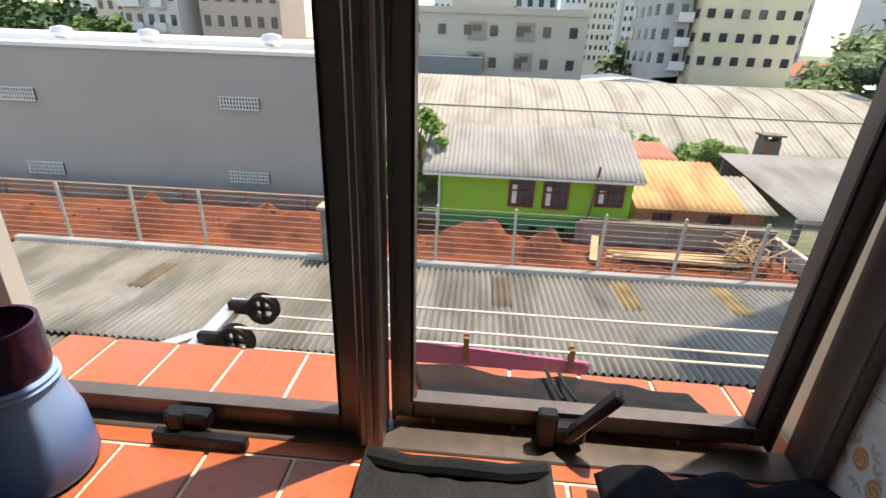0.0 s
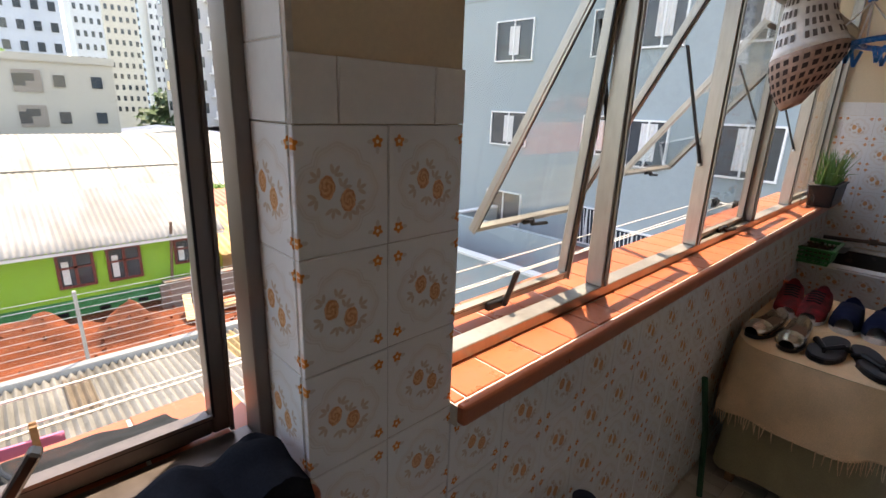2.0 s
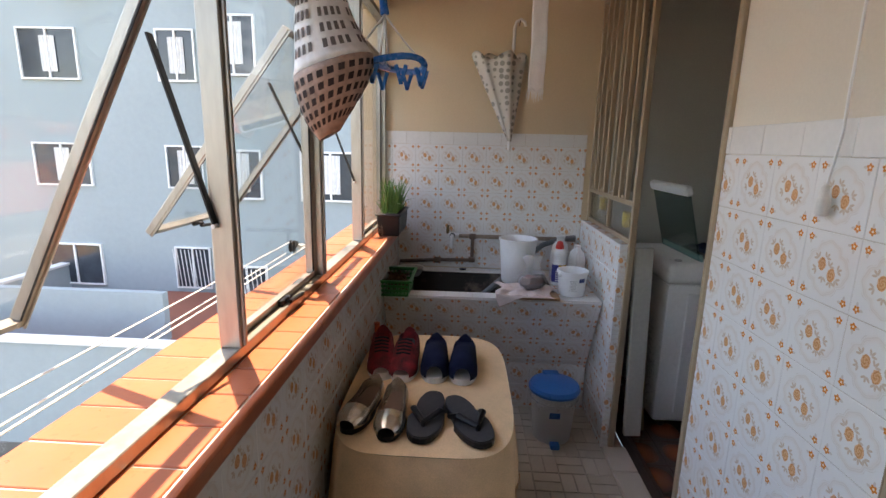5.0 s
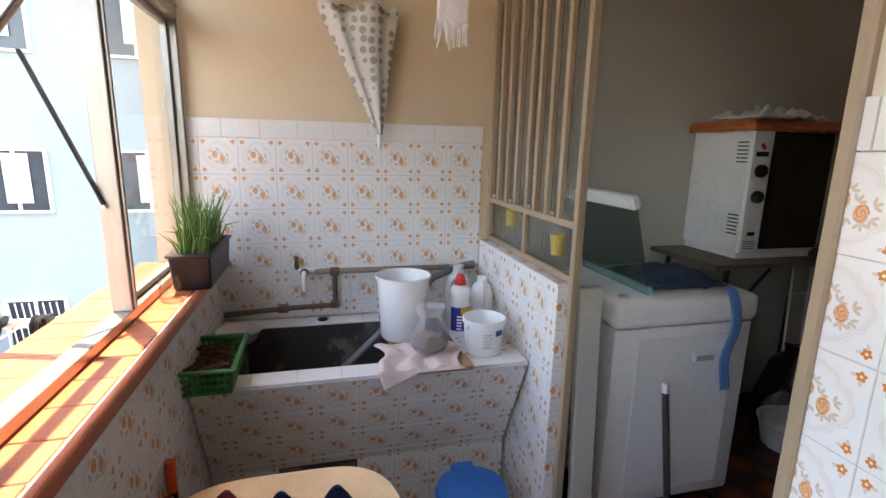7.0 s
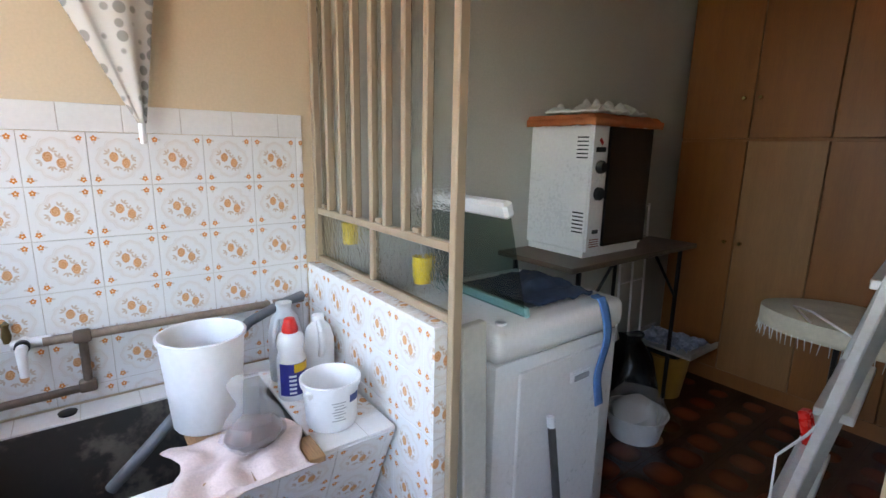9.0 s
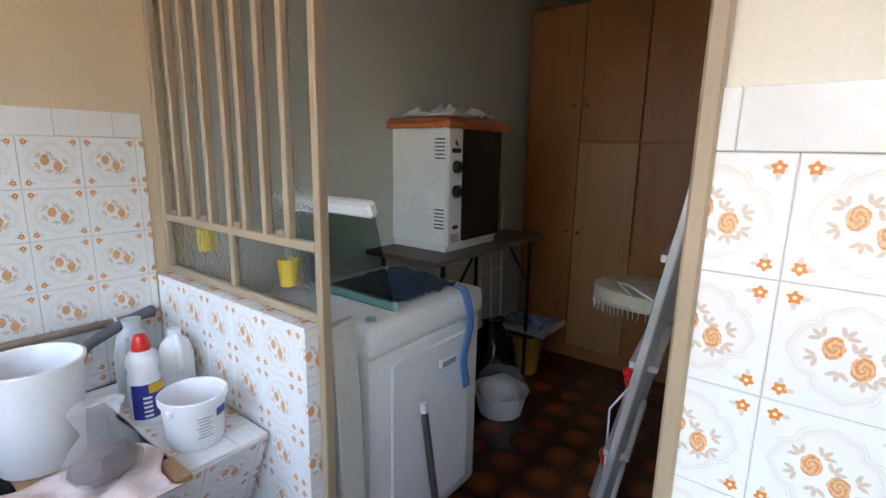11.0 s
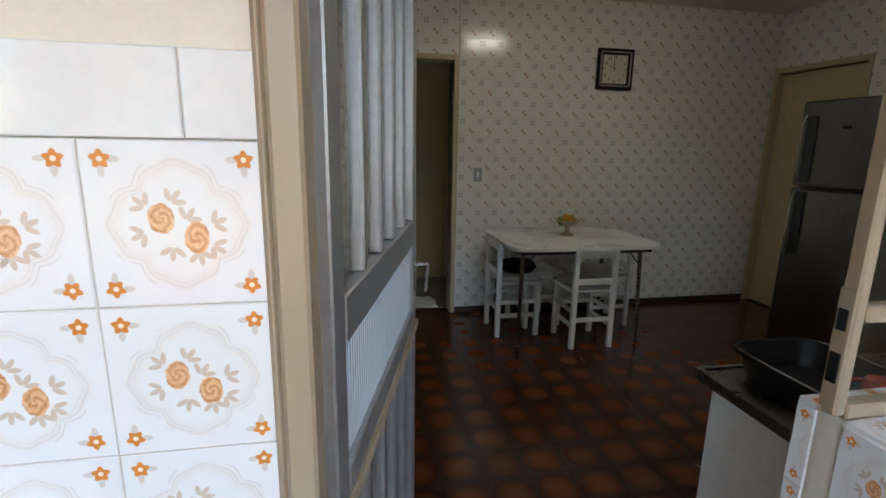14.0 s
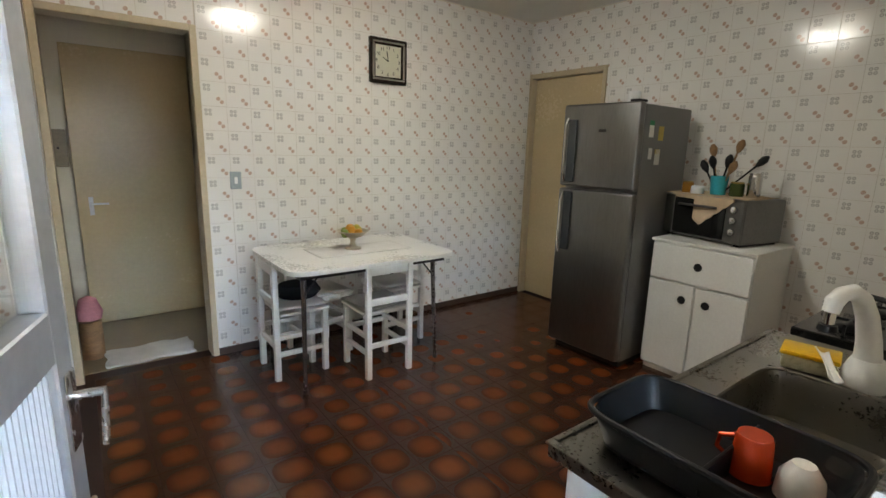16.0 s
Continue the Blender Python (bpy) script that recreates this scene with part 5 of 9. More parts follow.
part("jar_body", Bm().lathe([(0.0, 0.0), (0.028, 0.0), (0.032, 0.006), (0.032, 0.055), (0.026, 0.066), (0.026, 0.078), (0.023, 0.078), (0.023, 0.066), (0.028, 0.055), (0.028, 0.008), (0.0, 0.006)], 24), M["clear"], jar, smooth=True)

# blue flask with a dark cup on the sill by the pillar
fk = thing("flask", (-0.505, 0.392, SILL + 0.002), "blue waisted jar with a dark purple cup on top", "jar")
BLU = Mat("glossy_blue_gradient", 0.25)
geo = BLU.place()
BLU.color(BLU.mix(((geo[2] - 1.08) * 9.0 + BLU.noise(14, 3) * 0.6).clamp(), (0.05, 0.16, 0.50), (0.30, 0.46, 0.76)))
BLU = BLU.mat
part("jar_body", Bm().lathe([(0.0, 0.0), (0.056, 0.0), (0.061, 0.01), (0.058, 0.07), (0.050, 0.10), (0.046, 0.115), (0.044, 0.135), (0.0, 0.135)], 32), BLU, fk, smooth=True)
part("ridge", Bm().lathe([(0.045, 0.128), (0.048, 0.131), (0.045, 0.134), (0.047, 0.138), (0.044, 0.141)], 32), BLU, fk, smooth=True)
part("cup", Bm().lathe([(0.0, 0.136), (0.041, 0.138), (0.044, 0.15), (0.044, 0.205), (0.040, 0.205), (0.039, 0.16), (0.0, 0.155)], 30), plain("dark_purple_plastic", (0.045, 0.012, 0.05), 0.25), fk, "dark purple cup", smooth=True)

# dark trousers over both sides of the sill
def drape(u, v):
    x = -0.075 + 0.43 * u
    y = 0.528 + 0.133 * v
    return (x + 0.01 * math.sin(v * 5), y - 0.02 * u * v, SILL + 0.008 + (0.006 * noise.noise((u * 8, v * 6, 1)) + 0.004 * math.sin(u * 12)) * min(1.0, v * 3) - max(0, v - 0.85) * 0.12)


tr1 = solid("trousers", Bm().grid(drape, 46, 22), DENIM, "dark grey trousers spread on the outer sill", "trousers", smooth=True, thick=0.006)
part("drawstring", Bm().tube([(0.145, 0.57, SILL + 0.022), (0.135, 0.60, SILL + 0.024), (0.128, 0.64, SILL + 0.022)], 0.003, 6).tube([(0.165, 0.57, SILL + 0.022), (0.152, 0.60, SILL + 0.024), (0.148, 0.64, SILL + 0.022)], 0.003, 6), M["black"], tr1, smooth=True)


def hang(u, v):
    x = -0.115 + 0.225 * u
    if v < 0.45:
        k = v / 0.45
        return (x, 0.438 - 0.115 * k, SILL + 0.016 + 0.006 * noise.noise((u * 9, v * 5, 7)) + 0.018 * math.exp(-((u - 0.0) / 0.07) ** 2) + 0.018 * math.exp(-((u - 1.0) / 0.07) ** 2))
    k = (v - 0.45) / 0.55
    return (x + 0.01 * math.sin(u * 15 + k), 0.322 + 0.006 * math.sin(u * 21) * k, SILL + 0.012 - 0.33 * k)


sh1 = solid("shorts", Bm().grid(hang, 36, 26), plain("slate_cotton_cloth", (0.036, 0.039, 0.043), 0.95, var=0.25, big=7, fine=250, bump=0.35, spec=0.1), "slate grey shorts hanging over the inner sill", "shorts", smooth=True, thick=0.006)
part("waistband", Bm().tube([(-0.112, 0.432, SILL + 0.03), (-0.06, 0.430, SILL + 0.022), (0.0, 0.428, SILL + 0.026), (0.06, 0.430, SILL + 0.021), (0.108, 0.432, SILL + 0.03)], 0.011, 8), DENIM, sh1, smooth=True)


def hang2(u, v):
    x = 0.165 + 0.275 * u
    if v < 0.45:
        k = v / 0.45
        return (x, 0.440 - 0.117 * k, SILL + 0.02 + 0.02 * abs(noise.noise((u * 6, v * 4, 17))) + 0.02 * math.sin(u * 9) ** 2)
    k = (v - 0.45) / 0.55
    return (x, 0.318 + 0.008 * math.sin(u * 17) * k, SILL + 0.015 - 0.25 * k)


dg_ = solid("dark_garment", Bm().grid(hang2, 36, 26), plain("black_jersey_cloth", (0.012, 0.013, 0.018), 0.95, var=0.25, big=7, fine=250, bump=0.35, spec=0.1), "black garment heaped on the inner sill", "garment", smooth=True, thick=0.006)
part("hem", Bm().tube([Vector(hang2(0.03 + 0.94 * i / 30, 1.0)) + Vector((0, 0, 0.003)) for i in range(31)], 0.004, 6), bpy.data.materials["black_jersey_cloth"], dg_, "stitched hem", smooth=True)

# clothes line outside
cl_ = thing("clothes_line", (0, 0, 0), "outdoor clothes line on steel brackets with black pulleys", "clothes line")
for X in (-0.51, 3.62):
    k = 1 if X < 0 else -1
    part("arm", Bm().bar((X, 0.60, 0.985), (X, 0.90, 0.985), 0.032, 0.022, bevel=0.002), M["alu"], cl_)
    part("brace", Bm().bar((X - 0.22 * k, 0.60, 0.97), (X - 0.01 * k, 0.80, 0.975), 0.022, 0.012, bevel=0.002), M["alu"], cl_)
    for y in (0.735, 0.855):
        pu = part("pulley", Bm().lathe([(0.026, -0.008), (0.034, -0.010), (0.035, -0.008), (0.028, 0.0), (0.035, 0.008), (0.034, 0.010), (0.026, 0.008), (0.022, 0.008), (0.022, -0.008), (0.026, -0.008)], 24, (X + 0.075 * k, y, 1.0), axis="y", cap=False), M["black"], cl_, "black pulley wheel", smooth=True)
        part("spokes", Bm().box((X + 0.075 * k, y, 1.0), (0.05, 0.008, 0.008)).box((X + 0.075 * k, y, 1.0), (0.008, 0.008, 0.05)).box((X + 0.03 * k, y, 1.0), (0.06, 0.018, 0.03), 0.004), M["black"], pu)
for y in (0.735, 0.855):
    for dz, sag in ((0.03, 0.0), (-0.03, 0.012)):
        part("line", Bm().tube([(-0.435 + (4.05 - 0.075 + 0.0 - 0.04) * i / 14, y + (0.02 if dz < 0 else 0), 1.0 + dz - sag * math.sin(math.pi * i / 14)) for i in range(15)], 0.0026, 6), WCLOTH, cl_, "white cord", smooth=True)
PINK = plain("pink_cotton_cloth", (0.62, 0.20, 0.36), 0.95, var=0.1, big=8, fine=220, bump=0.4, spec=0.1)
solid("pink_towel", Bm().grid(lambda u, v: (-0.235 + 0.46 * u, 0.737 + 0.02 * v + 0.010 * math.sin(u * 14) * v + 0.02 * u * v, 1.036 - 0.026 * u - (0.24 + 0.03 * math.sin(u * 5)) * v), 40, 16), PINK, "pink towel pegged on the outdoor line", "towel", smooth=True, thick=0.005)
for x, z in ((0.0, 1.022), (0.19, 1.012)):
    pg = thing("clothes_peg", (x, 0.737, z), "weathered wooden clothes peg on the line", "peg", group="pegs on the line")
    part("prong", Bm().box((0, -0.005, 0), (0.010, 0.005, 0.055), 0.001, (4, 0, 0)), WOOD, pg)
    part("prong", Bm().box((0, 0.005, 0), (0.010, 0.005, 0.055), 0.001, (-4, 0, 0)), WOOD, pg)

# hung from the ceiling line: lace peg bag, ring hanger, strip of cloth, umbrella
rod = solid("line_rod", Bm().tube([(2.50, 0.30, 2.08), (2.83, -0.31, 2.09), (2.86, -0.42, 2.12)], 0.003, 6).tube([(2.50, 0.30, 2.08), (2.5, 0.44, 2.30)], 0.003, 6).tube([(2.86, -0.42, 2.12), (3.0, -0.826, 2.30)], 0.003, 6), PIPE, "thin rusty wire strung across the laundry", "wire", smooth=True)
pbg = thing("peg_bag", (2.52, 0.36, 1.55), "white lace peg bag with a brown latticed bottom", "bag")
LACE = plain("white_plastic_lace", (0.82, 0.80, 0.77), 0.6, var=0.1, bump=0.2)
LATT = plain("brown_lattice_plastic", (0.42, 0.29, 0.235), 0.6, var=0.25, big=12, bump=0.2)


def bag_pt(u, v):
    """u goes round, v from the foot up to the tie."""
    r = 0.012 + 0.105 * math.sin(min(1.0, v / 0.36) * math.pi / 2) * (1 - 0.80 * max(0.0, (v - 0.36) / 0.64) ** 0.8)
    a = u * 2 * math.pi
    lean = -0.10 * math.exp(-((v - 0.3) / 0.22) ** 2) * 0.3
    y = r * math.sin(a)
    return Vector((r * math.cos(a) * 0.85, y + lean - 0.035 * v + 0.03 - 0.055 * max(0.0, 0.7 - v), 0.62 * v - 0.75 * y * max(0.0, 0.8 - v)))


part("bottom", Bm().grid(lambda u, v: bag_pt(u, 0.04 + v * 0.32), 44, 12, True), LATT, pbg, "pinkish brown pierced bottom", smooth=True, thick=0.002)
part("cloth_body", Bm().grid(lambda u, v: bag_pt(u, 0.36 + v * 0.64), 44, 20, True), plain("white_printed_cloth", (0.76, 0.74, 0.72), 0.8, var=0.10, big=14, bump=0.3), pbg, "thin white cloth body", smooth=True, thick=0.002)


def bag_marks(v0, v1, rows, cols, k):
    """Small upright marks in rows, lying on the bag's skin."""
    b = Bm()
    for j in range(rows):
        va, vb = v0 + (v1 - v0) * (j + 0.22) / rows, v0 + (v1 - v0) * (j + 0.80) / rows
        for i in range(cols):
            if k and i % 5 == 4:
                continue
            ua, ub = (i + 0.22) / cols, (i + 0.80) / cols
            q = []
            for u, v in ((ua, va), (ub, va), (ub, vb), (ua, vb)):
                p = bag_pt(u, v)
                c = bag_pt(u + 0.5, v)
                q.append(b.bm.verts.new(p + (p - c).normalized() * 0.0035))
            b.bm.faces.new(q)
    return b


tagged(part("pierced_pattern", bag_marks(0.08, 0.34, 5, 24, False), plain("dark_peg_gaps", (0.03, 0.018, 0.016), 0.8), pbg, "dark gaps showing the pegs"), kind="stuff")
tagged(part("print_pattern", bag_marks(0.40, 0.95, 8, 30, True), plain("grey_brown_print", (0.13, 0.11, 0.10), 0.8), pbg, "rows of small dark printed marks"), kind="stuff")
part("tie", Bm().tube([(0, -0.01, 0.61), (-0.02, -0.05, 0.58), (-0.02, -0.06, 0.53)], 0.006, 6).tube([(0, 0, 0.60), (0, 0.05, 0.74)], 0.004, 6), LACE, pbg, smooth=True)
rg = thing("peg_hanger", (2.63, 0.195, 1.80), "blue ring hanger with chains and dangling pegs", "hanger")
rg.scale = (1.2, 1.2, 1.12)
part("ring", Bm().tube([(0.075 * math.cos(a * math.pi / 16), 0.105 * math.sin(a * math.pi / 16), 0.012 * math.sin(a * math.pi / 8)) for a in range(32)], 0.009, 8, closed=True).bar((-0.07, 0, 0), (0.07, 0, 0), 0.012, 0.008), BLUE, rg, smooth=True)
part("hook", Bm().tube([(0, 0, 0.13), (0.0, 0.005, 0.17), (0, 0.02, 0.21), (0, 0.015, 0.25), (0, -0.02, 0.29)], [0.012, 0.010, 0.008, 0.008, 0.006], 8), BLUE, rg, smooth=True)
for a in (0, 90, 180, 270):
    e = (0.075 * math.cos(radians(a)), 0.105 * math.sin(radians(a)), 0.0)
    part("chain", Bm().tube([(0, 0, 0.13), tuple(c * 0.5 for c in e[:2]) + (0.06,), e], 0.003, 5), LACE, rg, smooth=True)
for i in range(9):
    a = radians(i * 40 + 10)
    x, y = 0.075 * math.cos(a), 0.105 * math.sin(a)
    part("peg", Bm().bar((x, y - 0.012, -0.012), (x, y + 0.002, -0.062), 0.010, 0.006, (1, 0, 0), 0.001).bar((x, y + 0.014, -0.012), (x, y + 0.000, -0.062), 0.010, 0.006, (1, 0, 0), 0.001), BLUE, rg)
st2 = solid("white_strip", Bm().grid(lambda u, v: (2.835 + 0.012 * math.sin(v * 8), -0.285 - 0.055 * u, 2.09 - 0.34 * v + 0.006 * math.sin(u * 8)), 10, 24), WCLOTH, "narrow white fringed cloth hung on the wire", "cloth", smooth=True, thick=0.006)
fr_ = Bm()
for i in range(14):
    y = -0.285 - 0.055 * i / 13
    fr_.tube([(2.846, y, 1.755), (2.846 + random.uniform(-0.01, 0.01), y + random.uniform(-0.006, 0.006), 1.715 + random.uniform(-0.006, 0.012))], [0.003, 0.001], 4)
tagged(part("fringe", fr_, WCLOTH, st2), kind="stuff")
um = thing("umbrella", (4.13, -0.335, 1.53), "folded clear umbrella with pale dots hung on the wall", "umbrella")
DOT = Mat("dotted_translucent_plastic", 0.25)
vo = DOT.nodes.new("ShaderNodeTexVoronoi")
DOT.links.new(DOT.nodes.new("ShaderNodeNewGeometry").outputs["Position"], vo.inputs["Vector"])
vo.inputs["Scale"].default_value, vo.inputs["Randomness"].default_value = 26.0, 0.25
DOT.color(DOT.mix(Ex(DOT.tree, vo.outputs["Distance"]).below(0.40, 0.05), (0.72, 0.71, 0.66), (0.34, 0.34, 0.31)))
DOT.bsdf.inputs["Transmission Weight"].default_value = 0.25
DOT = DOT.mat
part("canopy", Bm().grid(lambda u, v: ((0.012 + 0.030 * v) * math.cos(u * 2 * math.pi) * (1 + 0.35 * math.sin(u * 8 * math.pi)) - 0.01, (0.010 + 0.140 * v) * math.sin(u * 2 * math.pi) * (1 + 0.10 * math.cos(u * 8 * math.pi)) + 0.085 * v, 0.06 + 0.50 * v + 0.025 * v * math.sin(u * 8 * math.pi)), 64, 16, True), DOT, um, smooth=True, thick=0.0015)
part("shaft", Bm().tube([(0, 0, 0.0), (0, 0, 0.70)], 0.005, 8), M["white_plastic"], um, smooth=True)
part("ferrule", Bm().lathe([(0.004, 0.0), (0.009, 0.005), (0.010, 0.07), (0.006, 0.075)], 12), M["white_plastic"], um, smooth=True)
part("crook", Bm().tube([(0, 0, 0.60), (0, 0, 0.72), (0, -0.012, 0.755), (0, -0.035, 0.768), (0, -0.058, 0.755), (0, -0.064, 0.73)], 0.010, 10), M["white_plastic"], um, smooth=True)
part("nail", Bm().tube([(0.045, -0.03, 0.745), (-0.02, -0.03, 0.755)], 0.004, 6), PIPE, um)

# pull switch and cable on the tiled wall
sw = thing("pull_switch", (2.048, Y_S + 0.012, 1.425), "white pear switch hanging on a cable against the tiles", "switch")
part("cable", Bm().tube([(0.004, 0.004, 1.165), (0.002, 0.003, 0.5), (0.002, 0.002, 0.24), (-0.004, 0.004, 0.17), (0.004, 0.006, 0.10), (0.009, 0.007, 0.06)], 0.0028, 8), M["white_plastic"], sw, smooth=True)
part("pear", Bm().lathe([(0.004, 0.066), (0.008, 0.060), (0.008, 0.045), (0.012, 0.035), (0.013, 0.008), (0.010, 0.001), (0.0, 0.0)], 18, (0.008, 0.009, 0.0)), plain("grey_white_plastic", (0.70, 0.68, 0.64), 0.4), sw, smooth=True)

# odds and ends low on the laundry side
shf = thing("broom", (3.24, 0.30, 0.0), "dark broom with orange and blue grips under the sill", "broom")
part("pole", Bm().tube([(0, 0.02, 0.02), (0.02, 0.04, 0.66)], 0.011, 8), M["black"], shf, smooth=True)
part("grip", Bm().tube([(0.0185, 0.039, 0.60), (0.0205, 0.041, 0.69)], 0.014, 10), plain("orange_plastic", (0.75, 0.10, 0.02), 0.4), shf, "orange grip", smooth=True)
part("collar", Bm().tube([(0.012, 0.03, 0.36), (0.015, 0.034, 0.45)], 0.017, 10), BLUE, shf, "blue collar", smooth=True)
part("bristles", Bm().box((0, 0.0, 0.05), (0.22, 0.05, 0.10), 0.01, taper=0.8), M["black"], shf)
gh = solid("garden_hose", Bm().tube([(2.13, 0.27, 0.02), (2.17, 0.31, 0.30), (2.11, 0.335, 0.55)], 0.012, 8), plain("dark_green_rubber", (0.01, 0.08, 0.035), 0.5), "dark green stick leaning under the sill", "stick", smooth=True)
bt = thing("green_bottle", (1.16, 0.30, 0.0), "dark blue and lime sports bottle under the sill", "bottle")
part("body", Bm().lathe([(0, 0), (0.04, 0), (0.045, 0.01), (0.045, 0.50), (0.03, 0.56), (0.03, 0.60), (0, 0.60)], 20), plain("dark_navy_plastic", (0.012, 0.02, 0.06), 0.4), bt, smooth=True)
part("band", Bm().lathe([(0.046, 0.44), (0.047, 0.45), (0.047, 0.50), (0.04, 0.53)], 20), plain("lime_plastic", (0.35, 0.5, 0.05), 0.4), bt, "lime green band", smooth=True)


# ---- storage room ----
wm = thing("washing_machine", (3.40, -1.118, KF), "white top-loading washing machine with its glass lid up", "washing machine")
part("body", Bm().span((0.03, -0.63, 0.035), (0.58, 0.0, 0.80), 0.018, 2), M["appliance"], wm, smooth=True)
part("top_deck", Bm().span((0.012, -0.64, 0.80), (0.59, 0.012, 0.915), 0.035, 3), M["appliance"], wm, smooth=True)
part("front_panel", Bm().span((0.022, -0.55, 0.09), (0.034, -0.10, 0.755), 0.005), M["appliance"], wm)
# Dark plate on the closed deck paints the shade inside the drum.
part("drum_rim", Bm().span((0.13, -0.58, 0.905), (0.50, -0.20, 0.918), 0.004), plain("dark_drum_opening", (0.03, 0.035, 0.04), 0.5), wm, "dark plate painting the shaded drum opening")
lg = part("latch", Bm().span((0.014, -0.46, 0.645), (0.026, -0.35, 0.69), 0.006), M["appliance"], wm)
# Grey plate on the latch paints the shade of its grip recess.
part("latch_recess", Bm().span((0.010, -0.445, 0.653), (0.015, -0.365, 0.675), 0.002), plain("grey_recess", (0.35, 0.35, 0.35), 0.5), lg, "grey plate painting the shade of the grip recess")
for x, y in ((0.07, -0.06), (0.07, -0.58), (0.54, -0.06), (0.54, -0.58)):
    part("foot", Bm().lathe([(0.02, 0.0), (0.022, 0.004), (0.018, 0.038)], 12, (x, y, 0)), M["black"], wm)
lid = part("lid", Bm().bar((0.30, -0.155, 0.92), (0.30, -0.065, 1.255), 0.46, 0.012, (0, 1, 0)), glass_mat("smoked_green_glass", (0.60, 0.68, 0.66), 1.2), wm, "smoked glass lid standing open")
part("lid_edge", Bm().bar((0.30, -0.166, 0.915), (0.30, -0.158, 0.95), 0.48, 0.016, (0, 1, 0), 0.003), plain("aqua_lid_trim", (0.30, 0.52, 0.50), 0.3), lid, "aqua lower trim")
part("lid_cap", Bm().bar((0.30, -0.068, 1.245), (0.30, -0.050, 1.295), 0.48, 0.04, (0, 1, 0), 0.01), M["white_plastic"], lid, "white upper rim")
part("knob", Bm().lathe([(0.018, 0), (0.018, 0.01), (0.012, 0.014), (0, 0.014)], 16, (0.07, -0.05, 0.912)), M["alu"], wm, "small round knob", smooth=True)
jn = solid("jeans", Bm().grid(lambda u, v: (3.50 + 0.34 * u, -1.37 - 0.30 * v, KF + 0.93 + 0.045 * math.sin(u * math.pi) * math.sin(v * math.pi) + 0.018 * noise.noise((u * 7, v * 7, 5))), 26, 26), plain("dark_blue_cloth", (0.035, 0.06, 0.11), 0.95, var=0.25, big=8, fine=250, bump=0.4), "dark blue cloth heaped in the washer's opening", "clothes", smooth=True, thick=0.01)
solid("blue_ribbon", Bm().grid(lambda u, v: (3.46 - 0.055 * min(1, v * 4) + 0.008 * math.sin(v * 9), -1.60 - 0.045 * u + 0.012 * math.sin(v * 11), KF + 0.935 - max(0, v - 0.2) * 0.52), 4, 30), plain("sky_blue_ribbon", (0.10, 0.25, 0.55), 0.8, var=0.12), "sky blue strap hanging down the washer", "strap", smooth=True, thick=0.004)
solid("mop_pole", Bm().tube([(3.30, -1.35, KF), (3.365, -1.315, 0.66)], 0.013, 10), plain("dark_steel_tube", (0.10, 0.09, 0.085), 0.4, 0.5), "grey metal pole with a white cap against the washer", "pole", smooth=True)
part("cap", Bm().tube([(3.3645, -1.3155, 0.655), (3.3685, -1.3135, 0.69)], 0.014, 10), M["white_plastic"], bpy.data.objects["mop_pole"], "white end cap", smooth=True)
bo = thing("leaning_board", (3.345, -0.985, KF), "pale cream board leaning beside the partition", "board")
part("panel", Bm().bar((0.0, 0.0, 0.0), (0.01, 0.035, 1.0), 0.03, 0.085, (0, 1, 0), 0.004), plain("dull_cream_board", (0.50, 0.48, 0.42), 0.6, var=0.08), bo)
ct = solid("burlap_sheet", Bm().grid(lambda u, v: (3.36 + 0.012 * math.sin(v * 6) + 0.03 * v, -1.005 - 0.035 * u * (1.4 - v), KF + 0.02 + 0.55 * v), 8, 18), plain("olive_sacking", (0.26, 0.21, 0.11), 0.95, var=0.2, bump=0.5), "olive sacking hung beside the washer", "cloth", smooth=True, thick=0.004)

ot = thing("folding_table", (3.96, -2.26, KF + 0.03), "folding table with a dark wood top", "table")
part("tabletop", Bm().span((-0.26, -0.62, 0.90), (0.20, 0.46, 0.925), 0.004), plain("dark_laminate", (0.12, 0.085, 0.06), 0.4, var=0.1), ot)
for y in (-0.52, 0.36):
    part("leg", Bm().tube([(-0.22, y, 0.0), (-0.22, y, 0.90)], 0.012, 8), M["black"], ot, smooth=True)
    part("leg", Bm().tube([(0.17, y, 0.0), (0.17, y, 0.90)], 0.012, 8), M["black"], ot, smooth=True)
    part("brace", Bm().tube([(-0.22, y, 0.62), (-0.22, y - 0.25 * (1 if y > 0 else -1), 0.89)], 0.008, 8), M["black"], ot, smooth=True)
ov = thing("oven", (3.80, -1.998, KF + 0.956), "white electric table oven with a dark glass door", "oven")
OVH, OVW, OVD = 0.62, 0.47, 0.36
part("body", Bm().span((0, -OVW, 0.03), (OVD, 0, OVH), 0.006), M["appliance"], ov)
part("base", Bm().span((0.01, -OVW + 0.01, 0.0), (OVD - 0.01, -0.01, 0.03)), M["appliance"], ov)
part("glass_door", Bm().span((-0.020, -OVW + 0.01, 0.05), (-0.003, -0.115, OVH - 0.02), 0.003), plain("dark_oven_glass", (0.012, 0.012, 0.013), 0.08, var=0.1, bump=0.0), ov, "dark glass door")
part("control_panel", Bm().span((-0.012, -0.108, 0.03), (-0.001, -0.0, OVH), 0.003), M["appliance"], ov)
for z in (0.30, 0.42):
    part("knob", Bm().lathe([(0.030, 0.0), (0.029, -0.018), (0.022, -0.026), (0, -0.026)], 20, (-0.012, -0.054, z), axis="x"), M["black"], ov, "black dial", smooth=True)
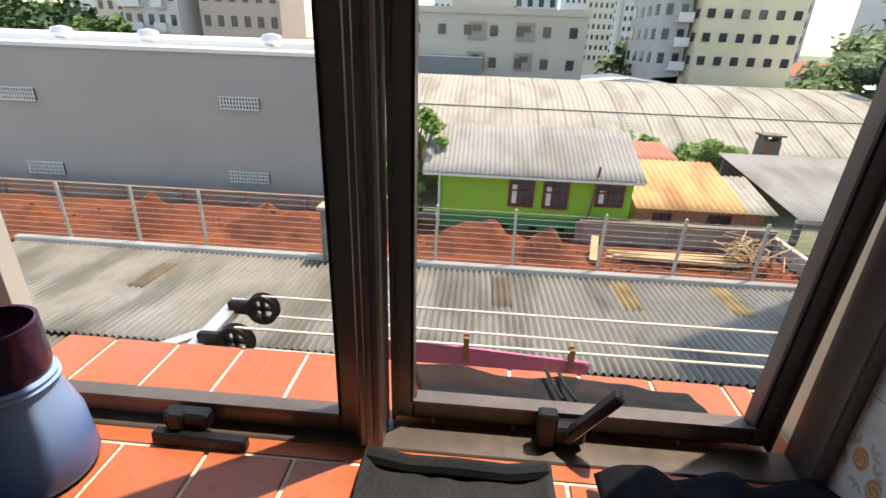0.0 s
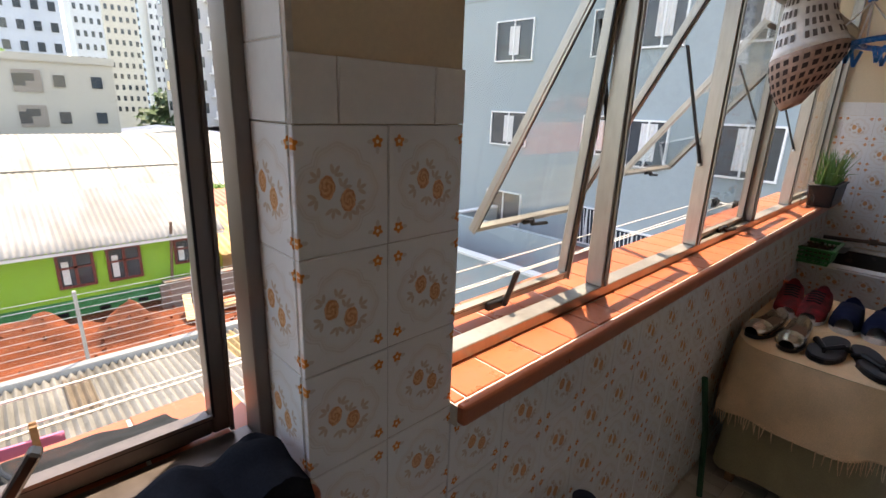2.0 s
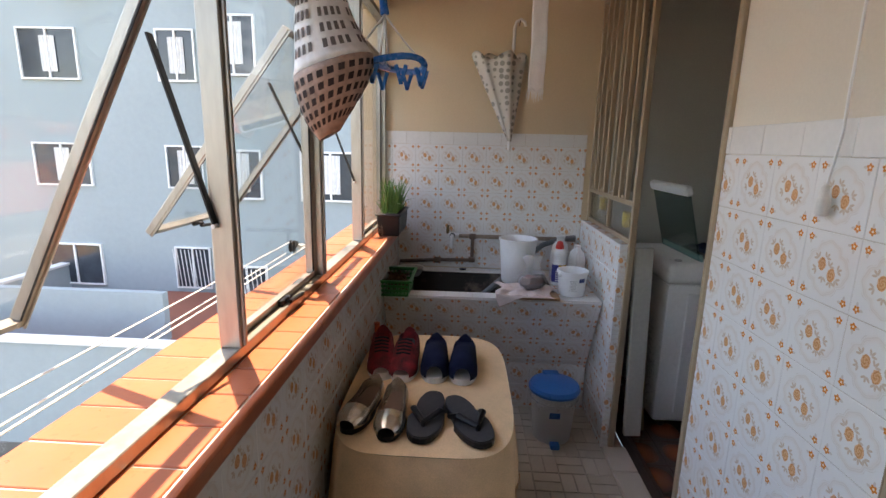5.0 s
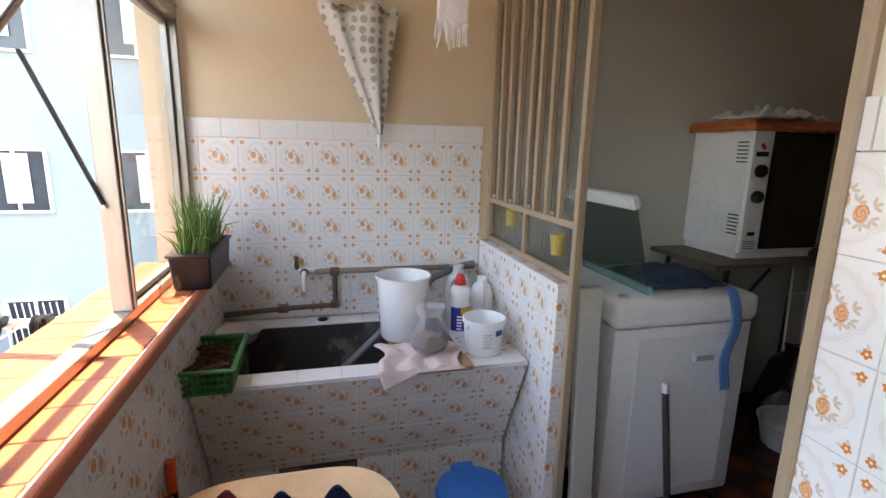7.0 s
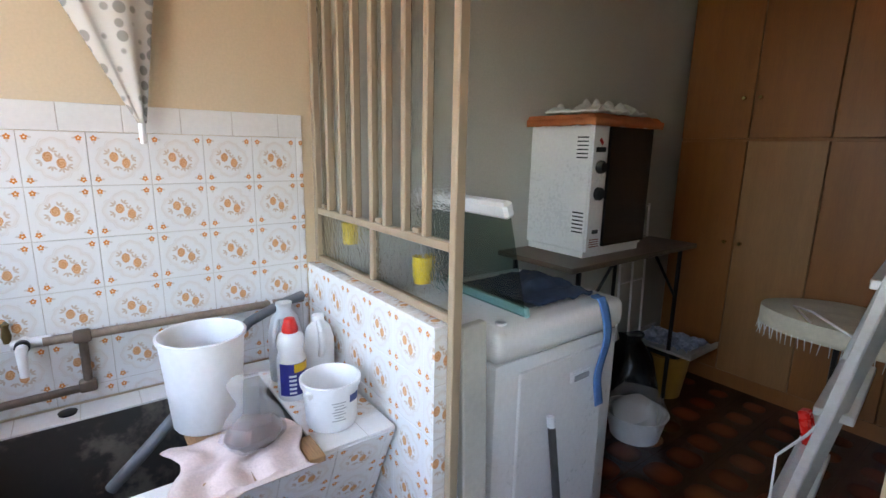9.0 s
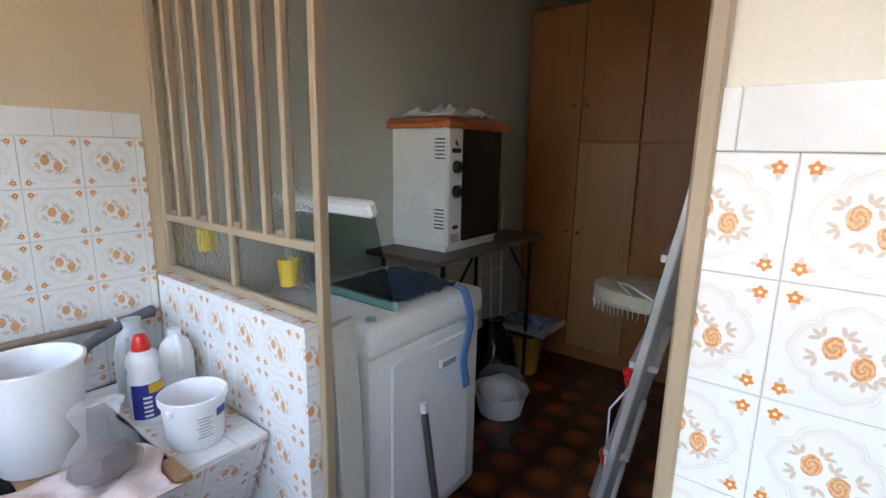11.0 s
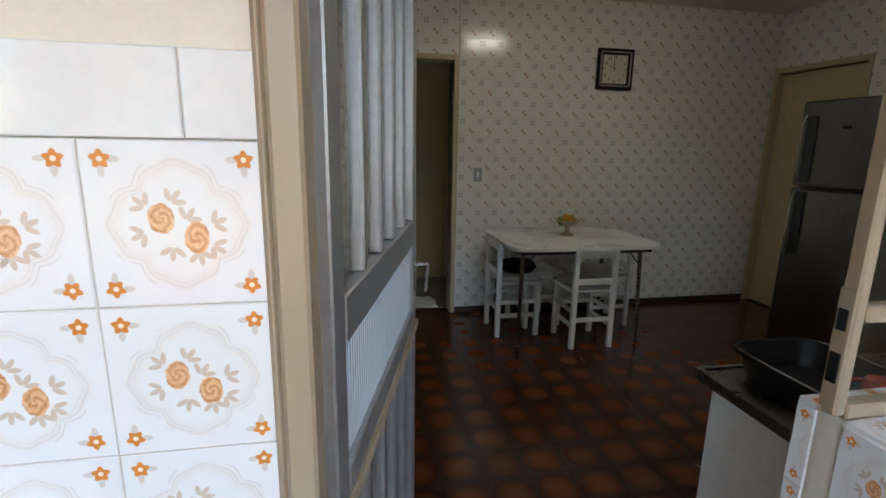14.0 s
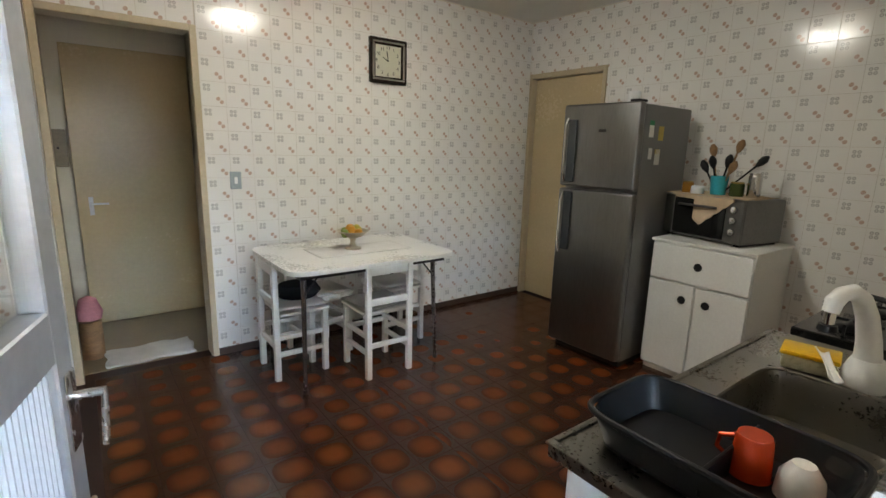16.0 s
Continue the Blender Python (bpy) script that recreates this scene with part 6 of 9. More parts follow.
for j in range(6):
    for z in (OVH - 0.07 - j * 0.018, 0.16 - j * 0.0 + 0.05 - j * 0.018):
        part("vent_slot", Bm().box((0.045, 0.001, z), (0.06, 0.003, 0.006)), M["black"], ov)
for j in range(4):
    part("grille_slot", Bm().box((-0.0135, -0.054, 0.055 + j * 0.011), (0.002, 0.07, 0.004)), plain("dull_red_grille", (0.30, 0.05, 0.03), 0.5), ov)
part("switch", Bm().box((-0.015, -0.054, 0.125), (0.008, 0.04, 0.018), 0.002), M["black"], ov)
part("emblem", Bm().box((-0.0135, -0.054, 0.532), (0.002, 0.030, 0.016), 0, (45, 0, 0)), RED, ov, "red emblem shape")
part("wordmark_bar", Bm().box((-0.0135, -0.054, 0.497), (0.002, 0.07, 0.022)), M["black"], ov, "black lettering bar")
tw = solid("orange_towel", Bm().grid(lambda u, v: (3.765 + 0.40 * v, -1.965 - 0.55 * u, 1.680 + 0.012 * abs(noise.noise((u * 9, v * 6, 2))) + (-0.02 if v < 0.06 or u < 0.04 else 0.0)), 46, 22), TOWEL, "folded orange towel over the oven", "towel", smooth=True, thick=0.032)
solid("white_rag", Bm().grid(lambda u, v: (3.80 + 0.30 * v, -2.02 - 0.40 * u, 1.712 + 0.095 * abs(noise.noise((u * 6, v * 5, 12))) * math.sin(u * math.pi) ** 0.5), 40, 20), WCLOTH, "crumpled white rag on top of the towel", "cloth", smooth=True, thick=0.010)

wd = thing("wardrobe", (2.50, -3.89, KF), "tall reddish brown wardrobe with two tiers of doors", "wardrobe")
WOODR = plain("reddish_brown_veneer", (0.30, 0.115, 0.030), 0.4, var=0.10, big=3, fine=30, bump=0.1, stretch=(6, 6, 0.5))
FADED = plain("faded_brown_veneer", (0.36, 0.175, 0.070), 0.4, var=0.10, big=3, fine=30, bump=0.1, stretch=(6, 6, 0.5))
part("carcass", Bm().span((0.0, 0.0, 0.0), (1.585, 0.56, 2.40), 0.003), WOODR, wd)
part("plinth", Bm().span((0.0, 0.56, 0.0), (1.585, 0.565, 0.09)), WOODR, wd)
for i in range(4):
    x0, x1 = 0.008 + i * 0.394, 0.008 + (i + 1) * 0.394 - 0.006
    for z0, z1 in ((0.10, 1.52), (1.535, 2.385)):
        faded = i == 2 and z0 < 1
        dd = part("cabinet_door", Bm().span((x0, 0.565, z0), (x1, 0.585, z1), 0.003), FADED if faded else WOODR, wd, "faded lighter door" if faded else "")
        hx = x1 - 0.04 if i % 2 == 0 else x0 + 0.04
        hz = 1.76 if z0 > 1 else 0.92
        part("pull", Bm().lathe([(0.006, 0.0), (0.006, 0.012), (0.012, 0.02), (0.010, 0.03), (0.0, 0.032)], 12, (hx, 0.585, hz), axis="y"), plain("brass", (0.55, 0.38, 0.14), 0.25, 1.0), dd, "brass pull", smooth=True)

ib = thing("ironing_board", (2.87, -2.60, KF), "ironing table under a fringed cream cloth", "ironing board")
part("tabletop", Bm().prism([rounded(i / 30, 0.36, 0.20, 2.6) for i in range(30)], 0.78, 0.80), M["white_paint"], ib)
part("leg", Bm().tube([(-0.25, -0.14, 0.0), (-0.25, -0.14, 0.78)], 0.012, 8), M["black"], ib, smooth=True)
part("leg", Bm().tube([(0.12, -0.14, 0.0), (0.12, -0.14, 0.78)], 0.012, 8), M["black"], ib, smooth=True)
ic = Bm().grid(lambda u, v: (rounded(u, 0.37 * min(1, v * 1.35), 0.21 * min(1, v * 1.35), 2.6)[0], rounded(u, 0.37 * min(1, v * 1.35), 0.21 * min(1, v * 1.35), 2.6)[1], 0.806 + 0.012 * noise.noise((u * 7, v * 4, 4)) - max(0, v - 0.74) * 0.30), 60, 12, True)
icl = solid("ironing_cloth", ic, plain("ivory_woven_cloth", (0.58, 0.52, 0.40), 0.95, var=0.1, bump=0.4), "ivory fringed cloth lying over the ironing table", "cloth", (2.87, -2.60, KF), smooth=True, thick=0.006)
icf = Bm()
for i in range(90):
    x, y = rounded(i / 90, 0.372, 0.212, 2.6)
    icf.tube([(x, y, 0.735), (x + random.uniform(-0.008, 0.008), y + random.uniform(-0.008, 0.008), 0.685)], [0.003, 0.001], 4)
tagged(part("fringe", icf, WCLOTH, icl), kind="stuff")

la = thing("stepladder", (0, 0, 0), "folded aluminium stepladder leaning by the storage door", "ladder")
for k, (a, b_) in enumerate((((2.90, -1.88, KF), (2.62, -1.66, 1.56)), ((2.86, -1.50, KF), (2.58, -1.32, 1.60)), ((2.98, -2.02, KF), (2.64, -1.70, 1.50)))):
    part("stile", Bm().bar(a, b_, 0.022, 0.062, (0.2, 1, 0), 0.003), M["alu"], la)
for f in (0.2, 0.4, 0.6, 0.8):
    p = Vector((2.92, -1.90, KF)).lerp(Vector((2.60, -1.60, 1.62)), f)
    q = Vector((2.86, -1.50, KF)).lerp(Vector((2.58, -1.32, 1.60)), f)
    part("step", Bm().bar(p, q, 0.07, 0.02, (0, 0, 1), 0.002), M["alu"], la)
part("hinge_cap", Bm().box((2.60, -1.60, 1.63), (0.05, 0.07, 0.06), 0.02, seg=2), M["alu"], la, smooth=True)
for f in (0.15, 0.42):
    p = Vector((2.95, -1.95, KF)).lerp(Vector((2.64, -1.62, 1.6)), f)
    part("red_clip", Bm().box(p, (0.03, 0.04, 0.16), 0.006, (0, 15, 0)), RED, la, "red plastic brace")
solid("cord", Bm().tube([(2.90, -1.80, 0.15), (2.86, -1.72, 0.45), (2.90, -1.85, 0.60), (2.80, -1.70, 0.78), (2.72, -1.64, 0.95), (2.74, -1.76, 1.06), (2.90, -1.95, 1.06), (3.02, -2.2, 1.0), (3.0, -2.35, 0.91)], 0.004, 6), M["white_plastic"], "white flex looped over the ladder", "cable", smooth=True)
yb = thing("yellow_bucket", (3.82, -2.92, KF), "ochre bucket with a tray of crumpled papers", "bucket")
part("body", Bm().lathe([(0.0, 0.0), (0.10, 0.0), (0.14, 0.27), (0.135, 0.27), (0.095, 0.01), (0.0, 0.01)], 24), plain("ochre_plastic", (0.36, 0.19, 0.03), 0.5), yb, smooth=True)
part("tray", Bm().span((-0.22, -0.16, 0.32), (0.18, 0.16, 0.335), 0.004).span((-0.22, -0.16, 0.335), (-0.21, 0.16, 0.36)).span((0.17, -0.16, 0.335), (0.18, 0.16, 0.36)), M["alu"], yb, "metal tray")
part("crumpled_paper", Bm().grid(lambda u, v: (-0.18 + 0.32 * u, -0.13 + 0.26 * v, 0.345 + 0.05 * abs(noise.noise((u * 6, v * 6, 8)))), 24, 20), plain("pale_blue_paper", (0.33, 0.40, 0.55), 0.8, var=0.4, big=12, bump=0.4), yb, "crumpled pale blue papers", smooth=True, thick=0.004)
part("support", Bm().span((-0.10, -0.08, 0.26), (0.08, 0.08, 0.32)), M["black"], yb)
wb = thing("basin", (3.66, -2.36, KF), "white basin with a plastic bag of rags", "basin")
part("bowl", Bm().lathe([(0.0, 0.0), (0.12, 0.0), (0.15, 0.13), (0.158, 0.135), (0.145, 0.13), (0.115, 0.01), (0.0, 0.01)], 28), M["white_plastic"], wb, smooth=True)
part("bag", Bm().lathe([(0.0, 0.02), (0.12, 0.06), (0.15, 0.14), (0.12, 0.22), (0.06, 0.26), (0.0, 0.25)], 24).rough(0.025, 14, 3), FILM, wb, "crumpled clear bag", smooth=True)
part("rags", Bm().lathe([(0.0, 0.02), (0.10, 0.05), (0.11, 0.13), (0.06, 0.19), (0.0, 0.20)], 20).rough(0.03, 12, 6), WCLOTH, wb, "pale rags", smooth=True)
rk = thing("clothes_horse", (3.95, -2.72, KF), "folded white wire clothes airer", "airer")
for y in (-0.12, 0.0, 0.12):
    part("upright", Bm().tube([(0.0, y, 0.0), (0.04, y * 1.1, 1.15)], 0.007, 6), M["white_plastic"], rk, smooth=True)
for z in (0.35, 0.70, 0.95, 1.14):
    part("crossbar", Bm().tube([(z * 0.035, -0.14, z), (z * 0.035, 0.14, z)], 0.006, 6), M["white_plastic"], rk, smooth=True)
dk = thing("black_bag", (3.86, -2.58, KF), "shiny black refuse bag slumped by the airer", "bag")
part("film", Bm().lathe([(0.0, 0.0), (0.15, 0.0), (0.17, 0.12), (0.13, 0.30), (0.05, 0.40), (0.06, 0.44)], 24).rough(0.03, 12, 5), plain("black_polythene", (0.012, 0.012, 0.012), 0.25, bump=0.4), dk, smooth=True)


# ---- kitchen things ----
LAMI = plain("white_laminate", (0.74, 0.72, 0.68), 0.3, var=0.05, bump=0.04)
STEEL = plain("brushed_steel", (0.22, 0.215, 0.21), 0.34, 1.0, var=0.10, big=4, fine=80, bump=0.06, stretch=(1, 1, 0.15))
STEELH = plain("stainless_counter", (0.30, 0.28, 0.25), 0.30, 1.0, var=0.03, big=5, fine=90, bump=0.06)
PADC = plain("grey_checked_cushion", (0.45, 0.45, 0.46), 0.95, var=0.15, bump=0.4)

kt = thing("kitchen_table", (0.095, -3.785, KF), "white laminate kitchen table on thin dark metal legs", "table")
part("tabletop", Bm().prism([rounded(i / 48, 0.575, 0.415, 9.0) for i in range(48)], 0.752, 0.778), LAMI, kt)
part("apron", Bm().span((-0.50, -0.345, 0.715), (0.50, -0.325, 0.752)).span((-0.50, 0.325, 0.715), (0.50, 0.345, 0.752)).span((-0.50, -0.325, 0.715), (-0.48, 0.325, 0.752)).span((0.48, -0.325, 0.715), (0.50, 0.325, 0.752)), M["black"], kt, "dark metal apron")
for sx_ in (-1, 1):
    for sy_ in (-1, 1):
        lg_ = part("leg", Bm().tube([(sx_ * 0.455, sy_ * 0.27, 0.72), (sx_ * 0.475, sy_ * 0.30, 0.0)], [0.016, 0.012], 12), plain("dark_chrome", (0.22, 0.20, 0.19), 0.25, 1.0), kt, "slim dark metal leg", smooth=True)
        part("stay", Bm().tube([(sx_ * 0.46, sy_ * 0.275, 0.60), (sx_ * 0.36, sy_ * 0.275, 0.715)], 0.005, 6), M["black"], lg_, smooth=True)
        part("foot", Bm().tube([(sx_ * 0.475, sy_ * 0.30, 0.0), (sx_ * 0.474, sy_ * 0.299, 0.03)], 0.016, 10), M["black"], lg_)
solid("table_runner", Bm().grid(lambda u, v: (-0.27 + 0.66 * u, -3.93 + 0.30 * v, KF + 0.7815 + 0.0015 * noise.noise((u * 9, v * 9, 1))), 24, 12), WCLOTH, "white lace runner on the kitchen table", "runner", smooth=True, thick=0.003)
fb_ = thing("fruit_bowl", (0.10, -3.79, KF + 0.784), "pressed metal pedestal bowl full of fruit", "bowl")
part("bowl", Bm().lathe([(0.0, 0.0), (0.055, 0.0), (0.052, 0.012), (0.022, 0.022), (0.016, 0.05), (0.024, 0.072), (0.07, 0.09), (0.108, 0.125), (0.104, 0.125), (0.065, 0.095), (0.0, 0.085)], 28), plain("tarnished_silver", (0.48, 0.42, 0.33), 0.3, 1.0), fb_, smooth=True)
for i in range(9):
    a = i * 2.4
    r = 0.022 + 0.0085 * i * 0.8
    g = i % 3
    part("fruit", Bm().lathe([(0.0, -0.03), (0.02, -0.024), (0.03, 0.0), (0.02, 0.024), (0.0, 0.03)], 14, (r * math.cos(a) * 0.9, r * math.sin(a) * 0.9, 0.127 - 0.002 * i + 0.012 * (i < 4)), oval=(1.0, 0.8)), plain("fruit_skin", ((0.55, 0.24, 0.02), (0.42, 0.36, 0.05), (0.16, 0.22, 0.04))[g], 0.4, var=0.15), fb_, smooth=True)


def kitchen_chair(at, rz, label):
    """A small white chair; its front looks along +y of its own."""
    c = thing("kitchen_chair", at, label, "chair", rz, "chairs at the kitchen table")
    for sx_ in (-1, 1):
        part("leg", Bm().span((sx_ * 0.15 - 0.018, -0.175, 0.0), (sx_ * 0.15 + 0.018, -0.139, 0.775), 0.004), M["white_paint"], c)
        part("leg", Bm().span((sx_ * 0.15 - 0.018, 0.139, 0.0), (sx_ * 0.15 + 0.018, 0.175, 0.42), 0.004), M["white_paint"], c)
        for z in (0.17, 0.28):
            part("stretcher", Bm().span((sx_ * 0.15 - 0.010, -0.139, z - 0.016), (sx_ * 0.15 + 0.010, 0.139, z + 0.016), 0.003), M["white_paint"], c)
    for y, z in ((-0.157, 0.22), (0.157, 0.26)):
        part("stretcher", Bm().span((-0.132, y - 0.010, z - 0.016), (0.132, y + 0.010, z + 0.016), 0.003), M["white_paint"], c)
    part("seat", Bm().span((-0.175, -0.135, 0.42), (0.175, 0.185, 0.44), 0.006), M["white_paint"], c)
    part("backrest", Bm().span((-0.132, -0.168, 0.68), (0.132, -0.146, 0.765), 0.004), M["white_paint"], c)
    part("back_rail", Bm().span((-0.132, -0.166, 0.485), (0.132, -0.148, 0.53), 0.003), M["white_paint"], c)
    return c


def cushion(at, rz, mat_, label):
    solid("seat_cushion", Bm().grid(lambda u, v: (-0.165 + 0.33 * u, -0.15 + 0.32 * v, 0.018 + 0.020 * (math.sin(u * math.pi) * math.sin(v * math.pi)) ** 0.35 + 0.003 * noise.noise((u * 8, v * 8, 3))), 18, 18)
          .grid(lambda u, v: (-0.172 + 0.344 * u, 0.178 + 0.008 * math.sin(u * 22), 0.018 - 0.05 * v), 20, 3), mat_, label, "cushion", at, rz, "cushions on the chairs", smooth=True, thick=0.006)


for x, y, rz, lab in ((0.49, -3.89, 90, "white painted wooden chair at the table's end"), (0.02, -3.60, 180, "white painted wooden chair tucked under the table"), (0.24, -4.06, 8, "white painted wooden chair against the wall"), (-0.33, -3.98, -90, "white painted wooden chair tucked in sideways")):
    kitchen_chair((x, y, KF), rz, lab)
    cushion((x, y, KF + 0.442), rz, PADC if y > -3.7 else WCLOTH, "thin grey checked seat cushion" if y > -3.7 else "white ruffled seat cover")
solid("dark_cushion", Bm().lathe([(0.0, 0.0), (0.12, 0.005), (0.15, 0.04), (0.12, 0.085), (0.0, 0.10)], 28, oval=(1.0, 0.9)), DENIM, "black cushion lying on the chair", "cushion", (0.45, -3.89, KF + 0.485), smooth=True)

# clock
ck = thing("wall_clock", (-0.484, KB + 0.001, 2.19), "square wall clock with a dark and silver frame", "clock")
part("face", Bm().span((-0.12, 0.0, -0.12), (0.12, 0.012, 0.12)), plain("cream_dial", (0.66, 0.64, 0.52), 0.5, var=0.04), ck, "cream dial")
fbm = Bm()
for sg in (-1, 1):
    fbm.span((-0.165, 0, sg * 0.14 - 0.025), (0.165, 0.030, sg * 0.14 + 0.025), 0.006)
    fbm.span((sg * 0.14 - 0.025, 0, -0.115), (sg * 0.14 + 0.025, 0.030, 0.115), 0.006)
part("frame", fbm, plain("dark_bronze_frame", (0.035, 0.025, 0.02), 0.2, 0.4), ck)
fbm = Bm()
for sg in (-1, 1):
    fbm.span((-0.142, 0.028, sg * 0.135 - 0.009), (0.142, 0.034, sg * 0.135 + 0.009), 0.003)
    fbm.span((sg * 0.135 - 0.009, 0.028, -0.126), (sg * 0.135 + 0.009, 0.034, 0.126), 0.003)
part("silver_band", fbm, CHROME, ck, "silver inner band")
for n_ in range(1, 13):
    a = radians(90 - 30 * n_)
    k = 0.098 / max(abs(math.cos(a)), abs(math.sin(a)), 0.80)
    fc = bpy.data.curves.new("numeral", "FONT")
    fc.body, fc.size, fc.align_x, fc.align_y, fc.extrude = str(n_), 0.036, "CENTER", "CENTER", 0.0008
    fo = new("numeral", fc)
    dg = bpy.context.evaluated_depsgraph_get()
    me = bpy.data.meshes.new_from_object(fo.evaluated_get(dg))
    bpy.data.objects.remove(fo)
    me.materials.append(M["black"])
    nb = new("numeral", me)
    nb.parent = ck
    nb.matrix_basis = pose(-0.098 * math.cos(a) * 1.02, 0.0135, 0.098 * math.sin(a), 90, 0, 180)
part("hour_hand", Bm().bar((0, 0.016, 0), (0.045, 0.016, 0.028), 0.003, 0.007, (0, 1, 0)), M["black"], ck)
part("minute_hand", Bm().bar((0, 0.018, 0), (0.012, 0.018, 0.075), 0.003, 0.005, (0, 1, 0)), M["black"], ck)
ls = thing("light_switch", (0.682, KB + 0.001, 1.30), "grey light switch plate on the tiles", "switch")
part("plate", Bm().span((-0.036, 0, -0.058), (0.036, 0.009, 0.058), 0.004), plain("blue_grey_plastic", (0.33, 0.38, 0.40), 0.4), ls)
part("rocker", Bm().span((-0.010, 0.009, -0.022), (0.010, 0.014, 0.022), 0.002), M["white_plastic"], ls, "pale rocker")

# fridge
fg = thing("refrigerator", (-1.255, -2.915, KF), "tall brushed steel two-door refrigerator", "refrigerator", rz=1.5)
part("body", Bm().span((-0.66, -0.285, 0.04), (-0.065, 0.285, 1.765), 0.012, 2), plain("grey_painted_steel", (0.20, 0.195, 0.19), 0.4, 0.5, var=0.08), fg, smooth=True)
for z0, z1 in ((0.06, 1.205), (1.222, 1.775)):
    dr = part("fridge_door", Bm().span((-0.060, -0.290, z0), (0.0, 0.290, z1), 0.016, 3), STEEL, fg, smooth=True)
    part("handle", Bm().span((0.001, -0.235, z1 - 0.44 if z0 < 1 else z0 + 0.03), (0.012, -0.165, z1 - 0.02 if z0 < 1 else z1 - 0.10), 0.004), plain("dark_glass_panel", (0.03, 0.035, 0.04), 0.12), dr, "dark recessed grip")
    part("grip_bar", Bm().tube([(0.006, -0.24, z1 - 0.46 if z0 < 1 else z0 + 0.03), (0.028, -0.242, z1 - 0.40 if z0 < 1 else z0 + 0.10), (0.028, -0.242, z1 - 0.08 if z0 < 1 else z1 - 0.14), (0.006, -0.24, z1 - 0.02 if z0 < 1 else z1 - 0.09)], 0.009, 8), CHROME, dr, "bright grip bar", smooth=True)
part("badge", Bm().box((0.002, 0.03, 1.60), (0.004, 0.055, 0.018), 0.001), M["black"], fg, "small dark badge")
part("hinge_cover", Bm().span((-0.10, 0.20, 1.775), (-0.01, 0.27, 1.79), 0.004), M["black"], fg)
part("plinth", Bm().span((-0.60, -0.27, 0.0), (-0.08, 0.27, 0.05)), M["black"], fg)
for x, z, w, h, c in ((-0.15, 1.60, 0.05, 0.075, (0.8, 0.8, 0.76)), (-0.27, 1.59, 0.06, 0.09, (0.62, 0.45, 0.12)), (-0.16, 1.46, 0.04, 0.07, (0.75, 0.75, 0.75)), (-0.25, 1.44, 0.06, 0.10, (0.75, 0.74, 0.70)), (-0.25, 1.475, 0.062, 0.03, (0.6, 0.42, 0.08)), (-0.15, 1.65, 0.05, 0.03, (0.03, 0.25, 0.12))):
    part("note", Bm().box((x, 0.287, z), (w, 0.003, h)), plain("paper_note", c, 0.7, var=0.06), fg, "small paper note")
jug = solid("white_cup", Bm().lathe([(0.0, 0.0), (0.035, 0.0), (0.042, 0.11), (0.038, 0.11), (0.031, 0.006), (0.0, 0.006)], 20), M["white_plastic"], "white plastic cup on top of the fridge", "cup", (-1.60, -2.90, KF + 1.766), smooth=True)

# cabinet with toaster oven
cbn = thing("cabinet", (-1.50, -2.275, KF), "white low kitchen cabinet with a drawer and two doors", "cabinet")
part("body", Bm().span((-0.565, -0.31, 0.04), (-0.02, 0.31, 0.90), 0.003), M["white_paint"], cbn)
part("top", Bm().span((-0.57, -0.32, 0.90), (0.0, 0.32, 0.918), 0.003), M["white_paint"], cbn)
part("plinth", Bm().span((-0.55, -0.30, 0.0), (-0.04, 0.30, 0.04)), M["white_paint"], cbn)
dw = part("drawer", Bm().span((-0.019, -0.305, 0.655), (0.0, 0.305, 0.89), 0.005), M["white_paint"], cbn)
part("ring_pull", Bm().lathe([(0.026, 0.0), (0.024, 0.005), (0.016, 0.004), (0.0, 0.002)], 20, (0.0, 0.0, 0.775), axis="x"), M["black"], dw, "round black pull", smooth=True)
for y0, y1, hy in ((-0.305, -0.005, -0.075), (0.005, 0.305, 0.075)):
    dc = part("cabinet_door", Bm().span((-0.019, y0, 0.05), (0.0, y1, 0.645), 0.005), M["white_paint"], cbn)
    part("ring_pull", Bm().lathe([(0.026, 0.0), (0.024, 0.005), (0.016, 0.004), (0.0, 0.002)], 20, (0.0, hy, 0.545), axis="x"), M["black"], dc, "round black pull", smooth=True)
to = thing("toaster_oven", (-1.66, -2.375, KF + 0.918), "grey countertop oven with three knobs and dark door", "oven", rz=-12)
part("body", Bm().span((-0.40, -0.28, 0.015), (-0.01, 0.28, 0.285), 0.008), plain("grey_oven_case", (0.20, 0.20, 0.20), 0.4, 0.6), to)
part("glass_door", Bm().span((-0.009, -0.20, 0.03), (0.008, 0.165, 0.265), 0.003), plain("black_oven_glass", (0.01, 0.01, 0.01), 0.1), to, "black glass door")
part("handle", Bm().tube([(0.03, -0.15, 0.225), (0.03, 0.12, 0.225)], 0.008, 8), STEEL, to, smooth=True)
part("control_panel", Bm().span((-0.009, 0.17, 0.02), (0.006, 0.28, 0.28), 0.002), STEEL, to)
part("side_band", Bm().span((-0.009, -0.28, 0.02), (0.006, -0.205, 0.28), 0.002), STEEL, to)
for z in (0.09, 0.16, 0.225):
    part("knob", Bm().lathe([(0.022, 0.006), (0.020, 0.022), (0.0, 0.024)], 18, (0.0, 0.225, z), axis="x"), CHROME, to, smooth=True)
for y in (-0.24, 0.24):
    part("foot", Bm().span((-0.38, y - 0.02, 0), (-0.03, y + 0.02, 0.015)), M["black"], to)
DOIL = plain("ecru_cotton_lace", (0.58, 0.44, 0.30), 0.95, var=0.12, big=10, fine=200, bump=0.5, spec=0.1)
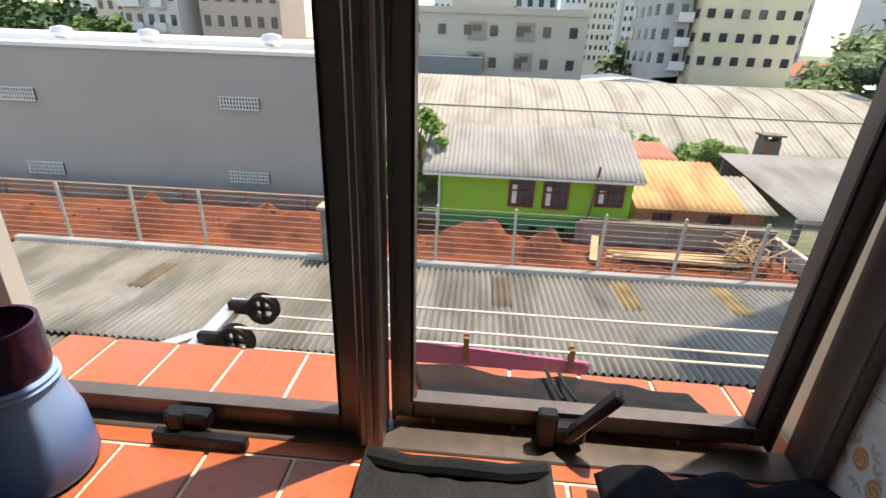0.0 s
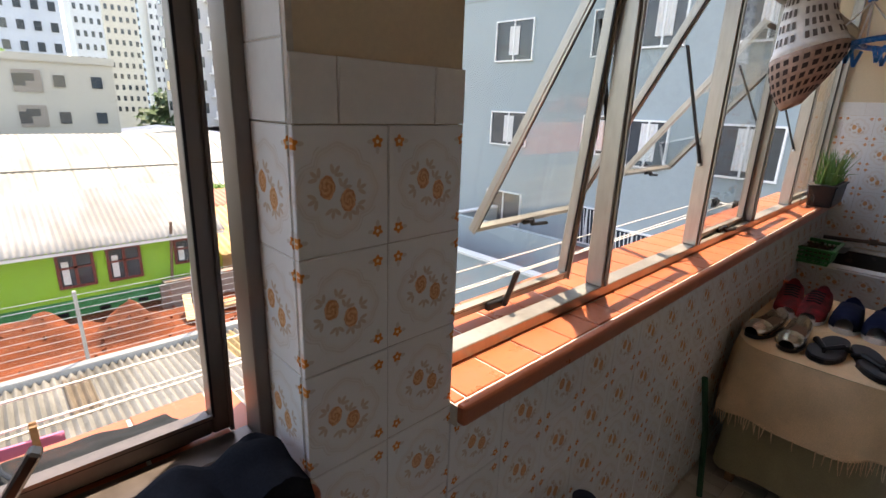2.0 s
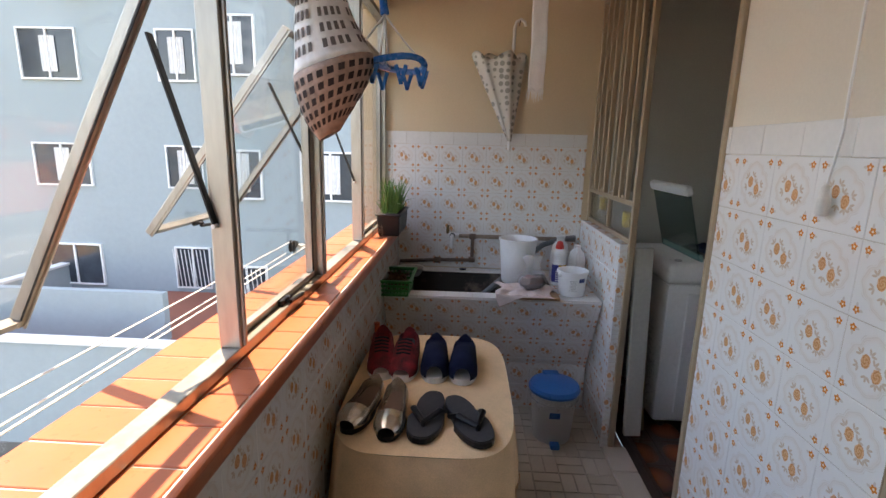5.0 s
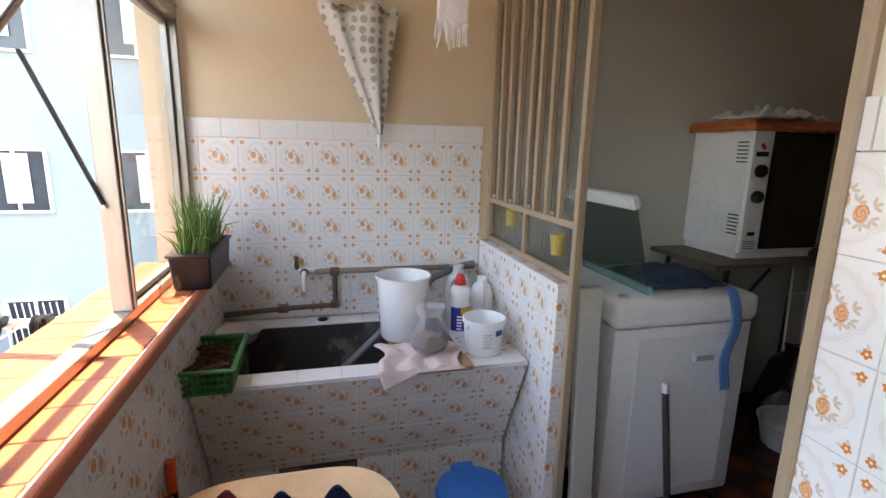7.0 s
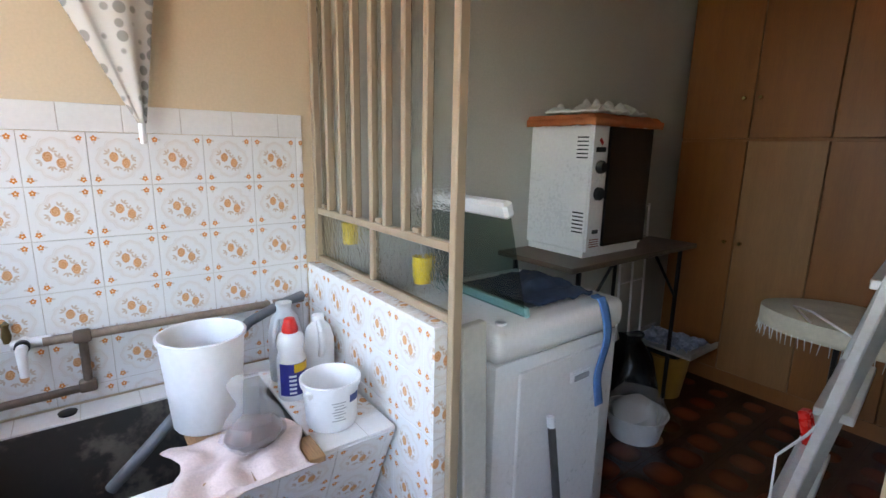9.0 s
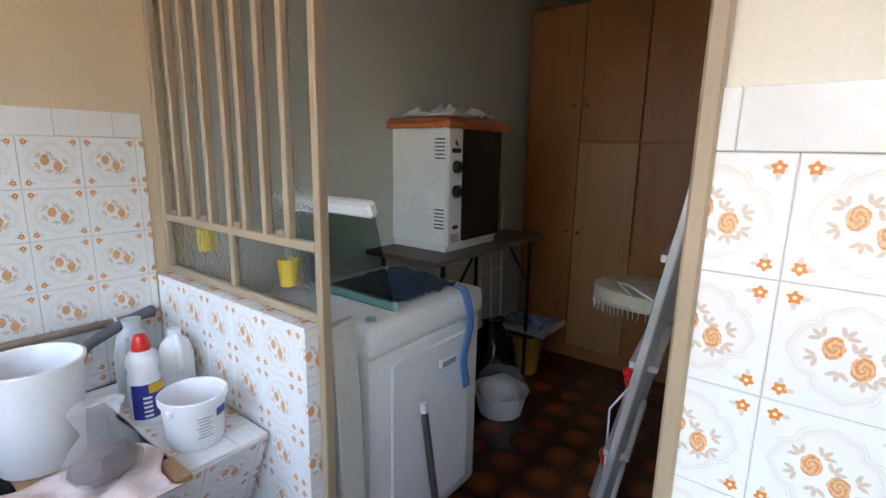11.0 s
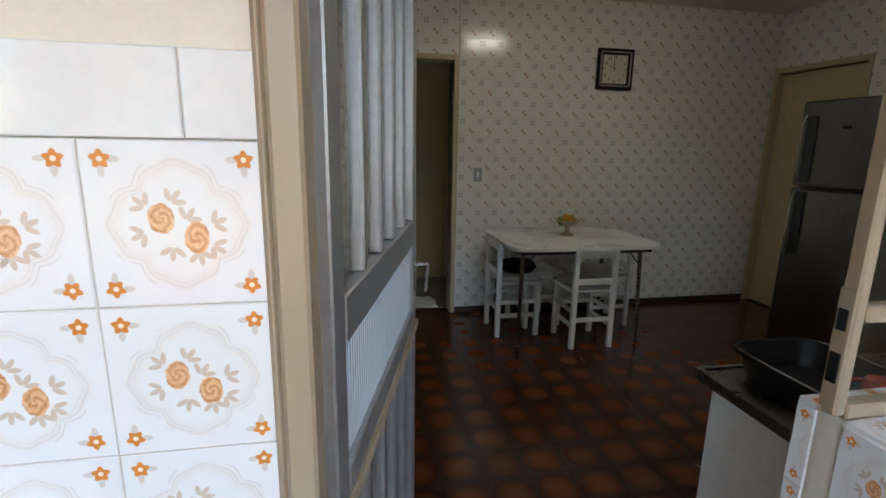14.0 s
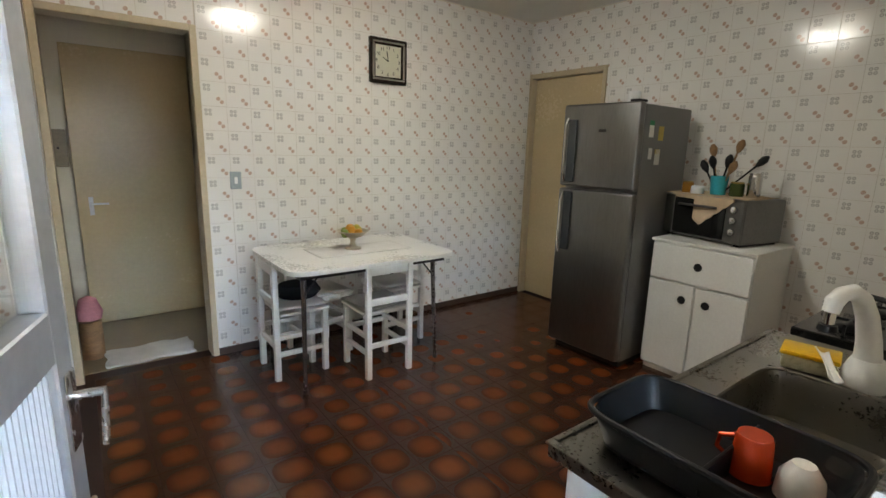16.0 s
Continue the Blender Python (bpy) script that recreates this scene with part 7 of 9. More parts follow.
solid("doily", Bm().grid(lambda u, v: (-1.665 - 0.38 * v + 0.10 * (u - 0.5), -2.66 + 0.56 * u, KF + 1.208 + 0.002 * math.sin(u * 30)), 30, 10)
      .grid(lambda u, v: (-1.652 + 0.115 * (u - 0.5) * 1.0, -2.60 + 0.44 * u, KF + 1.206 - v * (0.17 * (1 - abs(2 * u - 1)) + 0.012 + 0.008 * abs(math.sin(u * 26)))), 44, 8)
      .grid(lambda u, v: (-1.70 - 0.36 * u, -2.09 + 0.002 * u, KF + 1.206 - v * (0.17 * (1 - abs(2 * u - 1)) + 0.012)), 20, 6), DOIL, "ecru lace cloth with points hanging over the oven", "cloth", smooth=True, thick=0.003)
TOPZ = KF + 1.211
uh = thing("utensil_cup", (-1.82, -2.36, TOPZ), "turquoise cup holding wooden and black kitchen utensils", "utensils")
part("cup", Bm().lathe([(0.0, 0.0), (0.045, 0.0), (0.055, 0.12), (0.051, 0.12), (0.041, 0.006), (0.0, 0.006)], 24), plain("turquoise_plastic", (0.02, 0.36, 0.42), 0.35), uh, smooth=True)
for i, (dx, dy, h, kind) in enumerate(((0.03, -0.075, 0.150, 0), (0.02, -0.04, 0.175, 0), (-0.03, -0.07, 0.25, 1), (0.0, 0.035, 0.185, 0), (-0.03, 0.075, 0.28, 1), (0.03, 0.07, 0.15, 1), (0.0, 0.21, 0.20, 0))):
    ub = Bm().tube([(dx * 0.2, dy * 0.15, 0.02), (dx, dy, h)], 0.006, 7)
    d = Vector((dx * 0.8, dy * 0.85, h - 0.02)).normalized()
    c0 = Vector((dx, dy, h))
    ub.tube([c0 - d * 0.01, c0 + d * 0.02, c0 + d * 0.05, c0 + d * 0.075], [0.008, 0.022, 0.024, 0.008], 10)
    part("utensil", ub, M["black"] if kind == 0 else WOOD, uh, "black ladle" if kind == 0 else "wooden spoon", smooth=True)
for x, y, r, h, nm, mt, lab in ((-1.80, -2.55, 0.035, 0.075, "honey_jar", plain("amber_jar", (0.36, 0.17, 0.03), 0.2), "small amber jar with a gold lid"), (-1.75, -2.46, 0.04, 0.05, "white_pot", M["white_plastic"], "small white plastic pot"),
                                (-1.80, -2.24, 0.042, 0.09, "green_jar", plain("olive_jar", (0.07, 0.10, 0.03), 0.2), "olive glass jar with a gold lid"), (-1.82, -2.15, 0.038, 0.15, "steel_shaker", CHROME, "shiny steel shaker on the lace cloth")):
    j_ = thing(nm, (x, y, TOPZ), lab, "jar")
    part("body", Bm().lathe([(0.0, 0.0), (r * 0.9, 0.0), (r, 0.006), (r, h * 0.85), (r * 0.85, h * 0.92), (0.0, h * 0.92)], 22), mt, j_, smooth=True)
    part("lid", Bm().lathe([(r * 0.9, h * 0.88), (r * 0.92, h), (0.0, h * 1.01)], 22), plain("gold_lid", (0.45, 0.30, 0.10), 0.35, 0.8) if "jar" in nm else mt, j_, smooth=True)

# sink counter
kc = thing("counter_unit", (0, 0, 0), "white sink cabinet beneath a stainless steel worktop", "cabinet")
part("body", Bm().span((-1.30, -1.50, KF + 0.08), (0.69, -0.965, 0.70), 0.003).span((-1.30, -1.50, 0.70), (0.69, -1.48, 0.855)).span((0.67, -1.48, 0.70), (0.69, -0.965, 0.855)), M["white_paint"], kc)
part("plinth", Bm().span((-1.28, -1.45, KF), (0.67, -0.97, KF + 0.08)), M["black"], kc)
for i in range(4):
    dk_ = part("cabinet_door", Bm().span((-1.28 + i * 0.492, -1.518, KF + 0.10), (-1.28 + (i + 1) * 0.492 - 0.006, -1.50, 0.84), 0.004), M["white_paint"], kc)
    part("pull", Bm().box((-1.28 + i * 0.492 + (0.44 if i % 2 == 0 else 0.05), -1.524, 0.70), (0.02, 0.012, 0.09), 0.004), M["black"], dk_)
wt = thing("worktop", (0, 0, 0), "stainless steel sink worktop with a pressed basin", "worktop")
bx0, bx1, by0, by1, wz = -0.22, 0.24, -1.43, -1.06, 0.89
wb_ = Bm()
for p, q in (((-0.60, -1.55, wz - 0.03), (bx0, -0.962, wz)), ((bx1, -1.55, wz - 0.03), (0.715, -0.962, wz)), ((bx0, -1.55, wz - 0.03), (bx1, by0, wz)), ((bx0, by1, wz - 0.03), (bx1, -0.962, wz))):
    wb_.span(p, q)
part("sheet", wb_, STEELH, wt)
part("rim", Bm().span((0.695, -1.558, wz), (0.718, -0.964, wz + 0.006), 0.002).span((-0.60, -1.558, wz), (0.695, -1.54, wz + 0.006), 0.002), STEELH, wt)


def basin_fn(u, v):
    k = min(1.0, v / 0.75)
    x, y = rounded(u, (bx1 - bx0) / 2 * (1.0 - 0.10 * k if v <= 0.75 else 0.90 * (1 - (v - 0.75) / 0.25)), (by1 - by0) / 2 * (1.0 - 0.10 * k if v <= 0.75 else 0.90 * (1 - (v - 0.75) / 0.25)), 6.0)
    return ((bx0 + bx1) / 2 + x, (by0 + by1) / 2 + y, wz + 0.002 - 0.15 * k ** 1.3)


part("basin", Bm().grid(basin_fn, 48, 16, True), STEELH, wt, smooth=True)
part("basin_lip", Bm().tube([((bx0 + bx1) / 2 + rounded(i / 48, 0.232, 0.187, 6.0)[0], (by0 + by1) / 2 + rounded(i / 48, 0.232, 0.187, 6.0)[1], wz + 0.001) for i in range(48)], 0.006, 6, closed=True), STEELH, wt, smooth=True)
hb_ = thing("cooktop", (-1.02, -1.25, wz), "black gas cooktop with round burners", "cooktop")
part("plate", Bm().span((-0.33, -0.27, -0.03), (0.33, 0.26, 0.006), 0.004), plain("black_enamel", (0.012, 0.012, 0.012), 0.15), hb_)
for x in (-0.17, 0.17):
    for y in (-0.12, 0.13):
        bn = part("burner", Bm().lathe([(0.05, 0.006), (0.05, 0.018), (0.035, 0.026), (0.0, 0.026)], 20, (x, y, 0)), M["black"], hb_, smooth=True)
        part("grate", Bm().box((x, y, 0.042), (0.20, 0.010, 0.010)).box((x, y, 0.042), (0.010, 0.20, 0.010)).box((x - 0.095, y, 0.024), (0.010, 0.010, 0.03)).box((x + 0.095, y, 0.024), (0.010, 0.010, 0.03)), M["black"], bn)
pn = thing("saucepan", (-0.80, -1.12, wz + 0.047), "dark saucepan on the cooktop", "saucepan")
part("pot_body", Bm().lathe([(0.0, 0.0), (0.09, 0.0), (0.095, 0.01), (0.095, 0.11), (0.09, 0.11), (0.088, 0.012), (0.0, 0.01)], 28), STEEL, pn, smooth=True)
part("handle", Bm().tube([(0.0, -0.09, 0.095), (-0.03, -0.17, 0.105), (-0.06, -0.26, 0.105)], 0.011, 8), M["black"], pn, smooth=True)
# dish drainer
dr_ = thing("dish_drainer", (0.500, -1.285, wz + 0.001), "black plastic dish drainer tub on the worktop", "dish rack")


def tubwall(u, v):
    a, b_ = 0.150, 0.235
    if v < 0.5:
        k = v / 0.5
        x, y = rounded(u, a * (0.84 + 0.16 * k), b_ * (0.88 + 0.12 * k), 6.0)
        return (x, y, 0.005 + 0.085 * k)
    k = (v - 0.5) / 0.5
    x, y = rounded(u, a * (1.0 - 0.16 * k) - 0.008, b_ * (1.0 - 0.12 * k) - 0.008, 6.0)
    return (x, y, 0.090 - 0.07 * k)


part("tub", Bm().grid(tubwall, 56, 12, True).prism([rounded(i / 40, 0.128, 0.208, 6.0) for i in range(40)], 0.004, 0.022), M["black"], dr_, smooth=True)
part("lip", Bm().tube([(*rounded(i / 56, 0.153, 0.238, 6.0), 0.088) for i in range(56)], 0.008, 8, closed=True), M["black"], dr_, smooth=True)
part("divider", Bm().span((-0.135, 0.03, 0.02), (0.135, 0.038, 0.08), 0.002), M["black"], dr_)
mg = thing("mug", (0.478, -1.222, wz + 0.026), "shiny red-orange metal mug upside down", "mug")
MUG = plain("metallic_orange_enamel", (0.55, 0.055, 0.012), 0.22, 0.5, var=0.06, bump=0.02)
part("body", Bm().lathe([(0.0, 0.088), (0.031, 0.088), (0.035, 0.082), (0.040, 0.004), (0.042, 0.0), (0.038, 0.0), (0.032, 0.078), (0.0, 0.082)], 30), MUG, mg, smooth=True)
part("handle", Bm().tube([(0.010, -0.034, 0.072), (0.016, -0.058, 0.064), (0.016, -0.062, 0.036), (0.012, -0.038, 0.020)], 0.005, 8), MUG, mg, smooth=True)
wc = thing("coffee_cup", (0.48, -1.135, wz + 0.026), "white china cup upside down in the drainer", "cup")
part("body", Bm().lathe([(0.0, 0.07), (0.020, 0.072), (0.024, 0.066), (0.038, 0.045), (0.042, 0.0), (0.039, 0.0), (0.034, 0.045), (0.0, 0.06)], 28), M["white_paint"], wc, smooth=True)
gl = thing("drinking_glass", (0.36, -1.12, wz + 0.026), "clear tumbler lying in the drainer", "glass")
part("body", Bm().tube([(0, 0, 0.03), (0.01, 0.09, 0.032)], [0.026, 0.030], 20, cap=False), M["clear"], gl, smooth=True)
ytb = thing("food_box", (-0.295, -1.345, wz + 0.001), "clear food box with a bright yellow lid", "food box", rz=12)
part("box", Bm().box((0, 0, 0.024), (0.11, 0.145, 0.048), 0.012, seg=2), plain("cloudy_plastic", (0.50, 0.47, 0.33), 0.3), ytb, smooth=True)
part("lid", Bm().box((0, 0, 0.055), (0.12, 0.155, 0.016), 0.006, seg=2), plain("bright_yellow_plastic", (0.78, 0.45, 0.01), 0.35), ytb, "bright yellow lid", smooth=True)
wf = thing("kitchen_tap", (-0.285, -1.205, wz), "white plastic swan-neck tap with a dark aerator", "tap")
part("neck", Bm().tube([(0, 0, 0.0), (0, 0, 0.07), (0.008, -0.008, 0.15), (0.030, -0.018, 0.22), (0.065, -0.030, 0.275), (0.110, -0.044, 0.302), (0.155, -0.058, 0.298), (0.180, -0.066, 0.278), (0.186, -0.068, 0.250)], [0.045, 0.036, 0.031, 0.028, 0.025, 0.022, 0.022, 0.023, 0.020], 16), M["white_plastic"], wf, smooth=True)
part("base", Bm().lathe([(0.055, 0.0), (0.060, 0.01), (0.056, 0.05), (0.040, 0.09), (0.0, 0.095)], 24), M["white_plastic"], wf, smooth=True)
ar = part("aerator", Bm().tube([(0.186, -0.068, 0.250), (0.187, -0.068, 0.215)], [0.015, 0.014], 14), CHROME, wf, "chrome aerator", smooth=True)
part("nozzle", Bm().tube([(0.187, -0.068, 0.215), (0.187, -0.068, 0.198)], [0.022, 0.026], 14), M["black"], ar, smooth=True)
cld = solid("spoon_rest", Bm().grid(lambda u, v: (-0.275 + 0.13 * v + 0.045 * (u - 0.5) * math.sin(0.4 + 2.4 * v), -1.315 + 0.075 * v + 0.04 * (u - 0.5), wz + 0.072 - 0.035 * v + 0.012 * (2 * u - 1) ** 2), 12, 16), M["white_paint"], "white curved spoon leaning on the food box", "spoon", smooth=True, thick=0.004)
solid("curtain_rod", Bm().tube([(0.20, -0.950, 2.165), (0.205, -1.040, 2.165), (0.26, -1.045, 2.165), (0.84, -1.045, 2.165), (0.895, -1.040, 2.165), (0.90, -0.950, 2.165)], 0.006, 8), M["white_paint"], "thin white curtain rod fixed to the kitchen wall", "curtain rod", smooth=True)
solid("lace_curtain", Bm().grid(lambda u, v: (0.24 + 0.60 * u, -1.045 + 0.012 * math.sin(u * 44), 2.16 - (0.50 + 0.02 * abs(math.sin(u * 15))) * v), 160, 14), WCLOTH, "short white lace curtain at the kitchen window", "curtain", smooth=True, thick=0.003)

# hall beyond
solid("floor_mat", Bm().grid(lambda u, v: (0.98 + 0.52 * u + 0.01 * math.sin(v * 9), KB - 0.14 - 0.30 * v + 0.012 * math.sin(u * 12), KF + 0.010 + 0.006 * noise.noise((u * 8, v * 6, 2))), 26, 16), WCLOTH, "ragged white cotton mat in the doorway", "mat", smooth=True, thick=0.012)
mp = thing("meter_panel", (1.672, KB - 1.148, 1.472), "grey metal meter panel on the hall wall", "panel")
part("cover", Bm().span((-0.105, 0, -0.135), (0.015, 0.02, 0.135), 0.004), plain("taupe_metal", (0.27, 0.23, 0.17), 0.45), mp)
part("keyhole", Bm().lathe([(0.008, 0.02), (0.007, 0.024), (0, 0.024)], 12, (-0.05, 0, 0.0), axis="y"), M["black"], mp)
ds = thing("door_stop", (1.56, KB - 0.42, KF), "round log stand with a pink soft toy", "stand")
part("log", Bm().lathe([(0.065, 0.0), (0.068, 0.15), (0.064, 0.26), (0.0, 0.262)], 20).rough(0.004, 20), WOOD, ds, smooth=True)
solid("soft_toy", Bm().lathe([(0.0, 0.0), (0.07, 0.01), (0.078, 0.06), (0.058, 0.11), (0.05, 0.15), (0.0, 0.17)], 20).rough(0.008, 14), plain("pink_plush", (0.62, 0.26, 0.30), 0.95, var=0.12, bump=0.5), "pink plush soft toy on a log", "soft toy", (1.56, KB - 0.42, KF + 0.262), smooth=True)
wh = thing("wall_banner", (2.338, -1.75, 1.55), "brown and white striped banner on the kitchen wall", "banner")
for i, c in enumerate(((0.10, 0.03, 0.02), (0.72, 0.70, 0.66), (0.10, 0.03, 0.02))):
    part("stripe", Bm().span((-0.012, -0.14, 0.06 - i * 0.05), (0.0, 0.14, 0.11 - i * 0.05)), plain("banner_cloth", c, 0.9), wh)
part("pennant", Bm().grid(lambda u, v: (-0.02, -0.10 + 0.22 * u * v, -0.08 - 0.25 * v), 6, 8), plain("beige_cloth", (0.45, 0.38, 0.27), 0.9), wh, thick=0.006)

# lit square lamp on the kitchen ceiling, mirrored in the glazed walls
OPAL = bpy.data.materials.new("lit_opal_glass")
OPAL.use_nodes = True
ob_ = OPAL.node_tree.nodes["Principled BSDF"]
ob_.inputs["Base Color"].default_value = (0.85, 0.85, 0.82, 1)
ob_.inputs["Emission Color"].default_value = (0.93, 1.0, 0.99, 1)
ob_.inputs["Emission Strength"].default_value = 1.25
cl_ = thing("ceiling_lamp", (0.19, -2.66, KC), "lit square opal glass lamp on the ceiling", "lamp")
part("base_plate", Bm().span((-0.13, -0.13, -0.025), (0.13, 0.13, 0.0), 0.004), M["white_paint"], cl_)
part("shade", Bm().box((0, 0, -0.055), (0.30, 0.30, 0.058), 0.012, seg=2), OPAL, cl_, "lit opal glass shade", smooth=True)


# ---- outside ----
SOIL = plain("red_earth", (0.175, 0.042, 0.012), 0.95, var=0.36, big=0.9, fine=7, bump=0.8)
ROOFC = ribbed_sheet("weathered_fibre_cement", (0.20, 0.19, 0.17), (0.31, 0.295, 0.265), (0.085, 0.08, 0.065))
ROOFL = ribbed_sheet("pale_fibre_cement", (0.31, 0.29, 0.25), (0.41, 0.385, 0.34), (0.22, 0.20, 0.155))
ROOFB = ribbed_sheet("grey_fibre_cement", (0.26, 0.25, 0.24), (0.36, 0.35, 0.33), (0.20, 0.18, 0.16))
RUST = ribbed_sheet("rusty_sheet", (0.48, 0.27, 0.10), (0.60, 0.42, 0.22), (0.30, 0.12, 0.05))
BRICKM = plain("raw_brick", (0.36, 0.15, 0.085), 0.9, var=0.25, big=1.2, fine=14, bump=0.4, dirt=(0.20, 0.17, 0.14), dirt_at=0.42)
GREYP = plain("grey_building_paint", (0.36, 0.335, 0.315), 0.85, var=0.06, big=0.3, fine=6, bump=0.1)
WHITEP = plain("white_building_paint", (0.72, 0.71, 0.68), 0.8, var=0.06, big=0.3, fine=6, bump=0.1)
GREENP = plain("lime_green_paint", (0.26, 0.50, 0.045), 0.8, var=0.08, big=0.7, fine=12, bump=0.15)
GREEND = plain("deep_green_paint", (0.05, 0.27, 0.09), 0.8, var=0.12, big=0.7, fine=12, bump=0.15)
BLUEP = plain("pale_blue_grey_paint", (0.32, 0.375, 0.38), 0.85, var=0.05, big=0.3, fine=6, bump=0.1)
MAROON = plain("maroon_window_paint", (0.16, 0.03, 0.022), 0.5, var=0.1)
DGLASS = plain("dark_window_glass", (0.05, 0.06, 0.07), 0.08, var=0.15, bump=0.0)
GROUNDM = Mat("town_ground", 0.95)
gcol = GROUNDM.mix(GROUNDM.noise(0.02, 5), (0.10, 0.13, 0.06), (0.30, 0.27, 0.23))
GROUNDM.color(GROUNDM.mix(GROUNDM.noise(0.15, 4).below(0.5, 0.1) * 0.6, gcol, (0.06, 0.10, 0.035)))
solid("ground", Bm().grid(lambda u, v: (-900 + 1800 * u, 0.62 + 1500 * v ** 2, -6.2 - 4 * min(1, v * 4) + 0.0), 60, 40), GROUNDM.mat, "rough town ground falling away to the horizon", "ground", kind="structure")


def corrugated(name, x0, x1, y0, y1, z0, z1, pitch, amp, material, label, parent=None, steps=6, arch=0.0, rows=4):
    """A corrugated sheet roof: ribs run along y, from z0 at y0 to z1 at y1."""
    n = int((x1 - x0) / pitch * steps)
    b = Bm()

    def fn(u, v):
        x = x0 + (x1 - x0) * u
        return (x, y0 + (y1 - y0) * v, z0 + (z1 - z0) * (math.sin(v * math.pi / 2) if arch else v) + amp * math.cos(2 * math.pi * x / pitch) + 0.012 * noise.noise((x * 0.7, v * 3, 1)))
    b.grid(fn, n, rows)
    if parent:
        return part(name, b, material, parent, label, smooth=True, thick=0.012)
    return solid(name, b, material, label, "roof", smooth=True, thick=0.012)


# near corrugated roofs
nr = thing("shed_roof", (0, 0, 0), "weathered corrugated roof beneath the window", "roof")
corrugated("roof_sheet", -15.5, 10.6, 8.75, 13.95, -5.02, -5.30, 0.177, 0.056, ROOFC, "", nr)
corrugated("lower_sheet", -15.5, 10.6, 0.9, 9.2, -5.32, -5.14, 0.177, 0.056, ROOFC, "", nr)
part("under_wall", Bm().span((-15.4, 0.8, -9), (10.5, 13.9, -5.50)), M["concrete"], nr)
for x0, y0, y1, m_, in ((0.66, 11.6, 13.6, PIPE), (4.3, 11.9, 13.8, RUST), (7.3, 12.0, 13.8, RUST), (-9.6, 11.2, 12.9, PIPE), (-4.1, 12.6, 13.8, PIPE)):
    b = Bm()
    b.grid(lambda u, v: (x0 + 0.9 * u * 0.6, y0 + (y1 - y0) * v, -5.000 - (y0 + (y1 - y0) * v - 8.75) * 0.0538 + 0.057 * math.cos(2 * math.pi * (x0 + 0.54 * u) / 0.177)), 24, 3)
    part("light_sheet", b, plain("stained_sheet", (0.17, 0.13, 0.09) if m_ is PIPE else (0.36, 0.27, 0.13), 0.85, var=0.25, big=1.5, fine=12, bump=0.3), nr, "stained replacement sheet", smooth=True, thick=0.012)
kerb = solid("kerb_wall", Bm().span((-15.6, 13.97, -9), (10.7, 14.22, -5.12), 0.02), plain("pale_concrete", (0.42, 0.41, 0.385), 0.9, var=0.12, big=0.6, fine=15, bump=0.3), "pale concrete wall edging the roof", "wall", kind="structure")
bs = thing("brick_pier", (-4.6, 14.1, -5.5), "weathered brick pier with a stone cap", "pier")
part("shaft", Bm().span((-0.22, -0.22, 0.0), (0.22, 0.22, 2.0), 0.02), M["concrete"], bs)
part("cap", Bm().span((-0.30, -0.30, 2.0), (0.30, 0.30, 2.12), 0.02), plain("tan_stone", (0.42, 0.34, 0.24), 0.9), bs)


# red earth lot
def earth(u, v):
    x, y = -26 + 38 * u, 14.2 + 4.75 * v
    z = -5.35 + 0.10 * noise.noise((x * 0.6, y * 0.6, 0)) + 0.05 * noise.noise((x * 2.5, y * 2.5, 3))
    for cx, cy, h, w in ((-12.0, 16.0, 1.05, 1.5), (-7.6, 16.2, 0.95, 1.7), (-5.6, 16.0, 0.6, 1.2), (-16.5, 15.8, 0.55, 1.7), (-0.2, 16.2, 0.75, 1.5), (2.6, 15.6, 0.80, 1.1), (-14.3, 16.4, 0.3, 1.2), (1.0, 16.4, 0.45, 1.3), (9.6, 15.6, 0.3, 0.9)):
        d = math.hypot((x - cx) / w, (y - cy) / (w * 0.62))
        z += h * 1.25 * max(0.0, 1 - d) ** 0.8 * (1 + 0.35 * noise.noise((x * 2, y * 2, 7)))
    return (x, y, z + 0.07 * noise.noise((x * 5, y * 5, 9)) + 0.03 * noise.noise((x * 13, y * 13, 4)))


solid("earth_lot", Bm().grid(earth, 300, 56), SOIL, "bare red earth lot with dug heaps of soil", "earth", kind="structure", smooth=True)
clods = Bm()
for i in range(420):
    u, v = random.uniform(0.1, 0.97), random.uniform(0.02, 0.75)
    p = earth(u, v)
    s = random.uniform(0.03, 0.09)
    clods.box((p[0], p[1], p[2] + s * 0.3), (s, s * random.uniform(0.6, 1.2), s * 0.8), 0, (random.uniform(0, 90), random.uniform(0, 90), 0))
tagged(solid("clods", clods, SOIL, "loose clods of red earth on the lot", "earth"), kind="stuff")
fn_ = thing("wire_fence", (0, 14.32, -5.25), "wire fence on thin pale concrete posts", "fence")
POSTM = plain("fence_post_concrete", (0.45, 0.42, 0.38), 0.9, var=0.15)
for x in (-19.2, -16.4, -13.8, -11.3, -8.95, -1.19, 1.32, 4.03, 6.39, 8.87):
    part("post", Bm().bar((x, 0, -0.1), (x + random.uniform(-0.06, 0.06), 0, 2.0), 0.085, 0.085, (0, 1, 0), 0.01), POSTM, fn_)
for k in range(10):
    part("wire", Bm().tube([(-22, 0, 0.18 + k * 0.19), (-4.9, 0.01, 0.17 + k * 0.19)], 0.008, 4).tube([(-4.3, 0, 0.18 + k * 0.19), (10.6, 0.01, 0.17 + k * 0.19)], 0.008, 4), M["alu"], fn_)
pl = thing("timber_pile", (7.0, 15.7, -5.2), "stack of pale sawn planks on the red earth", "planks")
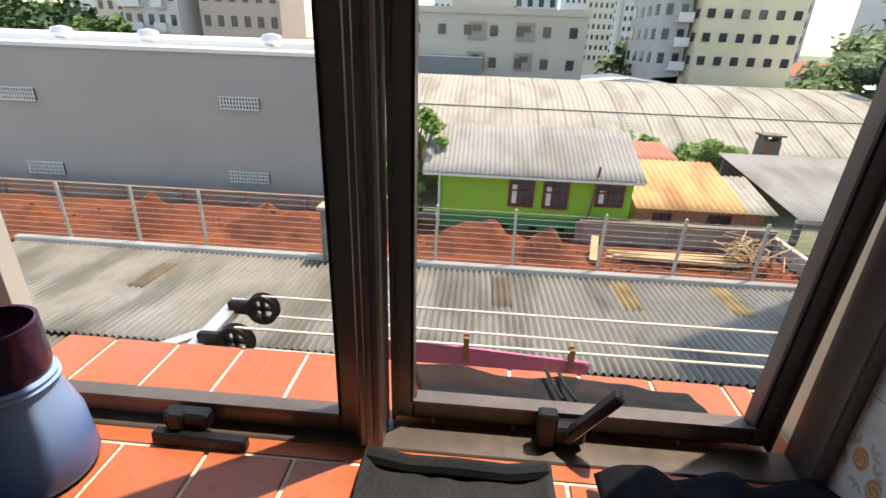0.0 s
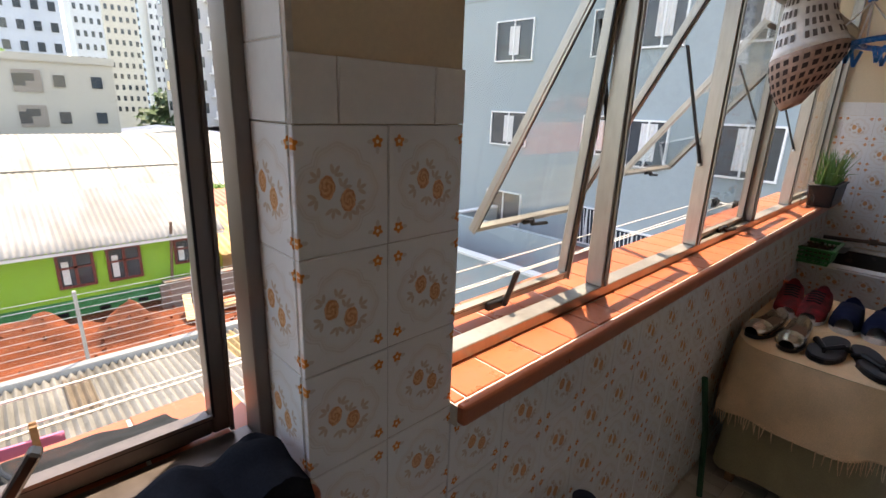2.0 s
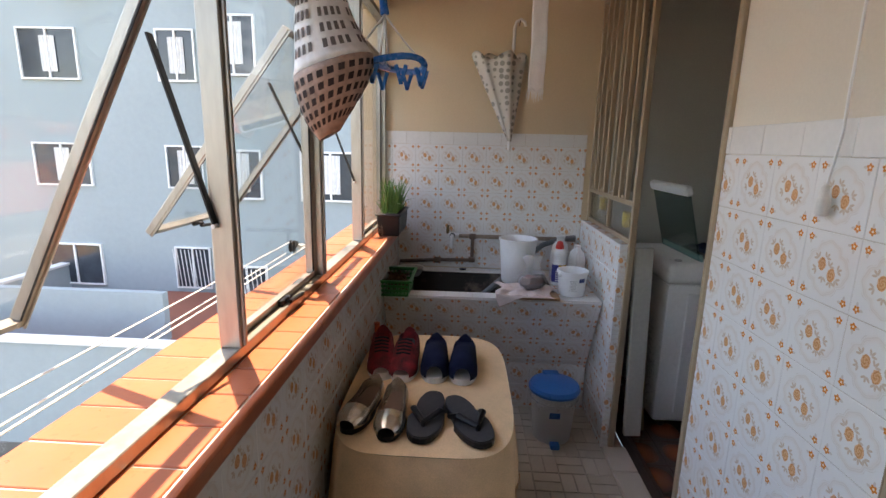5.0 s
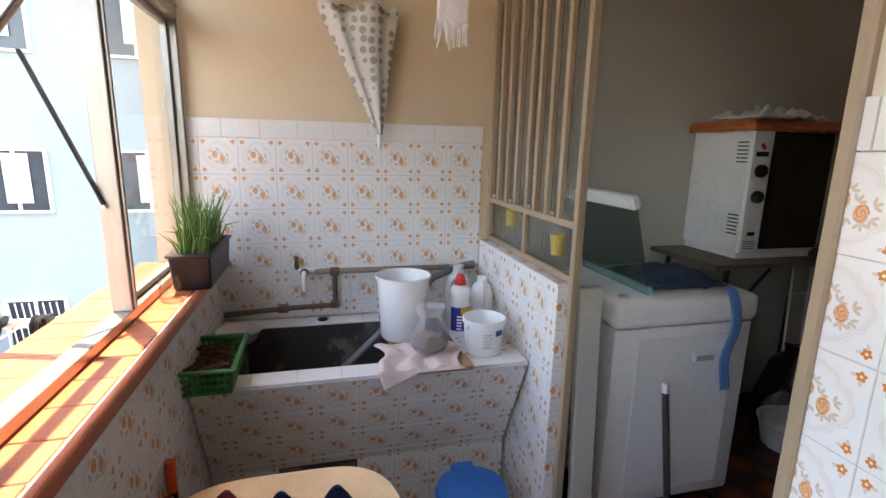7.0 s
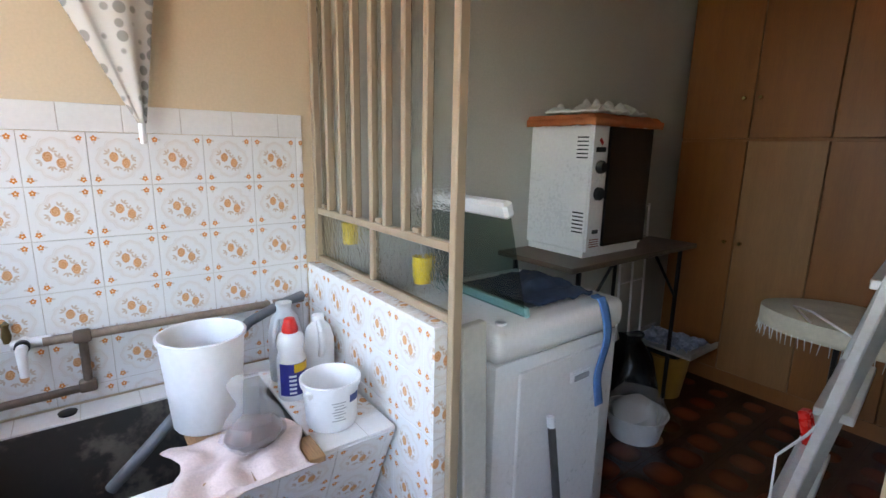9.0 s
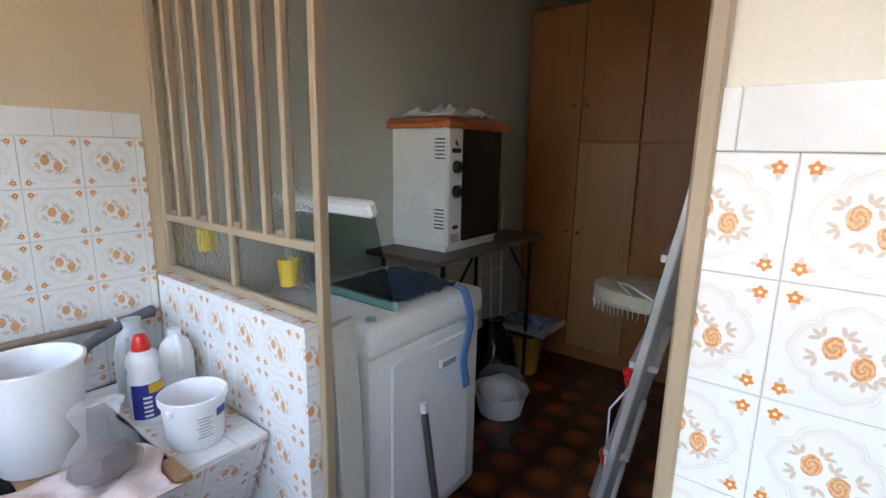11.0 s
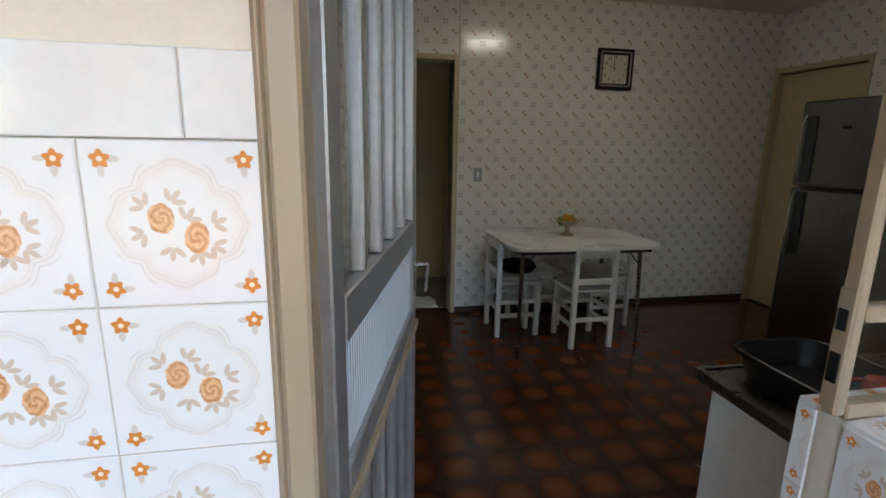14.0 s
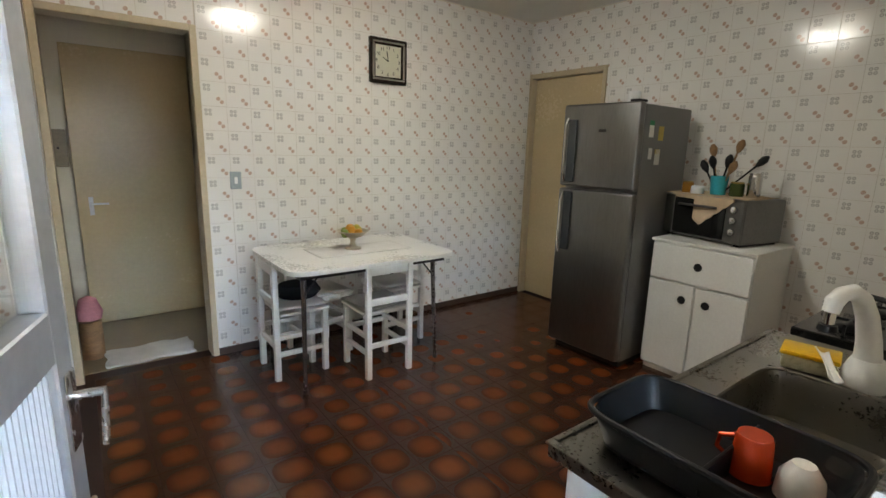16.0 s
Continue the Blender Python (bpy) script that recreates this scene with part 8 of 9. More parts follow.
for i in range(9):
    part("plank", Bm().box((random.uniform(-0.3, 0.3), (i % 5) * 0.16 - 0.3, 0.05 + 0.07 * (i // 5)), (random.uniform(3.4, 4.4), 0.12, 0.05), 0.004, (0, 0, random.uniform(-3, 3))), plain("pale_planks", (0.55, 0.37, 0.20), 0.8, var=0.15) if i == 0 else bpy.data.materials["pale_planks"], pl)
part("plank", Bm().bar((-2.9, -0.5, 0.0), (-2.7, 0.5, 0.5), 0.25, 0.05, bevel=0.004), bpy.data.materials["pale_planks"], pl)
bh = thing("brushwood", (9.2, 15.6, -5.1), "heap of broken laths and orange brick rubble", "rubble")
bb = Bm()
for i in range(46):
    c = Vector((random.gauss(0, 0.45), random.gauss(0, 0.25), random.uniform(0.1, 0.75)))
    d = Vector((random.uniform(-1, 1), random.uniform(-0.5, 0.5), random.uniform(-0.3, 0.7))).normalized() * random.uniform(0.25, 0.55)
    bb.bar(c - d, c + d, 0.04, 0.02)
part("laths", bb, bpy.data.materials["pale_planks"], bh)
bb = Bm()
for i in range(30):
    bb.box((random.gauss(0.5, 0.4), random.gauss(0.1, 0.25), random.uniform(0.0, 0.75)), (0.2, 0.1, 0.1), 0.005, (random.uniform(0, 90), random.uniform(0, 90), random.uniform(0, 90)))
part("bricks", bb, BRICKM, bh, "broken orange bricks")


def add_windows(parent, rows, mat_=None):
    """Windows on a wall that looks along -y or -x: (side, u, z, w, h, plane)."""
    for side, u, z, w, h, plane in rows:
        g = Bm()
        t = 0.05
        for a0, a1, b0, b1 in ((-w / 2 - t, -w / 2, -h / 2 - t, h / 2 + t), (w / 2, w / 2 + t, -h / 2 - t, h / 2 + t), (-w / 2, w / 2, -h / 2 - t, -h / 2), (-w / 2, w / 2, h / 2, h / 2 + t), (-t / 2, t / 2, -h / 2, h / 2)):
            g.span((a0, -0.06, b0), (a1, 0.02, b1))
        fr = part("window", g, mat_ or M["white_paint"], parent)
        fr.matrix_basis = pose(u, plane, z) if side == "y" else pose(plane, u, z, 0, 0, -90)
        part("pane", Bm().span((-w / 2, -0.01, -h / 2), (w / 2, 0.0, h / 2)), DGLASS, fr)


# lime green house
ho = thing("green_house", (0, 0, 0), "small lime green wooden house with a corrugated roof", "house")
part("wall", Bm().span((-1.45, 18.0, -4.75), (5.88, 23.5, -2.95)), GREENP, ho, "lime green upper wall")
part("base_wall", Bm().span((-1.46, 17.985, -5.35), (5.89, 23.51, -4.75)), GREEND, ho, "deeper green base")
part("plinth", Bm().span((-1.40, 18.05, -6.2), (5.80, 23.4, -5.35)), MAROON, ho, "dark red footing")
corrugated("roof", -2.05, 6.15, 17.45, 20.8, -3.02, -1.72, 0.177, 0.028, ROOFB, "grey corrugated roof slope", ho)
corrugated("roof", -2.05, 6.15, 20.8, 24.1, -1.72, -3.02, 0.177, 0.028, ROOFB, "grey corrugated roof slope", ho)
part("fascia", Bm().span((-2.0, 17.46, -3.14), (6.1, 17.50, -3.05)), WHITEP, ho)
for u, z, w, h in ((1.73, -3.78, 0.82, 0.98), (3.03, -3.80, 0.82, 0.98), (5.05, -3.72, 0.90, 0.75)):
    g = Bm()
    for a0, a1, b0, b1 in ((-w / 2 - 0.08, -w / 2, -h / 2 - 0.08, h / 2 + 0.08), (w / 2, w / 2 + 0.08, -h / 2 - 0.08, h / 2 + 0.08), (-w / 2, w / 2, -h / 2 - 0.08, -h / 2), (-w / 2, w / 2, h / 2, h / 2 + 0.08), (-0.04, 0.04, -h / 2, h / 2), (-w / 2, w / 2, 0.06, 0.12)):
        g.span((a0, -0.07, b0), (a1, 0.02, b1))
    fr = part("window", g, MAROON, ho, "maroon painted window")
    fr.matrix_basis = pose(u, 17.985, z)
    part("pane", Bm().span((-w / 2, -0.012, -h / 2), (w / 2, -0.004, h / 2)), DGLASS, fr)
    part("curtain", Bm().span((-w / 2 + 0.06, -0.02, -h / 2 + 0.05), (-w / 2 + 0.24, -0.014, h / 2 - 0.2)), WCLOTH, fr, "pale curtain")
part("downpipe", Bm().tube([(-1.42, 17.9, -3.1), (-1.42, 17.9, -5.6)], 0.05, 8), WHITEP, ho)
for i in range(3):
    part("vent", Bm().box((1.2 + i * 1.1, 17.97, -5.2), (0.28, 0.03, 0.14)), M["black"], ho)
pole = solid("flue", Bm().tube([(4.2, 17.6, -5.4), (4.45, 17.6, -2.55)], 0.05, 8), plain("rusty_tube", (0.16, 0.08, 0.05), 0.7), "thin rusty flue pipe before the house", "pipe", smooth=True)
an = solid("antenna", Bm().tube([(5.6, 20.2, -2.0), (5.6, 20.2, -0.9)], 0.02, 6).tube([(5.1, 20.2, -1.1), (6.1, 20.2, -1.0)], 0.012, 5).tube([(5.2, 20.2, -1.3), (6.0, 20.1, -1.25)], 0.012, 5), M["alu"], "thin roof antenna on the green house", "antenna")
# sheds and yard walls
sh_ = thing("rusty_shed", (0, 0, 0), "low shed with a rusty patched sheet roof", "shed")
part("wall", Bm().span((6.35, 18.7, -6.2), (11.3, 22.5, -4.22)), plain("orange_plaster", (0.48, 0.28, 0.15), 0.9, var=0.15), sh_)
corrugated("roof", 6.2, 10.5, 18.3, 22.6, -4.25, -3.25, 0.25, 0.03, RUST, "rust-yellow patched sheets", sh_)
corrugated("roof", 10.5, 11.6, 18.3, 21.4, -4.25, -3.55, 0.25, 0.03, ROOFL, "pale replacement sheet", sh_)
corrugated("roof", 5.9, 9.2, 22.6, 25.5, -3.25, -2.95, 0.25, 0.03, plain("red_sheet", (0.45, 0.17, 0.11), 0.8, var=0.15, big=1), "faded red sheets", sh_)
add_windows(sh_, [("y", 7.4, -4.75, 0.6, 0.4, 18.69), ("y", 9.6, -4.75, 0.8, 0.45, 18.69)], MAROON)
yw = thing("yard_wall", (0, 0, 0), "brick and block yard wall with red piers", "wall")
part("wall", Bm().span((3.9, 17.1, -6.2), (10.9, 17.3, -4.55)), plain("grey_brown_blocks", (0.30, 0.24, 0.20), 0.9, var=0.2, big=0.8, fine=8, bump=0.4), yw)
part("coping", Bm().span((3.9, 17.05, -4.55), (10.9, 17.35, -4.45)), BRICKM, yw)
for x in (3.9, 7.3, 10.7):
    part("pier", Bm().span((x - 0.15, 17.02, -6.2), (x + 0.15, 17.09, -4.50)), BRICKM, yw)
part("side_wall", Bm().span((10.95, 14.2, -6.2), (11.15, 17.4, -4.75)), plain("pinkish_plaster", (0.50, 0.42, 0.38), 0.9, var=0.12), yw)
gs = thing("grey_shed", (0, 0, 0), "open shed with a grey corrugated roof", "shed")
corrugated("roof", 11.9, 19.0, 17.6, 25.0, -4.15, -3.25, 0.177, 0.028, ROOFB, "grey corrugated sheets", gs)
part("wall", Bm().span((12.1, 24.6, -6.2), (18.8, 24.8, -3.4)), BRICKM, gs)
for x in (12.1, 15.4, 18.7):
    part("post", Bm().span((x - 0.1, 17.8, -6.2), (x + 0.1, 18.0, -4.2)), M["concrete"], gs)
part("beam", Bm().span((11.9, 17.7, -4.32), (19.0, 17.85, -4.18)), WHITEP, gs)
# brick wall and grey hall on the far side
bwl = thing("brick_wall", (0, 0, 0), "old brick boundary wall patched with cement", "wall")
part("wall", Bm().span((-30, 18.9, -6.2), (-5.2, 19.1, -4.75)), BRICKM, bwl)
for i in range(9):
    part("pier", Bm().span((-29 + i * 2.7, 18.82, -6.2), (-28.7 + i * 2.7, 18.9, -4.72)), M["concrete"], bwl)
bwl2 = thing("dark_brick_wall", (0, 0, 0), "low dark brick wall behind the earth heaps", "wall")
part("wall", Bm().span((-5.0, 18.3, -6.2), (-1.6, 18.45, -4.9)), BRICKM, bwl2)
gh_ = thing("grey_hall", (0, 0, 0), "large plain grey hall with slatted vents", "building")
part("wall", Bm().span((-60, 21.0, -6.5), (-6.9, 40.0, 0.62)), GREYP, gh_)
part("parapet", Bm().span((-60.1, 20.93, 0.62), (-6.83, 40.05, 0.78)), WHITEP, gh_, "white parapet cap")
part("roof", Bm().span((-60, 24, 0.78), (-7.5, 39.5, 1.05)), plain("white_roof_sheet", (0.66, 0.66, 0.66), 0.6, var=0.08, big=0.4), gh_)
part("side_wall", Bm().span((-6.9, 21.02, -6.5), (-6.80, 39.9, 0.6)), WHITEP, gh_, "white side wall")
for x0, x1, z0, z1 in ((-11.4, -9.6, -1.62, -1.12), (-11.4, -9.5, -4.9, -4.43), (-21.6, -19.9, -1.65, -1.12), (-21.3, -19.5, -5.0, -4.47)):
    vt = part("vent", Bm().span((x0, 20.94, z0), (x1, 20.99, z1)), plain("vent_recess", (0.10, 0.10, 0.10), 0.8), gh_, "dark recess of a vent")
    g = Bm()
    for i in range(13):
        x = x0 + (x1 - x0) * (i + 0.5) / 13
        g.span((x - 0.02, 20.90, z0), (x + 0.02, 20.94, z1))
    for j in range(4):
        z = z0 + (z1 - z0) * j / 3
        g.span((x0, 20.89, z - 0.022), (x1, 20.945, z + 0.022))
    part("slats", g, WHITEP, vt, "pale slats")
for y, z in ((22.6, -0.2), (27.0, -0.2), (24.5, -3.6), (29.5, -3.6), (33, -3.2)):
    fr = part("window", Bm().span((-0.03, -0.8, -0.5), (0.05, 0.8, 0.5)), M["alu"], gh_)
    fr.matrix_basis = pose(-6.80, y, z)
    part("pane", Bm().span((0.05, -0.7, -0.42), (0.06, 0.7, 0.42)), plain("teal_glass", (0.16, 0.24, 0.24), 0.15), fr)
for x in (-9.6, -15.4, -19.6, -27):
    part("roof_fan", Bm().lathe([(0.0, 0.9), (0.35, 0.95), (0.5, 1.15), (0.42, 1.4), (0.0, 1.5)], 16, (x, 23.0, 0)), M["alu"], gh_, "round roof fan", smooth=True)
# arched warehouse
wh_ = thing("warehouse", (0, 0, 0), "long warehouse with a pale arched fibre roof", "warehouse")
corrugated("roof", -9.0, 27.5, 29.5, 41.0, -4.35, -1.15, 0.35, 0.03, ROOFL, "pale arched roof", wh_, steps=5, arch=1, rows=14)
for i in range(21):
    x = -8.5 + i * 1.75
    part("roof_seam", Bm().tube([(x, 29.5 + 11.5 * k / 10, -4.30 + 3.2 * math.sin(k / 10 * math.pi / 2)) for k in range(11)], 0.016, 4), plain("seam_stain", (0.29, 0.265, 0.225), 0.9) if i == 0 else bpy.data.materials["seam_stain"], wh_)
part("roof_lap", Bm().span((-9, 33.6, -2.62), (27.5, 33.75, -2.55)), bpy.data.materials["seam_stain"], wh_)
part("wall", Bm().span((-8.8, 29.9, -6.5), (27.3, 30.1, -4.4)), plain("dull_orange_plaster", (0.42, 0.27, 0.17), 0.9, var=0.2, big=0.6), wh_)
for i in range(9):
    part("opening", Bm().span((9.5 + i * 2.0, 29.84, -5.5), (10.7 + i * 2.0, 29.9, -4.7)), M["black"], wh_, "dark opening")
    part("pilaster", Bm().span((8.9 + i * 2.0, 29.78, -6.5), (9.2 + i * 2.0, 29.9, -4.4)), BRICKM, wh_)
ch = thing("chimney", (16.2, 28.6, -5.0), "square brick chimney with a dark mouth", "chimney")
part("shaft", Bm().span((-0.5, -0.4, -1.5), (0.5, 0.4, 1.9), 0.02).span((-0.7, -0.5, -1.5), (0.7, 0.5, 0.5), 0.02), BRICKM, ch)
part("cap", Bm().span((-0.62, -0.5, 2.15), (0.62, 0.5, 2.25)).span((-0.45, -0.35, 1.9), (-0.3, 0.35, 2.15)).span((0.3, -0.35, 1.9), (0.45, 0.35, 2.15)), M["concrete"], ch)
# white sheds further right
for k, (x0, x1, y0, y1, z0, z1) in enumerate(((28, 46, 31, 44, -3.4, -2.2), (30, 60, 46, 58, -2.4, -1.4), (20, 34, 62, 72, -2.0, -1.2), (46, 70, 60, 75, -1.8, -0.8), (9, 20, 52, 60, -2.2, -1.5))):
    s_ = thing("low_hall", (0, 0, 0), "low hall with a pale sheet roof", "building", group="low halls behind")
    part("wall", Bm().span((x0, y0, -8), (x1, y1, z0)), WHITEP, s_)
    part("roof", Bm().prism([(x0 - 0.4, z0), (x1 + 0.4, z0), ((x0 + x1) / 2, z1)], -y1, -y0).turn(Matrix.Rotation(radians(90), 4, "X")), plain("pale_roof_sheet", (0.62, 0.60, 0.57), 0.8, var=0.1, big=0.3) if k == 0 else bpy.data.materials["pale_roof_sheet"], s_)

# neighbouring block of flats, pale blue-grey
nb_ = thing("apartment_block", (0, 0, 0), "pale blue-grey block of flats next door", "building")
part("wall", Bm().span((15.5, 6.6, -8), (30, 17.3, 32.0)), BLUEP, nb_)
part("wing", Bm().span((13.6, -9.0, -8), (30, 6.8, 32.0)), BLUEP, nb_)
part("parapet", Bm().span((15.4, 6.9, 32.0), (30, 17.4, 32.3)).span((13.5, -9.0, 32.0), (15.4, 6.9, 32.3)), BLUEP, nb_)
part("string_course", Bm().span((15.47, 6.85, 5.5), (15.5, 17.3, 5.58)), BLUEP, nb_)
rows_ = []
for z, h in ((3.95, 1.35), (0.75, 1.2), (-2.4, 1.25), (7.2, 1.3)):
    for y in (8.45, 12.3):
        rows_.append(("x", y, z, 1.05 if y < 10 else 1.7, h, 15.48))
    for y in (5.85, 3.45, 1.2, -1.4):
        rows_.append(("x", y, z - 0.05, 1.05 if y > 5 else 1.5, h, 13.58))
add_windows(nb_, rows_)
for y, z in ((8.45, -2.4), (5.85, -2.45)):
    g = Bm()
    for i in range(9):
        g.bar((0, -0.5 + i * 0.125, -0.6), (0, -0.5 + (i + 1) * 0.125 - 0.03, 0.6), 0.02, 0.02)
    gr = part("window_grille", g, M["white_paint"], nb_, "white folding grille")
    gr.matrix_basis = pose(15.38 if y > 7 else 13.48, y, z)
cu_ = [(y, z) for z in (3.95, 0.75) for y in (8.45, 12.3, 5.85, 3.45)]
for y, z in cu_:
    c_ = part("curtain", Bm().grid(lambda u, v: (0.02 * math.sin(u * 30), -0.25 + 0.45 * u, -0.5 + 1.0 * v), 20, 2), WCLOTH, nb_, "pale curtain", smooth=True)
    c_.matrix_basis = pose((15.44 if y > 7 else 13.54), y, z)
for y, z in ((11.2, 5.9), (7.3, 5.95)):
    ac = part("air_conditioner", Bm().box((0, 0, 0), (0.3, 0.8, 0.55), 0.02), M["white_plastic"], nb_, "white air conditioner box")
    ac.matrix_basis = pose(15.3, y, z)
    part("fan_grille", Bm().lathe([(0.2, 0.0), (0.19, -0.02), (0.02, -0.02), (0.0, -0.01)], 20, (-0.15, -0.1, 0), axis="x"), M["black"], ac)
tc = thing("terrace", (0, 0, 0), "pale blue roof terrace with a red tiled floor", "terrace")
part("base", Bm().span((9.6, 3.0, -8), (15.48, 12.8, -3.25)), BLUEP, tc)
part("floor", Bm().span((9.8, 3.2, -3.25), (15.46, 12.6, -3.20)), plain("red_terrace_floor", (0.30, 0.10, 0.06), 0.6, var=0.15, big=1), tc, "red tiled floor")
part("parapet", Bm().span((9.6, 3.0, -3.25), (9.8, 12.8, -2.45)).span((9.8, 12.6, -3.25), (15.48, 12.8, -2.45)).span((9.8, 3.0, -3.25), (13.58, 3.2, -2.45)), BLUEP, tc)
part("coping", Bm().span((9.55, 2.95, -2.45), (9.85, 12.85, -2.38)).span((9.85, 12.55, -2.45), (15.48, 12.85, -2.38)), WHITEP, tc)
part("inner_wall", Bm().span((11.6, 7.0, -3.2), (11.8, 12.6, -2.0)), BLUEP, tc)
part("dirty_foot", Bm().span((9.58, 3.0, -6.2), (9.6, 12.8, -4.7)), M["concrete"], tc, "stained foot of the wall")
hs2 = solid("blue_hose", Bm().tube([(12.6 + 0.4 * math.cos(i * 0.7) * (1 + 0.1 * (i % 3)), 5.4 + 0.3 * math.sin(i * 0.7), -3.17 + 0.01 * (i % 2)) for i in range(26)], 0.03, 6), BLUE, "coiled blue hose on the terrace", "hose", smooth=True)


# ---- trees ----
LEAFM = {}
for nm, c1, c2 in (("dark", (0.022, 0.05, 0.016), (0.06, 0.11, 0.03)), ("mid", (0.04, 0.09, 0.02), (0.11, 0.19, 0.045)), ("light", (0.08, 0.17, 0.025), (0.20, 0.32, 0.06))):
    lm = Mat(nm + "_foliage", 0.6)
    isl = Ex(lm.tree, lm.nodes.new("ShaderNodeNewGeometry").outputs["Random Per Island"])
    lm.color(lm.mix(isl, c1, c2))
    LEAFM[nm] = lm.mat
BARK = plain("grey_bark", (0.12, 0.09, 0.065), 0.95, var=0.25, big=4, fine=20, bump=0.6)


def tree(x, y, z0, h, r, tone, label, clumps=22, leaf=0.35, per=70, name="tree", flat=0.7, trunk=0.35, seed=1):
    rn = random.Random(seed)
    t = thing(name, (x, y, z0), label, name)
    top = h * trunk
    b = Bm().tube([(0, 0, -0.3), (0.03 * h, 0, top * 0.6), (0.0, 0.02 * h, h * 0.75)], [0.035 * h * 0.6, 0.025 * h * 0.6, 0.008 * h], 8)
    centres = []
    for i in range(clumps):
        a = rn.uniform(0, 2 * math.pi)
        k = rn.random() ** 0.6
        zc = top + (h - top) * rn.uniform(0.05, 0.95)
        rad = r * (1 - abs((zc - top) / (h - top) - 0.45) ** 2 * 1.7) * k
        c = Vector((rad * math.cos(a), rad * math.sin(a), zc))
        centres.append(c)
        if i % 2 == 0:
            b.tube([(0, 0, max(0.3, zc - 0.25 * h)), tuple(c * 0.6 + Vector((0, 0, zc * 0.35))), tuple(c)], [0.008 * h, 0.005 * h, 0.002 * h], 5)
    part("trunk", b, BARK, t, smooth=True)
    vs, fs = [], []
    for c in centres:
        cr = r * rn.uniform(0.22, 0.42)
        for _ in range(per):
            d = Vector((rn.gauss(0, 1), rn.gauss(0, 1), rn.gauss(0, 1))).normalized() * cr * rn.random() ** 0.4
            p = c + Vector((d.x, d.y, d.z * flat))
            u = Vector((rn.gauss(0, 1), rn.gauss(0, 1), rn.gauss(0, 0.5))).normalized()
            w = u.orthogonal().normalized() * leaf * rn.uniform(0.3, 0.6)
            u = u * leaf * rn.uniform(0.5, 1.0)
            k = len(vs)
            vs += [p - u, p + w * 0.8 + Vector((0, 0, 0.1 * leaf)), p + u, p - w * 0.8]
            fs.append((k, k + 1, k + 2, k + 3))
    me = bpy.data.meshes.new("crown")
    me.from_pydata(vs, [], fs)
    me.materials.append(LEAFM[tone])
    cr_ = new("crown", me)
    cr_.parent = t
    tagged(cr_, kind="stuff")
    return t


tree(-2.35, 18.9, -5.6, 4.9, 0.95, "light", "slender light green tree beside the house", 26, 0.22, 80, seed=2)
tree(-3.3, 18.3, -5.6, 2.9, 1.1, "light", "pale green climber over the brick wall", 26, 0.20, 80, "bush", trunk=0.1, seed=3)
tree(8.2, 27.2, -5.6, 2.9, 1.5, "light", "bright green bush behind the sheds", 18, 0.25, 70, "bush", trunk=0.15, seed=4)
tree(12.0, 27.4, -5.6, 2.5, 1.4, "light", "bright green bush behind the sheds", 18, 0.25, 70, "bush", trunk=0.15, seed=5)
tree(13.7, 27.3, -5.6, 2.3, 1.2, "light", "bright green bush behind the sheds", 18, 0.25, 70, "bush", trunk=0.15, seed=6)
tree(33.0, 41.0, -8, 14.5, 5.0, "dark", "tall dark umbrella-crowned pine", 34, 0.7, 90, flat=0.4, trunk=0.45, seed=7)
tree(37.5, 44.0, -8, 13.0, 5.0, "dark", "tall dark umbrella-crowned pine", 34, 0.7, 90, flat=0.4, trunk=0.40, seed=8)
tree(41.0, 45.0, -8, 15.5, 5.5, "dark", "tall dark umbrella-crowned pine", 34, 0.7, 90, flat=0.4, trunk=0.40, seed=9)
tree(28.5, 44.0, -8, 8.5, 5.0, "mid", "broad green tree among the roofs", 26, 0.6, 80, seed=10)
tree(23.5, 75.0, -8, 10, 7, "dark", "dark green tree between the towers", 26, 0.9, 70, seed=11)
tree(50, 120, -9, 15, 12, "dark", "dark distant tree crown on the slope", 30, 1.4, 70, seed=12)
tree(78, 110, -9, 14, 12, "mid", "green distant tree crown on the slope", 30, 1.4, 70, seed=13)
tree(66, 84, -9, 11, 10, "mid", "green distant tree crown on the slope", 30, 1.2, 70, seed=14)
tree(94, 92, -9, 13, 12, "dark", "dark distant tree crown on the slope", 30, 1.4, 70, seed=15)
for i, (x, y, h, r, tn) in enumerate(((-62, 72, 12, 8, "dark"), (-74, 80, 13, 8, "mid"), (-55, 82, 12, 7, "mid"), (-85, 76, 14, 9, "dark"), (-48, 62, 10, 5, "mid"), (-95, 90, 15, 10, "mid"), (-60, 120, 18, 14, "dark"), (3, 72, 9.6, 4, "light"))):
    tree(x, y, -8.5 if x < 0 else -5.0, h, r, tn, "green tree among the distant roofs", 28, 1.0, 70, seed=20 + i)


